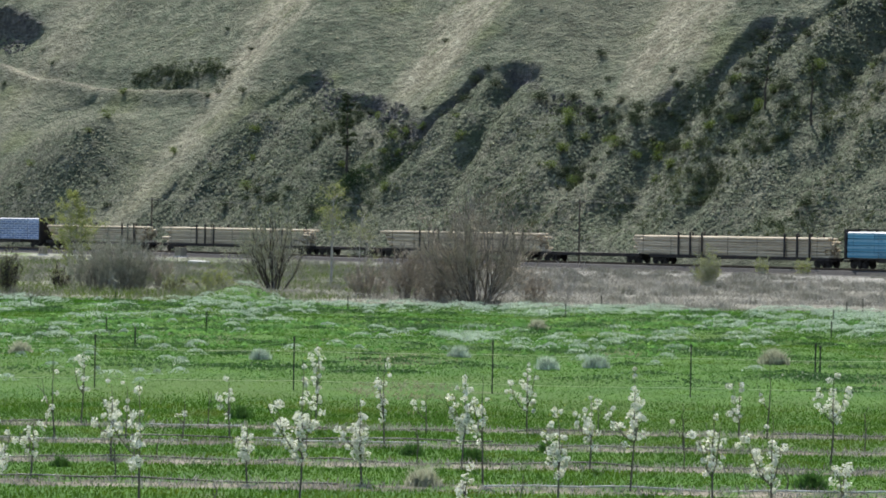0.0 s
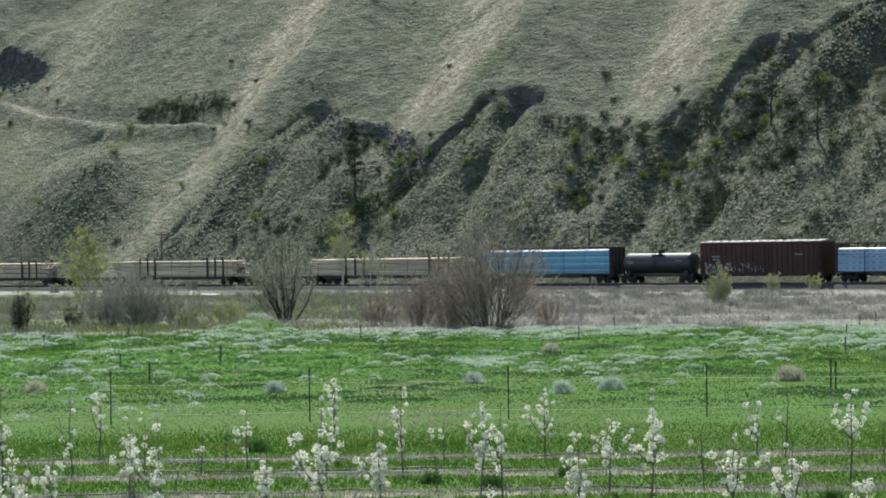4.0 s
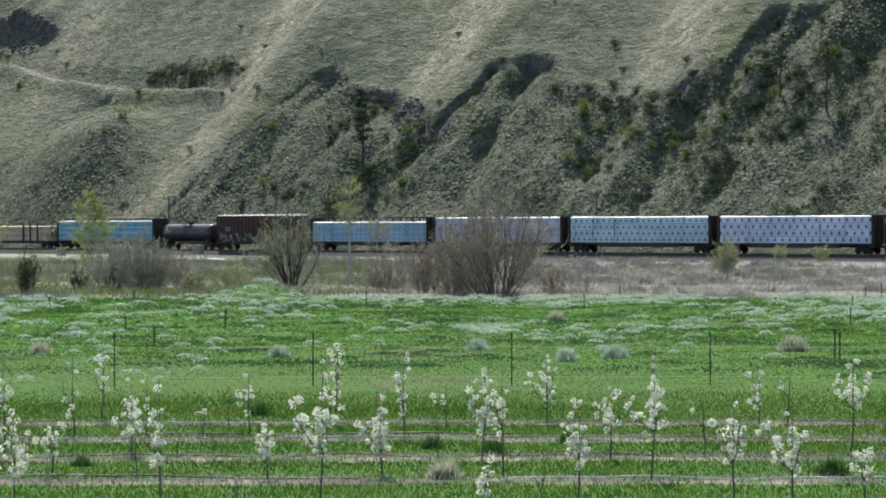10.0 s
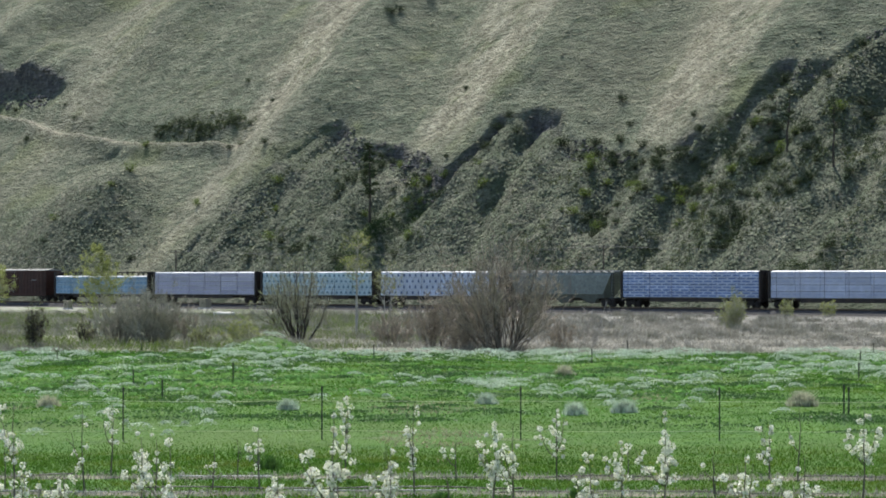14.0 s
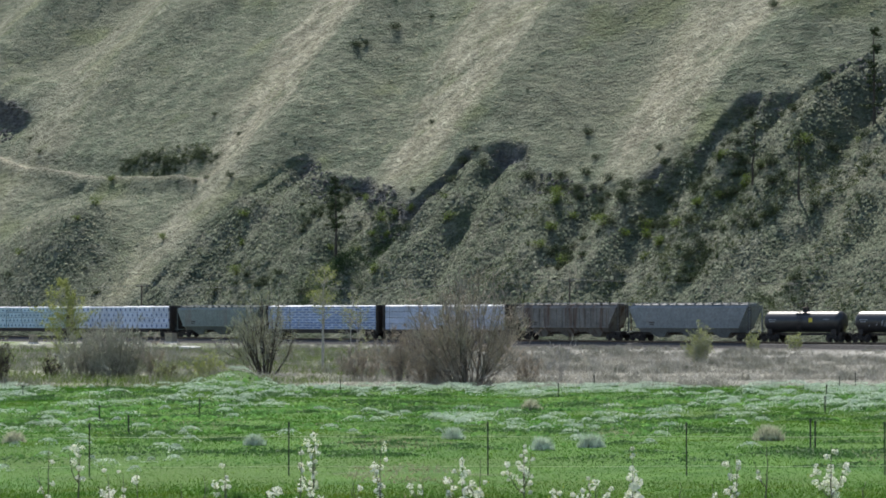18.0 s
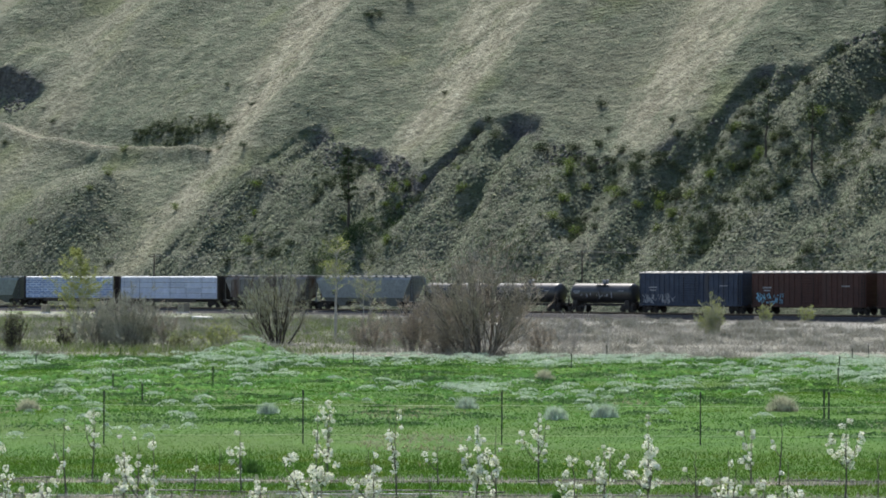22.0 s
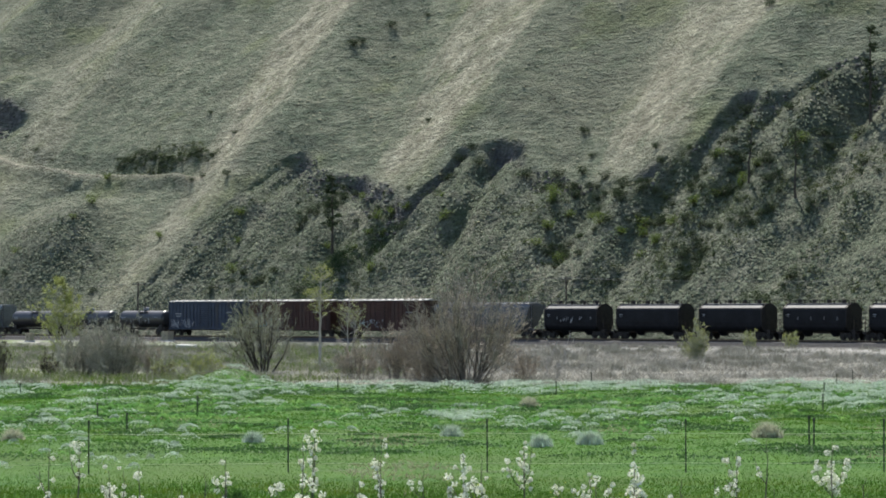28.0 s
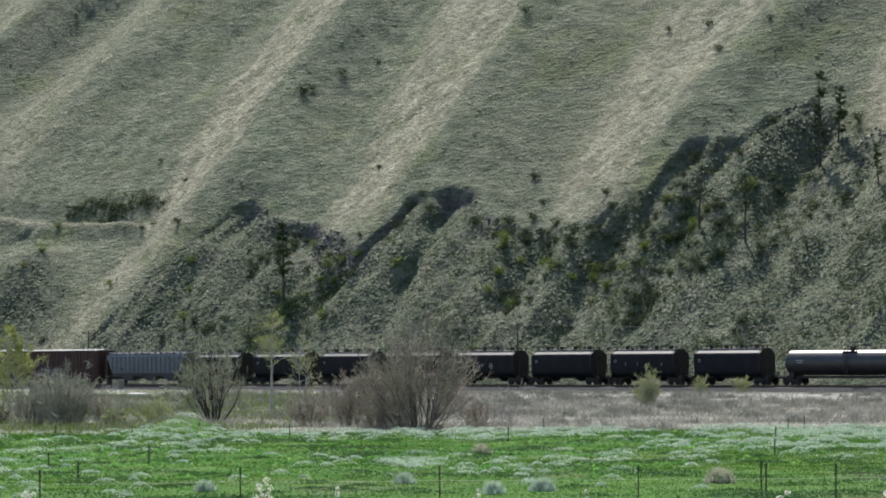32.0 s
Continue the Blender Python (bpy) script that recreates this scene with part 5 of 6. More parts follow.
models = []
for k in range(5):
    r_ = np.random.RandomState(100 + k)
    t = tagged(new("hill_shrub"), "yellow-green spring shrub on the scrubby bluff", "shrub", "shrubs on the hillside")
    shrub_parts(t, r_, 1.7, 1.6, 480, 0.16, LEAF_BRIGHT, BARK_DARK, 9, 0.0)
    models.append(t)
for k, (s, n) in enumerate(GREEN_AT):
    t = models[k % 5]
    m = Matrix.Translation(on_hill(s, n)) @ pose(0, 0, 0, 0, 0, k * 77)
    if k >= 5:
        t = copy_thing(t, m)
    else:
        t.matrix_basis = m
    t.scale = [0.65 + 0.55 * ((k * 37) % 10) / 10] * 3
models = []
for k in range(5):
    r_ = np.random.RandomState(200 + k)
    t = tagged(new("dark_shrub"), "small dark evergreen shrub on the steep slope", "shrub", "dark shrubs on the hillside")
    shrub_parts(t, r_, 1.7, 2.1, 700, 0.17, LEAF_DARK, BARK_DARK, 11, -0.1)
    models.append(t)
r_ = np.random.RandomState(77)
DENSE = []   # shrubs scattered thickly over the bluff, and along the thicket by the cart track
while len(DENSE) < 100:
    s, n = r_.uniform(-14, 50), r_.uniform(22, 52)
    if n < np.interp(s, EDGE_S, EDGE_N) - 1 and r_.rand() < float(step(lattice(79, s, n, 7.0), 0.45, 0.75)) * (1 if n < 44 else 0.2):
        DENSE.append((s, n))
while len(DENSE) < 145:
    s, n = r_.uniform(-74, -30), r_.uniform(22, 44)
    if n < np.interp(s, EDGE_S, EDGE_N) - 1 and r_.rand() < float(step(lattice(79, s, n, 7.0), 0.5, 0.75)):
        DENSE.append((s, n))
DENSE += [(r_.uniform(-124, -97), r_.uniform(49.4, 52.2)) for _ in range(40)]
for k, (s, n) in enumerate(DARK_AT + DARK_TOO + DENSE):
    t = models[k % 5]
    m = Matrix.Translation(on_hill(s, n)) @ pose(0, 0, 0, 0, 0, k * 61)
    if k >= 5:
        t = copy_thing(t, m)
    else:
        t.matrix_basis = m
    t.scale = [(0.25 if s < -95 else 0.45 if k >= len(DARK_AT + DARK_TOO) else 0.7 if np.interp(s, EDGE_S, EDGE_N) > n else 0.5) + 0.4 * ((k * 53) % 10) / 10] * 3


def pine(s, n, height, seed, label, foliage=900, bare=0.35):
    """Sparse, half-dead pine: tapered trunk, whorled limbs and ragged needle clumps."""
    r_ = np.random.RandomState(seed)
    t = tagged(new("pine_tree"), label, "tree", "pines on the bluff")
    t.location = on_hill(s, n)
    bm = bmesh.new()
    q = Vector((0, 0, -0.4))
    lean = Vector((r_.uniform(-0.05, 0.05), r_.uniform(-0.05, 0.05), 1))
    knots = [q]
    for j in range(6):
        e_ = Vector((0, 0, -0.4)) + lean * height * (j + 1) / 6 + Vector((r_.normal() * 0.05, r_.normal() * 0.05, 0))
        tube(bm, q, e_, 0.20 * height / 12 * (1 - j / 6.5) + 0.02, 0.20 * height / 12 * (1 - (j + 1) / 6.5) + 0.02, 7)
        q = e_
        knots.append(q)
    part("trunk", bm, BARK_DARK, t)
    segs, pos = [], []
    for k in range(46):
        f = r_.uniform(bare, 0.99)
        a, reach = r_.uniform(0, 2 * np.pi), height * 0.13 * (1.15 - f) ** 0.6 * r_.uniform(0.5, 1.3)
        base = np.array(Vector((0, 0, -0.4)) + lean * height * f)
        e_ = base + [np.cos(a) * reach, np.sin(a) * reach, r_.uniform(-0.15, 0.3) * reach]
        segs.append((base, e_, 0.035, 0.012))
        if r_.rand() < 0.8:
            for w in r_.uniform(0.3, 1.05, foliage // 46):
                pos.append(base + (e_ - base) * w + r_.normal(0, 0.13, 3))
    V, F = segments_mesh(segs)
    ob = new("limb_frame", array_mesh("limb_frame", V, F, BARK_DARK))
    ob.parent = t
    pos = np.array(pos)
    V, F = leaf_cards(r_, pos, r_.uniform(0.12, 0.3, len(pos)))
    ob = new("crown", array_mesh("crown", V, F, LEAF_DARK))
    ob.parent = t


pine(-44.1, 28.8, 13.6, 1, "tall sparse dark pine in the green gully", 5200, 0.35)
pine(39.0, 36.7, 10.0, 2, "thin half-dead pine on the bluff", 700, 0.55)
pine(39.9, 53.3, 14.5, 3, "tall ragged dark pine near the bluff top", 4200, 0.2)
pine(40.6, 57.0, 8.6, 4, "ragged dark pine beside a taller one", 2600, 0.2)
pine(56.2, 43.4, 6.2, 5, "small dark pine on the bluff", 900, 0.3)
pine(30.3, 37.6, 9.5, 6, "thin dark pine below the bluff edge", 900, 0.45)
pine(50.7, 57.5, 6.0, 7, "dark pine on the scrubby bluff", 1200, 0.3)

# green undergrowth in the gully at the pine's foot
r_ = np.random.RandomState(5)
s, n = r_.normal(-41, 2.2, 900), r_.normal(24.5, 2.6, 900)
s2, n2 = r_.normal(-36.5, 1.6, 160), r_.normal(31, 1.6, 160)
p, _, _ = hill_points(np.r_[s, s2], np.r_[n, n2])
pos = np.repeat(p, 9, 0) + r_.normal(0, 0.22, (len(p) * 9, 3)) + [0, 0, 0.4]
V, F = leaf_cards(r_, pos, r_.uniform(0.12, 0.26, len(pos)))
stuff("gully_undergrowth", V, F, mat("gully_leaf", [(0.022, 0.05, 0.018), (0.055, 0.088, 0.028)], 0.5, 0.7, island=0.35, translucent=0.35), "fresh green undergrowth in the shaded gully", "undergrowth")

# ---- pole line beyond the track ----
WOOD_POLE = mat("weathered_pole", [(0.06, 0.05, 0.04), (0.12, 0.10, 0.085)], 2.0, 0.9, stretch=(1, 1, 0.2))
WIRE = mat("line_wire", [(0.10, 0.10, 0.10), (0.16, 0.16, 0.16)], 1.0, 0.7, 0.2)


def utility_pole(s, n, height):
    t = tagged(new("utility_pole"), "weathered wooden line pole with a crossarm", "utility pole", "poles along the railway")
    t.location = (*track_xy(s, n), 0.3)
    t.rotation_euler = (0, 0, -TRACK_ANGLE)
    bm = bmesh.new()
    tube(bm, (0, 0, -0.3), (0, 0, height), 0.15, 0.10, 9)
    part("pole", bm, WOOD_POLE, t)
    bm = bmesh.new()
    box(bm, 0.08, 0, height - 0.45, 0.09, 2.3, 0.12)
    part("crossarm", soften(bm, 0.01), WOOD_POLE, t)
    for y in (-1.0, -0.4, 0.4, 1.0):
        bm = bmesh.new()
        tube(bm, (0.08, y, height - 0.39), (0.08, y, height - 0.22), 0.04, 0.03, 8)
        part("insulator", bm, WIRE, t)


poles = [-246.0, -157.0, -68.0, 21.0, 110.0]
for s in poles:
    utility_pole(s, 9.5, 8.8)
for off in (-1.0, 0.4, 1.0):
    segs = []
    for a, b in zip(poles, poles[1:]):
        k = np.linspace(0, 1, 15)
        z = 0.3 + 8.62 - 0.9 * 4 * k * (1 - k)
        pts = [(*track_xy(a + (b - a) * q, 9.5 + off), h) for q, h in zip(k, z)]
        segs += pts[:-1] if b != poles[-1] else pts
    V, F = line_tube(segs, 0.009, 4)
    tagged(new("line_wire", array_mesh("line_wire", V, F, WIRE)), "thin sagging line wire between wooden poles", "wire", "wires along the railway")


# ---- grass of the valley floor ----
FIELD_BLADE = mat("field_grass", [(0.022, 0.088, 0.009), (0.06, 0.165, 0.014), (0.105, 0.185, 0.017)], 0.35, 0.8, stretch=(1, 0.4, 1), island=0.3, translucent=0.35, spec=0.08)
ORCHARD_BLADE = mat("orchard_grass", [(0.035, 0.105, 0.011), (0.075, 0.165, 0.018), (0.115, 0.165, 0.02)], 0.5, 0.8, island=0.35, translucent=0.35, spec=0.08)
DRY_BLADE = mat("dry_weeds", [(0.13, 0.124, 0.105), (0.335, 0.325, 0.285), (0.215, 0.208, 0.178), (0.40, 0.39, 0.352)], 0.3, 0.9, stretch=(1, 0.13, 0.6), island=0.3, translucent=0.25)
SILVER = mat("silvery_weed", [(0.32, 0.42, 0.32), (0.55, 0.64, 0.52)], 0.6, 0.5, island=0.3, translucent=0.35)
PATCH_LEAF = mat("clover_leaf", [(0.038, 0.105, 0.026), (0.075, 0.155, 0.045)], 0.7, 0.6, island=0.3, translucent=0.35)


def fan(rng, count, y0, y1, half=0.205, pad=2.0):
    """Random places on the floor, evenly spread over a strip that widens with distance."""
    y = np.sqrt(rng.uniform(y0 * y0, y1 * y1, count))
    x = rng.uniform(-1, 1, count) * (half * y + pad)
    return x, y


def off_row(y):
    return np.abs((y - 39.9 + 2.15) % 4.3 - 2.15)


rng = np.random.RandomState(21)
x, y = fan(rng, 215000, 37.0, 70.0)
bare = (off_row(y + 0.7 * fractal(91, x, y, 2.5, 3)) < 0.2 + 0.75 * lattice(96, x, y, 2.6)) & (y < 59.5)
keep = (~bare | (rng.rand(len(x)) < 0.10)) & (rng.rand(len(x)) > step(y, 59.5, 70))
x, y = x[keep], y[keep]
h = rng.uniform(0.02, 0.065, len(x)) * (0.4 + 1.5 * (fractal(92, x, y, 3, 3) + 0.5))
P, F = blades(rng, np.stack([x, y, ground_z(x, y)], -1), h, rng.uniform(0.012, 0.026, len(x)), 1.0)
stuff("orchard_grass", P, F, ORCHARD_BLADE, "short green grass between the orchard rows", "grass")

def straw_patch(x, y):
    """Flattened dry patches in the nearer field, 0 to 1."""
    return step(lattice(95, x, y * 0.45, 3.6) * 0.7 + lattice(97, x, y * 0.6, 1.2) * 0.3, 0.70, 0.78) * step(y, 60, 63) * (1 - step(y, 92, 112))


x, y = fan(rng, 300000, 61.0, 161.0)
k = fractal(93, x, y, 9, 4) + 0.5
keep = rng.rand(len(x)) < (0.45 + 0.9 * k) * (1 - 0.85 * straw_patch(x, y))
x, y, k = x[keep], y[keep], k[keep]
h = rng.uniform(0.025, 0.10, len(x)) * (0.35 + 1.3 * k) * (0.4 + 0.6 * step(y, 68, 105))
P, F = slips(rng, np.stack([x, y, ground_z(x, y)], -1), h, rng.uniform(0.014, 0.03, len(x)) * (0.5 + y / 150), 2.0)
stuff("field_grass", P, F, FIELD_BLADE, "lush uneven green field grass", "grass")

x, y = fan(rng, 60000, 60.5, 112.0)
keep = rng.rand(len(x)) < straw_patch(x, y)
x, y = x[keep], y[keep]
P, F = slips(rng, np.stack([x, y, ground_z(x, y)], -1), rng.uniform(0.03, 0.11, len(x)), rng.uniform(0.02, 0.045, len(x)), 2.5)
stuff("straw_patches", P, F, mat("flattened_straw", [(0.20, 0.19, 0.11), (0.37, 0.35, 0.24)], 0.6, 0.9, island=0.3, translucent=0.25, spec=0.1), "flattened dry straw patches in the field", "straw")

# mounded grass tufts
x, y = fan(rng, 22000, 70, 160)
k = lattice(103, x, y, 5) * 0.6 + lattice(104, x, y, 2.2) * 0.4
keep = k > 0.52 + 0.16 * (1 - step(y, 75, 110))
x, y, k = x[keep], y[keep], k[keep]
P, F = lumps(rng, np.stack([x, y, ground_z(x, y) - 0.02], -1), rng.uniform(0.09, 0.24, len(x)) * (0.6 + 0.4 * step(y, 80, 120)), 0.6, 0.4, True)
stuff("grass_tufts", P, F, mat("tuft_green", [(0.022, 0.085, 0.014), (0.05, 0.14, 0.022), (0.10, 0.185, 0.035)], 0.25, 0.9, island=0.3, spec=0.08), "mounded tufts of field grass", "grass", True)

# silvery and dark weed patches
cx, cy = fan(rng, 2000, 72, 160)
keep = lattice(105, cx, cy * 0.35, 9) * 0.7 + 0.45 * rng.rand(2000) - 0.2 * (1 - step(cy, 74, 120)) + 0.13 * step(cy, 138, 157) > 0.60
cx, cy = cx[keep], cy[keep]
each = 165
wide = np.repeat(rng.uniform(0.1, 0.42, len(cx)) * (0.6 + 0.8 * step(cy, 80, 120)), each)
turn, reach = rng.uniform(0, 2 * np.pi, len(wide)), np.sqrt(rng.rand(len(wide))) * (0.6 + 0.9 * rng.rand(len(wide)) ** 2)
u, v = np.cos(turn) * reach, np.sin(turn) * reach
x, y = np.repeat(cx, each) + u * wide * 1.7, np.repeat(cy, each) + v * wide * 1.2
z = ground_z(x, y) + 0.03 + (0.11 + 0.38 * wide) * np.sqrt(np.clip(1 - reach**2, 0.02, 1)) * rng.uniform(0.75, 1.1, len(wide))
P, F = leaf_cards(rng, np.stack([x, y, z], -1), rng.uniform(0.03, 0.065, len(x)) * (0.5 + y / 160))
stuff("silvery_weeds", P, F, SILVER, "pale silvery weeds in low foamy patches across the field", "weeds")
cx, cy = fan(rng, 260, 74, 159)
each = 240
wide = np.repeat(rng.uniform(0.2, 0.6, len(cx)), each)
u, v = rng.normal(0, 1, len(wide)), rng.normal(0, 1, len(wide))
x, y = np.repeat(cx, each) + u * wide * 1.5, np.repeat(cy, each) + v * wide
z = ground_z(x, y) + 0.03 + 0.3 * wide * np.exp(-(u * u + v * v) / 1.6) * rng.uniform(0.5, 1.1, len(wide))
P, F = leaf_cards(rng, np.stack([x, y, z], -1), rng.uniform(0.04, 0.10, len(x)) * (0.5 + y / 160))
stuff("dark_weeds", P, F, PATCH_LEAF, "dark green leafy weed patches in the field", "weeds")

# dry weeds between the field and the track
x, y = fan(rng, 330000, 156, 372, 0.20, 4)
n = x * SA + (y - TRACK_Y) * CA
k = fractal(99, x, y, 8, 4) + 0.5
leftish = step(-x + 10 * (k - 0.5), -2, 8)
keep = (n < -12.5) & (rng.rand(len(x)) < (0.35 + 0.9 * k) * (1 - 0.45 * leftish) * (1 - 0.6 * step(n, -80, -30))) & (y > 157 + 5 * fractal(94, x, y, 5, 2))
x, y, k, n = x[keep], y[keep], k[keep], n[keep]
h = rng.uniform(0.12, 0.42, len(x)) * (0.15 + 1.6 * k) * np.where(n > -18, 0.5, 1.0)
P, F = slips(rng, np.stack([x, y, ground_z(x, y)], -1), h, rng.uniform(0.02, 0.05, len(x)) * y / 200, 2.2)
stuff("dry_weeds", P, F, DRY_BLADE, "tall dry greyish weeds beside the railway", "dry weeds")
x, y = fan(rng, 3000, 160, 340, 0.20, 4)
n = x * SA + (y - TRACK_Y) * CA
keep = (n < -15) & (lattice(107, x, y, 6) * 0.6 + lattice(108, x, y, 2.5) * 0.4 > 0.48)
cx, cy, m_ = np.repeat(x[keep], 60), np.repeat(y[keep], 60), 60
px, py = cx + rng.normal(0, 0.42, len(cx)), cy + rng.normal(0, 0.6, len(cx))
top = np.exp(-((px - cx) / 0.5) ** 2)
P, F = slips(rng, np.stack([px, py, ground_z(px, py)], -1), (0.15 + 0.5 * top) * rng.uniform(0.5, 1.1, len(px)), rng.uniform(0.02, 0.05, len(px)) * py / 200, 0.9)
stuff("dry_brush", P, F, mat("dry_brush", [(0.095, 0.098, 0.075), (0.205, 0.205, 0.165), (0.33, 0.328, 0.28)], 0.3, 0.95, island=0.3, translucent=0.2), "low mounds of dry grey-brown brush", "brush")
x, y = fan(rng, 150000, 157, 330, 0.20, 4)
n = x * SA + (y - TRACK_Y) * CA
keep = (n < -12) & (rng.rand(len(x)) < step(-x + 14 * fractal(100, x, y, 9, 3), 0, 7) * step(lattice(101, x, y, 7), 0.35, 0.6))
x, y = x[keep], y[keep]
P, F = slips(rng, np.stack([x, y, ground_z(x, y)], -1), rng.uniform(0.15, 0.6, len(x)), rng.uniform(0.03, 0.06, len(x)), 1.2)
stuff("weedy_grass", P, F, mat("weedy_green", [(0.07, 0.118, 0.022), (0.13, 0.17, 0.042)], 0.4, 0.7, island=0.3, translucent=0.4), "yellow-green weedy grass among the bushes", "grass")


# ---- bushes and small trees beyond the field ----
def bend_line(a, b, c, count, r_, wobble):
    """Points of a bowed line from a over b to c."""
    q = np.linspace(0, 1, count + 1)[:, None]
    pts = (1 - q) ** 2 * a + 2 * q * (1 - q) * b + q * q * c
    pts[1:] += r_.normal(0, wobble, (count, 3)) * np.linspace(0.3, 1, count)[:, None]
    return pts


def unit(v):
    return v / max(np.linalg.norm(v), 1e-9)


def bush(name, x, y, height, width, label, seed, twig_mat, stems=40, twigs=13, thick=0.04, stem_mat=None, leaves=0, leaf_size=0.06, leaf_mat=None, flare=0.55, belly=0.14, lift=0.22):
    """Many-stemmed bush: stems bow outwards from the foot to a domed outline and break into fine twigs."""
    r_ = np.random.RandomState(seed)
    t = tagged(new(name), label, "bush")
    t.location = (x, y, float(ground_z(x, y)))
    big, fine, tips = [], [], []
    side = r_.uniform(0.82, 1.12, 9)
    stems = int(stems * 0.62)
    for k in range(stems):
        a, e = 2 * np.pi * (k + r_.uniform(-0.5, 0.5)) * 0.382, np.sqrt((k + r_.rand()) / stems)
        out = np.array([np.cos(a), np.sin(a), 0]) * e * side[int(a * 1.4324) % 9]
        end = out * width / 2 + [0, 0, height * np.sqrt(max(1.0 - (0.88 * e) ** 2, 0.05)) * r_.uniform(0.74, 1.04)]
        root = out * belly * width + [0, 0, -0.2]
        pts = bend_line(root, root + (end - root) * [flare, flare, 0.42], end, 7, r_, 0.1 * height / 5)
        rad = thick * r_.uniform(0.4, 1.2) * np.linspace(1, 0.22, 8)
        lines = [(pts, rad)]
        for _ in range(2):
            j = r_.randint(1, 4)
            far = end + r_.normal(0, 0.13, 3) * [width, width, height]
            far[2] = min(max(far[2], 0.3 * height), 1.02 * height)
            lines.append((bend_line(pts[j], pts[j] + (far - pts[j]) * [0.65, 0.65, 0.4], far, 7, r_, 0.06 * height / 5), rad[j] * np.linspace(0.75, 0.2, 8)))
        for pts, rad in lines:
            for j in range(7):
                big.append((pts[j], pts[j + 1], rad[j], rad[j + 1]))
        for _ in range(int(twigs * 2.2)):
            pts, rad = lines[r_.randint(0, 3)]
            f = r_.uniform(lift, 1.0) * 6.99
            j = int(f)
            q = pts[j] + (pts[j + 1] - pts[j]) * (f - j)
            d = unit(unit(pts[j + 1] - pts[j]) * 0.6 + r_.normal(0, 0.62, 3) + [0, 0, 0.2])
            length = height * r_.uniform(0.09, 0.2) * (1.15 - 0.45 * f / 7)
            m_ = q + d * length * 0.5 + r_.normal(0, 0.04, 3) * length
            w = unit(d + [0, 0, 0.3]) * length * 0.55
            fine += [(q, m_, 0.015, 0.012), (m_, m_ + w, 0.012, 0.008)]
            tips.append(m_ + w)
            for _ in range(3):
                g = q + (m_ - q) * r_.uniform(0.2, 1.0)
                v = unit(d + r_.normal(0, 0.5, 3) + [0, 0, 0.2]) * length * r_.uniform(0.35, 0.75)
                fine.append((g, g + v, 0.010, 0.006))
                tips.append(g + v)
    for nm, group, m_ in (("stem_frame", big, stem_mat or BARK_BRANCH), ("twig_crown", fine, twig_mat)):
        V, F = segments_mesh(group, 4 if nm == "stem_frame" else 3)
        ob = new(nm, array_mesh(nm, V, F, m_))
        ob.parent = t
    if leaves:
        tips = np.array(tips)
        pos = tips[r_.randint(0, len(tips), leaves)] + r_.normal(0, 0.05, (leaves, 3))
        V, F = leaf_cards(r_, pos, r_.uniform(0.6, 1.3, leaves) * leaf_size)
        ob = new("foliage", array_mesh("foliage", V, F, leaf_mat))
        ob.parent = t
    return t


def slim_tree(name, x, y, height, width, label, seed, bark, trunks, limbs, leaves, leaf_size, leaf_mat, bare=0.25, point=0.75, thick=0.07):
    """Slim spring tree: one or more bowed trunks, rising limbs with twigs, and loose leaf clusters to a ragged outline."""
    r_ = np.random.RandomState(seed)
    t = tagged(new(name), label, "tree")
    t.location = (x, y, float(ground_z(x, y)))
    small, tips = [], []
    for k in range(trunks):
        a = r_.uniform(0, 2 * np.pi)
        tall = height * (1.0 if k == 0 else r_.uniform(0.7, 0.92))
        top = np.array([np.cos(a), np.sin(a), 0]) * width * (0.05 if k == 0 else 0.28) + [0, 0, tall]
        pts = bend_line(np.array([0.0, 0, -0.3]), np.array([top[0] * 0.4 + r_.normal(0, 0.15), top[1] * 0.4, tall * 0.45]), top, 9, r_, 0.04)
        rad = thick * (1.0 if k == 0 else 0.75) * np.linspace(1, 0.12, 10)
        V, F = line_tube(pts, rad, 6)
        ob = new("trunk", array_mesh("trunk", V, F, bark, True))
        ob.parent = t
        for _ in range(limbs // trunks):
            f = bare + (1 - bare) * r_.rand() ** 0.9
            j = min(int(f * 9), 8)
            q = pts[j] + (pts[j + 1] - pts[j]) * (f * 9 - j)
            b = r_.uniform(0, 2 * np.pi)
            h = (f - bare) / (1 - bare)
            reach = width / 2 * (min(1, 0.45 + 2.5 * h) * (1 - h) ** point + 0.07) * r_.uniform(0.45, 1.15)
            e_ = q + [np.cos(b) * reach, np.sin(b) * reach, reach * r_.uniform(0.35, 1.0)]
            m_ = (q + e_) / 2 + [0, 0, 0.12 * reach]
            small += [(q, m_, 0.022, 0.014), (m_, e_, 0.014, 0.006)]
            for _ in range(4):
                g = q + (e_ - q) * r_.uniform(0.3, 1)
                v = g + unit(e_ - q + r_.normal(0, 0.45, 3) * reach) * reach * r_.uniform(0.2, 0.5) * [1, 1, 1.2]
                small.append((g, v, 0.008, 0.004))
                tips += [v, (g + v) / 2]
            tips.append(e_)
    V, F = segments_mesh(small, 3)
    ob = new("limb_frame", array_mesh("limb_frame", V, F, bark))
    ob.parent = t
    tips = np.array(tips)
    full = tips[r_.rand(len(tips)) < 0.72]
    pos = full[r_.randint(0, len(full), leaves)] + r_.normal(0, 0.09, (leaves, 3))
    V, F = leaf_cards(r_, pos, r_.uniform(0.6, 1.3, leaves) * leaf_size)
    ob = new("foliage", array_mesh("foliage", V, F, leaf_mat))
    ob.parent = t
    return t


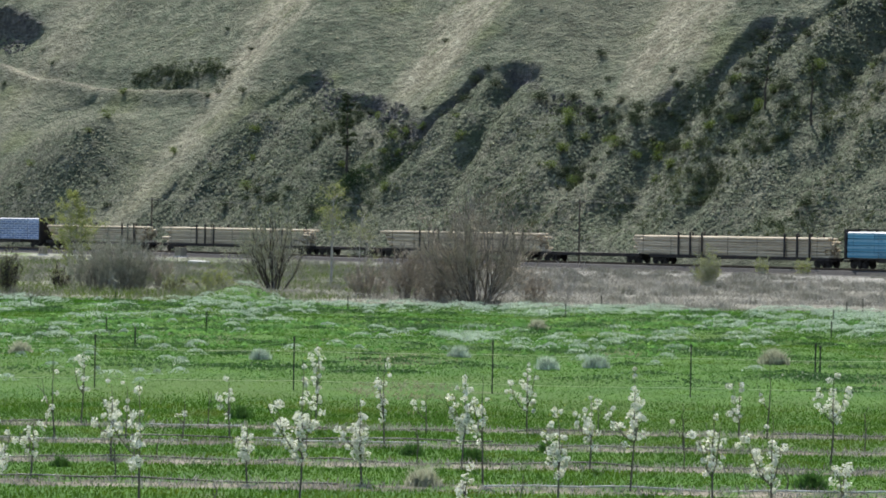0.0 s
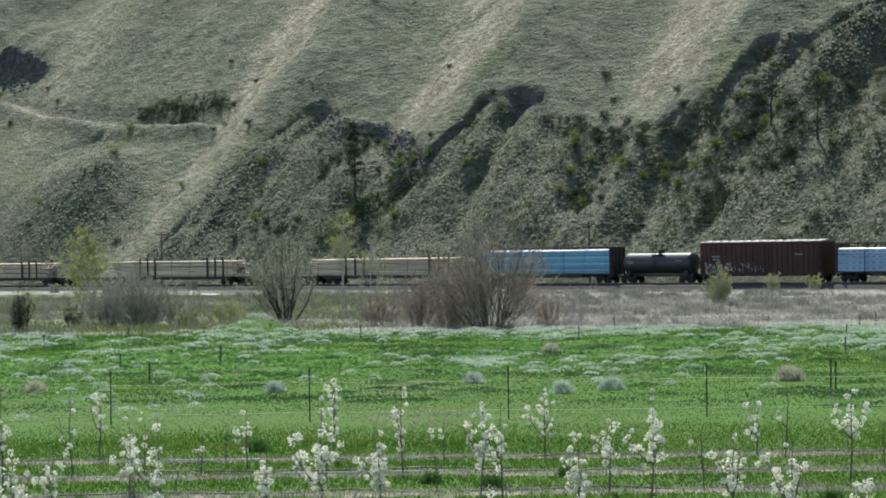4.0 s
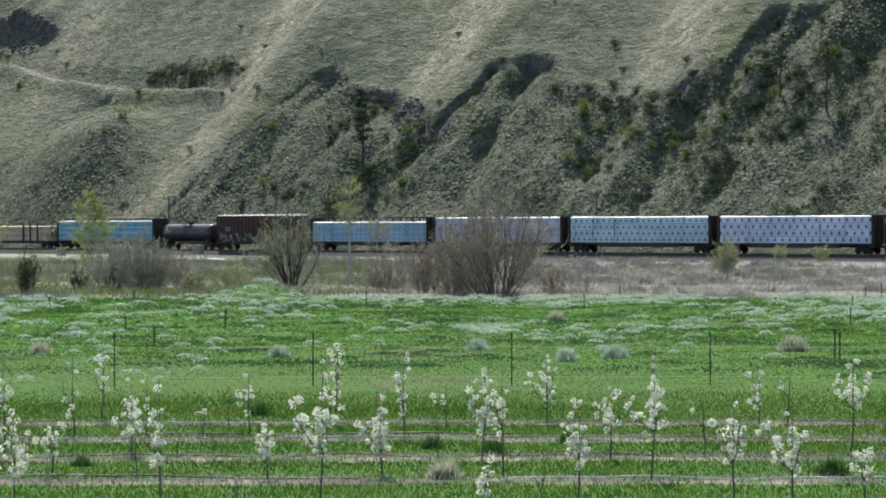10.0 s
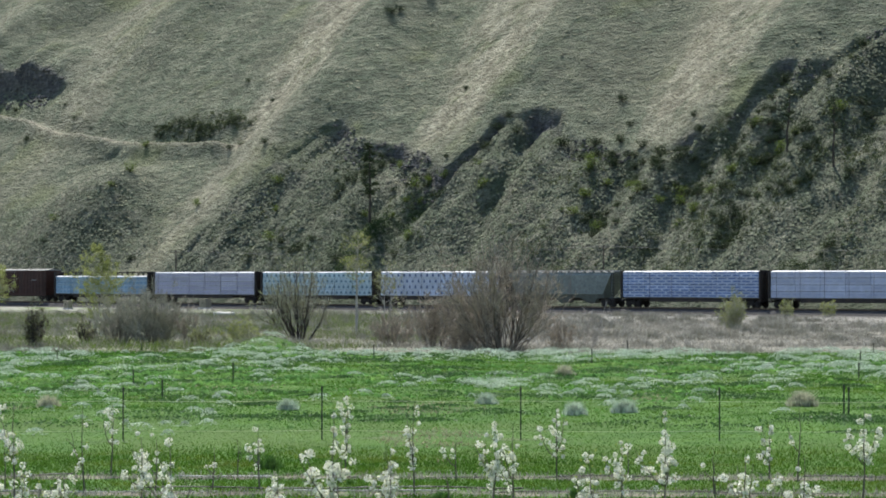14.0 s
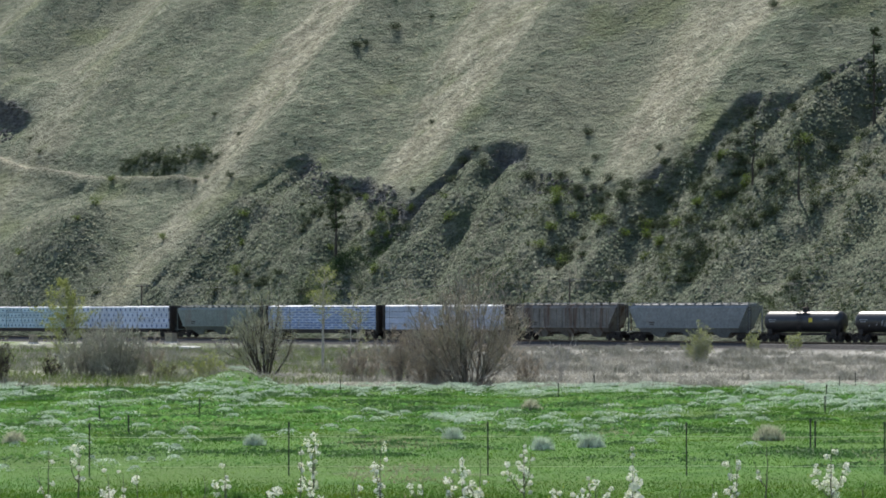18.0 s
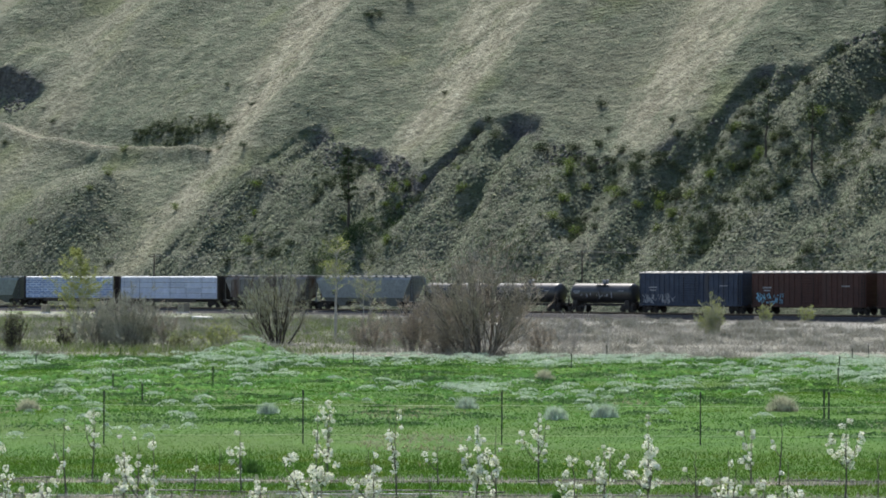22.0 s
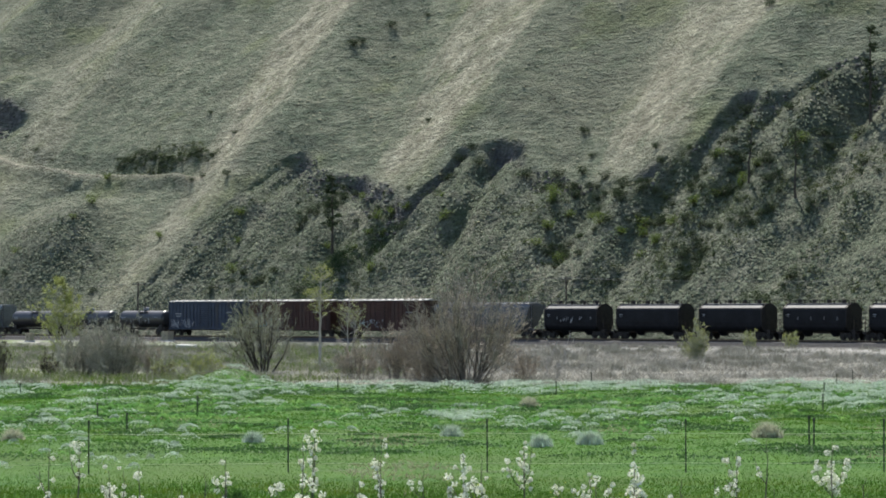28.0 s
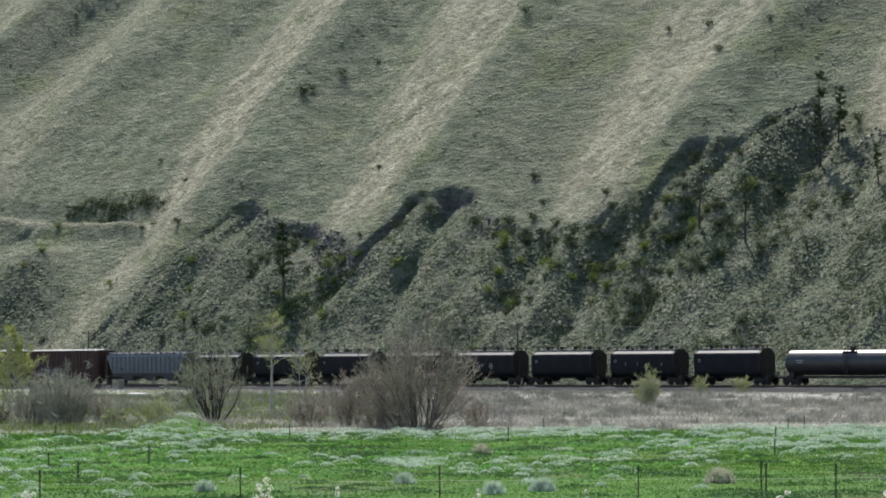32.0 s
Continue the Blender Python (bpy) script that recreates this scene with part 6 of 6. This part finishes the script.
CATKIN = mat("willow_leaf", [(0.21, 0.25, 0.07), (0.33, 0.36, 0.125)], 0.8, 0.6, island=0.3, translucent=0.45)
SMALL_LEAF = mat("olive_leaf", [(0.20, 0.23, 0.10), (0.30, 0.32, 0.16)], 0.8, 0.7, island=0.3, translucent=0.4)
BUD = mat("red_bud", [(0.36, 0.325, 0.28), (0.50, 0.46, 0.41)], 0.8, 0.8, island=0.3, translucent=0.4)
bush("bare_bush", 3.7, 165.5, 6.9, 9.2, "big leafless many-stemmed bush with fine brown twigs", 1, BARK_RED, 64, 16, 0.06, BARK_BRANCH, 6000, 0.045, BUD, 0.5, 0.14)
bush("bare_bush", 1.2, 170.0, 4.6, 3.2, "leafless reddish-brown bush of fine twigs", 12, BARK_RED, 26, 14, 0.035, BARK_BRANCH, 2200, 0.045, BUD)
bush("bare_bush", -0.6, 171.0, 3.5, 3.6, "leafless reddish-brown thicket of fine twigs", 2, BARK_RED, 36, 14, 0.03, BARK_BRANCH, 2600, 0.045, BUD)
bush("bare_bush", 1.6, 166.5, 2.6, 3.4, "low tangle of brown twigs", 23, BARK_RED, 34, 13, 0.025, BARK_BRANCH, 2000, 0.045, BUD)
bush("bare_bush", -3.0, 174.0, 2.6, 3.4, "low brown bramble patch", 22, BARK_RED, 30, 13, 0.025, BARK_BRANCH, 2000, 0.045, BUD)
bush("bare_bush", 7.4, 168.5, 2.3, 2.6, "low sparse brown bramble beside a big bush", 24, BARK_RED, 22, 11, 0.02, BARK_BRANCH, 1200, 0.045, BUD)
bush("budding_bush", -10.0, 190.0, 6.0, 5.4, "grey-olive budding bush with dark spreading stems", 3, BARK_OLIVE, 30, 15, 0.075, BARK_DARK, 5600, 0.06, SMALL_LEAF, 0.6, 0.12)
bush("grey_bush", -19.3, 181.0, 4.2, 4.4, "rounded grey leafless bush", 4, BARK_OLIVE, 60, 17, 0.035, BARK_BRANCH, 4200, 0.05, BUD)
bush("grey_bush", -21.6, 183.0, 3.6, 3.6, "grey twiggy bush beside a larger one", 18, BARK_OLIVE, 46, 16, 0.03, BARK_BRANCH, 3800, 0.05, BUD)
bush("grey_bush", -16.9, 180.0, 3.3, 1.9, "thin reddish upright twiggy bush", 14, BARK_RED, 9, 13, 0.035, BARK_BRANCH, 500, 0.05, BUD, 0.5, 0.06)
slim_tree("willow_tree", -27.4, 214, 6.9, 4.8, "young willow with fresh yellow-green leaves", 5, BARK_OLIVE, 2, 130, 9500, 0.095, CATKIN, 0.22, 0.8)
slim_tree("willow_tree", -35.0, 212, 5.4, 3.4, "thin-stemmed willow with fresh yellow-green leaves", 6, BARK_OLIVE, 2, 80, 5200, 0.095, CATKIN, 0.4, 0.6)
slim_tree("willow_tree", -40.2, 216, 4.6, 3.6, "low yellow-green willow by the field", 19, BARK_OLIVE, 3, 90, 6500, 0.095, CATKIN, 0.15, 0.6)
slim_tree("birch_tree", -6.6, 208, 7.8, 2.9, "slim pale-stemmed tree with a thin yellow-green crown", 7, BARK_GREY, 2, 60, 2300, 0.085, CATKIN, 0.66, 0.45, 0.11)
slim_tree("birch_tree", -4.3, 205, 5.6, 3.0, "small slim tree with a thin green crown", 8, BARK_GREY, 2, 56, 1700, 0.085, SMALL_LEAF, 0.35, 0.5, 0.07)
bush("twiggy_bush", 9.3, 170.0, 2.9, 2.6, "sparse pale leafless stems", 9, BARK_GREY, 12, 8, 0.02, BARK_GREY, 0, 0.05, None, 0.6, 0.08)
bush("willow_bush", 25.4, 236, 3.4, 2.4, "low willow bush with yellow-green shoots", 10, BARK_OLIVE, 26, 12, 0.03, BARK_OLIVE, 3600, 0.085, CATKIN, 0.6, 0.2)
bush("willow_bush", 38.2, 300, 2.1, 1.8, "small yellow-green bush beside the railway", 11, BARK_OLIVE, 14, 9, 0.03, BARK_OLIVE, 900, 0.12, CATKIN)
bush("willow_bush", 42.8, 300, 2.0, 2.1, "small rounded yellow-green bush by the track", 13, BARK_OLIVE, 16, 9, 0.03, BARK_OLIVE, 1200, 0.12, CATKIN)
bush("green_bush", -26.2, 174.5, 2.9, 1.5, "narrow dark green leafy bush at the field's edge", 15, BARK_DARK, 22, 12, 0.03, BARK_DARK, 1300, 0.07, SMALL_LEAF, 0.5, 0.2)
bush("green_bush", -24.2, 184, 1.9, 1.6, "low dark green leafy bush among weeds", 16, BARK_DARK, 16, 11, 0.025, BARK_DARK, 700, 0.07, SMALL_LEAF)
bush("green_bush", -15.6, 176, 1.4, 1.8, "low yellow-green leafy bush among dry weeds", 17, BARK_DARK, 14, 10, 0.02, BARK_OLIVE, 1500, 0.09, SMALL_LEAF)
bush("green_bush", -13.4, 181, 1.7, 2.6, "low yellow-green leafy thicket among dry weeds", 20, BARK_OLIVE, 22, 11, 0.02, BARK_OLIVE, 2600, 0.09, CATKIN)


# ---- fences ----
POST = mat("green_post", [(0.02, 0.028, 0.022), (0.05, 0.055, 0.045)], 4.0, 0.6, 0.2)
FENCE_WIRE = mat("fence_wire", [(0.34, 0.40, 0.24), (0.46, 0.52, 0.33)], 2.0, 0.5, 0.1)
fence = tagged(new("wire_fence"), "steel-post wire fence across the green field", "fence")
fence.location = (0, 70.6, 0)
post_x = [-8.3 + 5.17 * k for k in range(-2, 6)]
for k, x in enumerate(post_x):
    bm = bmesh.new()
    z = float(ground_z(x, 70.6))
    box(bm, x, 0, z + 0.65, 0.035, 0.008, 1.5), box(bm, x, 0.02, z + 0.65, 0.008, 0.035, 1.5)
    box(bm, x, -0.006, z + 1.32, 0.05, 0.012, 0.10)
    for j in range(8):
        box(bm, x, -0.01, z + 0.3 + j * 0.13, 0.03, 0.02, 0.02)
    part("post", bm, POST, fence)
for hgt in (1.03, 0.26):
    segs = []
    for a, b in zip(post_x, post_x[1:]):
        q = np.linspace(0, 1, 7)
        pts = [(a + (b - a) * u, -0.02, float(ground_z(a + (b - a) * u, 70.6)) * 0.5 + hgt - 0.08 * u * (1 - u)) for u in q]
        segs += pts[:-1] if b != post_x[-1] else pts
    V, F = line_tube(segs, 0.0048, 4)
    ob = new("wire", array_mesh("wire", V, F, FENCE_WIRE))
    ob.parent = fence
STAKES = [(-10.0, 97.0, 0.67), (-12.3, 108.1, 0.67), (-8.9, 115.6, 0.71), (-20.5, 144.5, 0.65), (-17.4, 157.0, 0.57), (-3.7, 146.9, 0.82), (7.5, 136.0, 0.84), (10.7, 156.6, 0.82), (12.4, 83.8, 1.0), (12.7, 84.8, 0.9), (17.7, 115.3, 0.75), (20.3, 131.7, 0.7), (24.6, 154.8, 0.75), (26.1, 158.3, 0.85), (-30.5, 152, 0.7), (33, 157, 0.8)]
for x, y, h in STAKES:
    bm = bmesh.new()
    z = float(ground_z(x, y))
    box(bm, 0, 0, h / 2 - 0.1, 0.05, 0.012, h + 0.2), box(bm, 0, 0.025, h / 2 - 0.1, 0.012, 0.05, h + 0.2)
    box(bm, 0, -0.01, h - 0.06, 0.07, 0.02, 0.10)
    ob = tagged(part("field_stake", bm, POST, None), "thin dark steel stake standing in the field", "stake", "stakes in the field")
    ob.location = (x, y, z)

# ---- orchard ----
PEAR_BARK = mat("pear_bark", [(0.07, 0.06, 0.05), (0.15, 0.13, 0.115)], 6.0, 0.85, stretch=(1, 1, 0.3))
PETAL = mat("white_petal", [(0.74, 0.75, 0.62), (0.87, 0.87, 0.81)], 8.0, 0.6, island=0.06, translucent=0.35)
YOUNG_LEAF = mat("young_pear_leaf", [(0.20, 0.27, 0.05), (0.32, 0.38, 0.10)], 6.0, 0.5, island=0.25, translucent=0.4)


def pear_tree(x, y, height, bloom, seed):
    """Young orchard tree: thin stem, a few upright limbs, blossom clusters and tiny leaves."""
    r_ = np.random.RandomState(seed)
    look_ = "in full white blossom" if bloom > 0.7 else "with scattered white blossom" if bloom > 0.3 else "almost bare with a few blossoms"
    t = tagged(new("pear_tree"), "thin young fruit tree " + look_, "tree", "young fruit trees in rows")
    t.location = (x, y, float(ground_z(x, y)))
    lean = np.array([r_.uniform(-0.06, 0.06), r_.uniform(-0.05, 0.05), 1.0])
    fork = height * r_.uniform(0.36, 0.5)
    segs, spots = [], []
    q = np.array([0, 0, -0.1])
    for j in range(3):
        e_ = q + lean * (fork + 0.1) / 3 + np.append(r_.normal(0, 0.008, 2), 0)
        segs.append((q, e_, 0.022 - 0.003 * j, 0.019 - 0.003 * j))
        q = e_
    V, F = line_tube([segs[0][0]] + [q_[1] for q_ in segs], [segs[0][2]] + [q_[3] for q_ in segs], 6)
    ob = new("trunk", array_mesh("trunk", V, F, PEAR_BARK, True))
    ob.parent = t
    limbs = 2 + int(bloom * 3.2)
    for k in range(limbs):
        segs = []
        a = 2 * np.pi * k / limbs + r_.uniform(-0.6, 0.6)
        reach = 0.0 if k == 0 else r_.uniform(0.16, 0.5) * (height / 1.6)
        length = height - fork if k == 0 else (height - fork) * r_.uniform(0.35, 0.9)
        start = q if k == 0 else q * r_.uniform(0.72, 1.0)
        p_ = start
        for j in range(5):
            f = (j + 1) / 5
            e_ = start + np.array([np.cos(a) * reach * f**0.6, np.sin(a) * reach * f**0.6, length * f]) + np.append(r_.normal(0, 0.012, 2), 0)
            segs.append((p_, e_, 0.012 - 0.0018 * j, 0.0105 - 0.0018 * j))
            for w in (0.15, 0.45, 0.8):
                spots.append(p_ + (e_ - p_) * w + r_.normal(0, 0.06, 3))
            p_ = e_
        if r_.rand() < 0.75:
            c = segs[r_.randint(1, 4)][1]
            e_ = c + np.array([r_.uniform(-0.2, 0.2), r_.uniform(-0.2, 0.2), r_.uniform(0.02, 0.16)])
            segs.append((c, e_, 0.007, 0.004))
            spots += [e_, (c + e_) / 2]
        V, F = segments_mesh(segs, 4)
        ob = new("limb", array_mesh("limb", V, F, PEAR_BARK))
        ob.parent = t
    spots = np.array(spots)
    want = max(2, int(len(spots) * min(bloom, 1.0) * 0.62))
    spots = spots[r_.permutation(len(spots))[:want]]
    pos = []
    for c in spots:
        m_ = r_.randint(16, 44)
        v = r_.normal(size=(m_, 3))
        v /= np.linalg.norm(v, axis=1, keepdims=True)
        pos.append(c + v * (r_.uniform(0.03, 0.08) * r_.uniform(0.6, 1.0, (m_, 1))))
    pos = np.concatenate(pos)
    V, F = leaf_cards(r_, pos, r_.uniform(0.032, 0.06, len(pos)))
    ob = tagged(new("blossom", array_mesh("blossom", V, F, PETAL)), "white blossom clusters")
    ob.parent = t
    pos = np.repeat(spots, 4, 0) + r_.normal(0, 0.05, (len(spots) * 4, 3))
    V, F = leaf_cards(r_, pos, r_.uniform(0.025, 0.05, len(pos)))
    ob = tagged(new("foliage", array_mesh("foliage", V, F, YOUNG_LEAF)), "small fresh green leaves")
    ob.parent = t


ROW_A = [(-6.05, 39.4, 1.52, 0.9), (-3.96, 39.5, 1.93, 0.75), (-1.62, 39.5, 2.3, 0.95), (0.82, 39.7, 0.73, 0.4), (2.18, 39.8, 1.67, 0.9), (4.46, 39.8, 1.72, 0.8), (5.32, 39.9, 1.57, 0.85), (6.4, 40.0, 0.94, 0.5), (-8.3, 39.6, 1.6, 0.8), (8.4, 39.9, 1.7, 0.9)]
ROW_B = [(-6.34, 45.2, 0.94, 0.45), (-2.69, 44.6, 1.0, 0.6), (-0.82, 44.9, 1.32, 0.95), (1.19, 44.9, 1.81, 0.6), (3.58, 44.3, 2.09, 0.9), (-9.2, 44.8, 1.6, 0.8), (8.6, 44.6, 1.6, 0.7)]
ROW_C = [(-7.69, 48.9, 2.04, 0.7), (-5.44, 49.1, 1.33, 0.9), (0.88, 48.1, 1.75, 0.9), (3.16, 48.2, 1.33, 0.7), (7.66, 49.6, 1.83, 0.9), (10.2, 48.6, 1.5, 0.8), (-10.2, 48.8, 1.7, 0.7)]
ROW_D = [(-7.06, 53.6, 1.7, 0.3), (-4.54, 53.4, 0.86, 0.1), (-3.64, 54.1, 1.27, 0.4), (-5.66, 53.5, 1.08, 0.15), (-0.54, 52.6, 1.78, 0.6), (5.3, 53.0, 0.9, 0.1), (10.4, 53.0, 1.6, 0.7)]
ROW_E = [(-7.04, 57.6, 1.52, 0.5), (-2.03, 56.3, 1.83, 0.65), (0.29, 56.1, 0.88, 0.2), (2.4, 56.7, 1.53, 0.7), (7.37, 56.3, 1.58, 0.1), (6.87, 57.1, 1.22, 0.5), (-9.7, 57.0, 1.4, 0.6), (11.4, 57.2, 1.5, 0.6)]
for k, (x, y, h, b) in enumerate(ROW_A + ROW_B + ROW_C + ROW_D + ROW_E):
    pear_tree(x, y, h, b, 300 + k)

HOSE_WHITE = mat("pale_hose", [(0.16, 0.15, 0.14), (0.5, 0.5, 0.48), (0.68, 0.68, 0.66)], 0.9, 0.45)
HOSE_DARK = mat("dark_hose", [(0.05, 0.047, 0.043), (0.11, 0.10, 0.09), (0.38, 0.36, 0.33)], 0.9, 0.5)


def drip_hose(y, x0, x1, material, label, seed, lift=0.03, r=0.016):
    r_ = np.random.RandomState(seed)
    xs = np.arange(x0, x1, 0.4)
    ys = y + 0.16 * fractal(seed, xs, xs * 0, 3.0, 3) * 2
    pts = np.stack([xs, ys, ground_z(xs, ys) + lift + 0.16 * np.clip(fractal(seed + 7, xs, xs * 0, 1.6, 3) - 0.02, -0.25, 1)], -1)
    V, F = line_tube(pts, r, 6)
    tagged(new("drip_hose", array_mesh("drip_hose", V, F, material, True)), label, "hose", "irrigation hoses")


for j, (y, x0, x1, m, text) in enumerate([(57.3, -13, -7.4, HOSE_DARK, "dark"), (57.2, -5.6, -3.4, HOSE_WHITE, "pale"), (57.1, -2.0, 4.5, HOSE_DARK, "dark"), (57.2, 7.6, 13, HOSE_DARK, "dark"), (53.3, -12, -4.2, HOSE_WHITE, "pale"), (53.5, -6, 2.0, HOSE_DARK, "dark"), (53.1, -2.9, 0.4, HOSE_WHITE, "pale"), (53.0, 0.8, 12, HOSE_DARK, "dark"), (48.9, -11, 11, HOSE_DARK, "dark"), (44.6, -10, -1.0, HOSE_DARK, "dark"), (44.5, 1.2, 10, HOSE_WHITE, "pale"), (40.0, -9, 9, HOSE_DARK, "dark")]):
    drip_hose(y, x0, x1, m, text + " irrigation hose lying along the tree row", 400 + j)

# dry litter and twigs along the rows
x, y = fan(rng, 44000, 37.5, 60.5)
keep = (off_row(y + 0.5 * fractal(91, x, y, 2.5, 3)) < 0.75) & (y < 59.8)
x, y = x[keep], y[keep]
P, F = blades(rng, np.stack([x, y, ground_z(x, y)], -1), rng.uniform(0.03, 0.14, len(x)), rng.uniform(0.01, 0.025, len(x)), 1.8)
stuff("mulch_litter", P, F, DRY_BLADE, "dry straw litter along the tree rows", "litter")


# ---- small things in the orchard, the field and beside the track ----
CLUMPS_GREEN = [(0.0, 50.7, 0.28), (1.1, 49.7, 0.32), (6.7, 45.3, 0.35), (-3.8, 59.8, 0.35), (-6.1, 47.2, 0.22), (2.6, 52.0, 0.25)]
CLUMPS_DRY = [(5.4, 120.0, 0.55), (-12.9, 88.9, 0.45), (11.9, 89.6, 0.6), (0.2, 44.8, 0.35)]
CLUMPS_SILVER = [(4.1, 84.0, 0.45), (5.8, 86.5, 0.5), (-5.0, 88.0, 0.4), (1.5, 92.0, 0.45)]
CABINET_A, CABINET_B, SLAB = (-34.4, 394.0), (-53.4, 387.2), (-26.0, 323.3)


def leafy_clump(name, x, y, size, leaf_mat, label, category, seed, count=420):
    """Low rounded weed or dry tussock of narrow leaves."""
    r_ = np.random.RandomState(seed)
    px, py = np.clip(r_.normal(0, size * 0.36, (2, count)), -0.85 * size, 0.85 * size)
    dome = np.exp(-(px**2 + py**2) / (size * size * 0.5))
    V, F = blades(r_, np.stack([px, py, np.zeros(count)], -1), size * (0.25 + 0.75 * dome) * r_.uniform(0.5, 1.1, count), np.full(count, size * 0.07), 0.9)
    ob = tagged(new(name, array_mesh(name, V, F, leaf_mat)), label, category)
    ob.location = (x, y, float(ground_z(x, y)))


STRAW = mat("pale_straw", [(0.31, 0.33, 0.225), (0.44, 0.455, 0.34)], 2.0, 0.9, island=0.25, translucent=0.5)
WEED_GREEN = mat("broad_weed", [(0.035, 0.10, 0.02), (0.08, 0.17, 0.035)], 2.0, 0.6, island=0.3, translucent=0.4)
for k, (x, y, size) in enumerate(CLUMPS_GREEN):
    leafy_clump("weed_clump", x, y, size, WEED_GREEN, "dark green leafy weed clump in the orchard grass", "weed", 500 + k)
for k, (x, y, size) in enumerate(CLUMPS_DRY):
    leafy_clump("dry_tussock", x, y, size, STRAW, "pale dry straw tussock in the green field", "tussock", 520 + k, 700)
for k, (x, y, size) in enumerate(CLUMPS_SILVER):
    leafy_clump("silver_bush", x, y, size, SILVER, "rounded silvery weed bush in the field", "weed", 540 + k, 900)

WHIPS = [(-6.9, 44.9, 0.5), (-4.9, 45.0, 0.7), (-4.6, 49.0, 0.6), (-1.1, 53.2, 0.9), (1.62, 39.8, 0.65), (-2.9, 39.9, 0.5), (0.1, 49.0, 0.7), (4.9, 48.7, 0.8), (6.2, 44.6, 0.5), (8.9, 53.2, 0.9), (-8.6, 53.4, 1.2), (3.9, 57.0, 0.8), (-4.3, 57.1, 0.8)]
for k, (x, y, h) in enumerate(WHIPS):
    r_ = np.random.RandomState(600 + k)
    t = tagged(new("sapling"), "thin bare sapling whip in the tree row", "sapling", "bare saplings in rows")
    t.location = (x, y, float(ground_z(x, y)))
    pts = [np.array([0, 0, -0.05])]
    for j in range(5):
        pts.append(np.array([r_.normal(0, 0.012) * j, r_.normal(0, 0.012) * j, h * (j + 1) / 5]))
    V, F = line_tube(pts, [0.014, 0.012, 0.010, 0.008, 0.006, 0.004], 5)
    ob = new("stem", array_mesh("stem", V, F, PEAR_BARK))
    ob.parent = t
    for j in (2, 3):
        V, F = line_tube([pts[j], pts[j] + [r_.uniform(-0.1, 0.1), r_.uniform(-0.1, 0.1), 0.14], pts[j] + [r_.uniform(-0.14, 0.14), r_.uniform(-0.1, 0.1), 0.26]], [0.006, 0.005, 0.003], 4)
        ob = new("twig", array_mesh("twig", V, F, PEAR_BARK))
        ob.parent = t

CABINET = mat("tan_enamel", [(0.24, 0.21, 0.15), (0.33, 0.29, 0.22)], 2.0, 0.6, dirt=((0.14, 0.11, 0.08), 2.0, 0.62))
CONCRETE = mat("pale_concrete", [(0.42, 0.41, 0.39), (0.56, 0.55, 0.53)], 2.0, 0.9, bump=0.3)


def trackside_cabinet(x, y, w, h, label):
    t = tagged(new("trackside_cabinet"), label, "cabinet", "cabinets by the railway")
    t.location, t.rotation_euler = (x, y, float(ground_z(x, y))), (0, 0, -TRACK_ANGLE)
    bm = bmesh.new()
    box(bm, 0, 0, 0.08, w + 0.3, w * 0.7 + 0.3, 0.25)
    part("plinth", soften(bm, 0.02), CONCRETE, t)
    bm = bmesh.new()
    box(bm, 0, 0, h / 2 + 0.2, w, w * 0.7, h)
    part("body", soften(bm, 0.03), CABINET, t)
    bm = bmesh.new()
    box(bm, 0, 0, h + 0.23, w + 0.12, w * 0.7 + 0.12, 0.07)
    part("lid", soften(bm, 0.02), CABINET, t)
    for e in (-1, 1):
        bm = bmesh.new()
        box(bm, e * w * 0.24, -w * 0.35 - 0.015, h / 2 + 0.2, w * 0.44, 0.03, h - 0.15)
        door = part("door", soften(bm, 0.01), CABINET, t)
        bm = bmesh.new()
        box(bm, -e * 0.0 + e * w * 0.06, -w * 0.35 - 0.045, h / 2 + 0.25, 0.04, 0.04, 0.2)
        part("handle", bm, STEEL_BLACK, door)


trackside_cabinet(*CABINET_A, 1.5, 1.2, "tan metal equipment cabinet beside the railway")
trackside_cabinet(*CABINET_B, 1.1, 1.0, "small weathered equipment cabinet beside the railway")
bm = bmesh.new()
box(bm, 0, 0, 0.2, 2.4, 1.2, 0.5)
ob = tagged(part("concrete_slab", soften(bm, 0.04), CONCRETE, None), "pale concrete slab lying beside the railway", "slab")
ob.location, ob.rotation_euler = (*SLAB, float(ground_z(*SLAB))), (0.05, 0.03, -0.6)


motions()
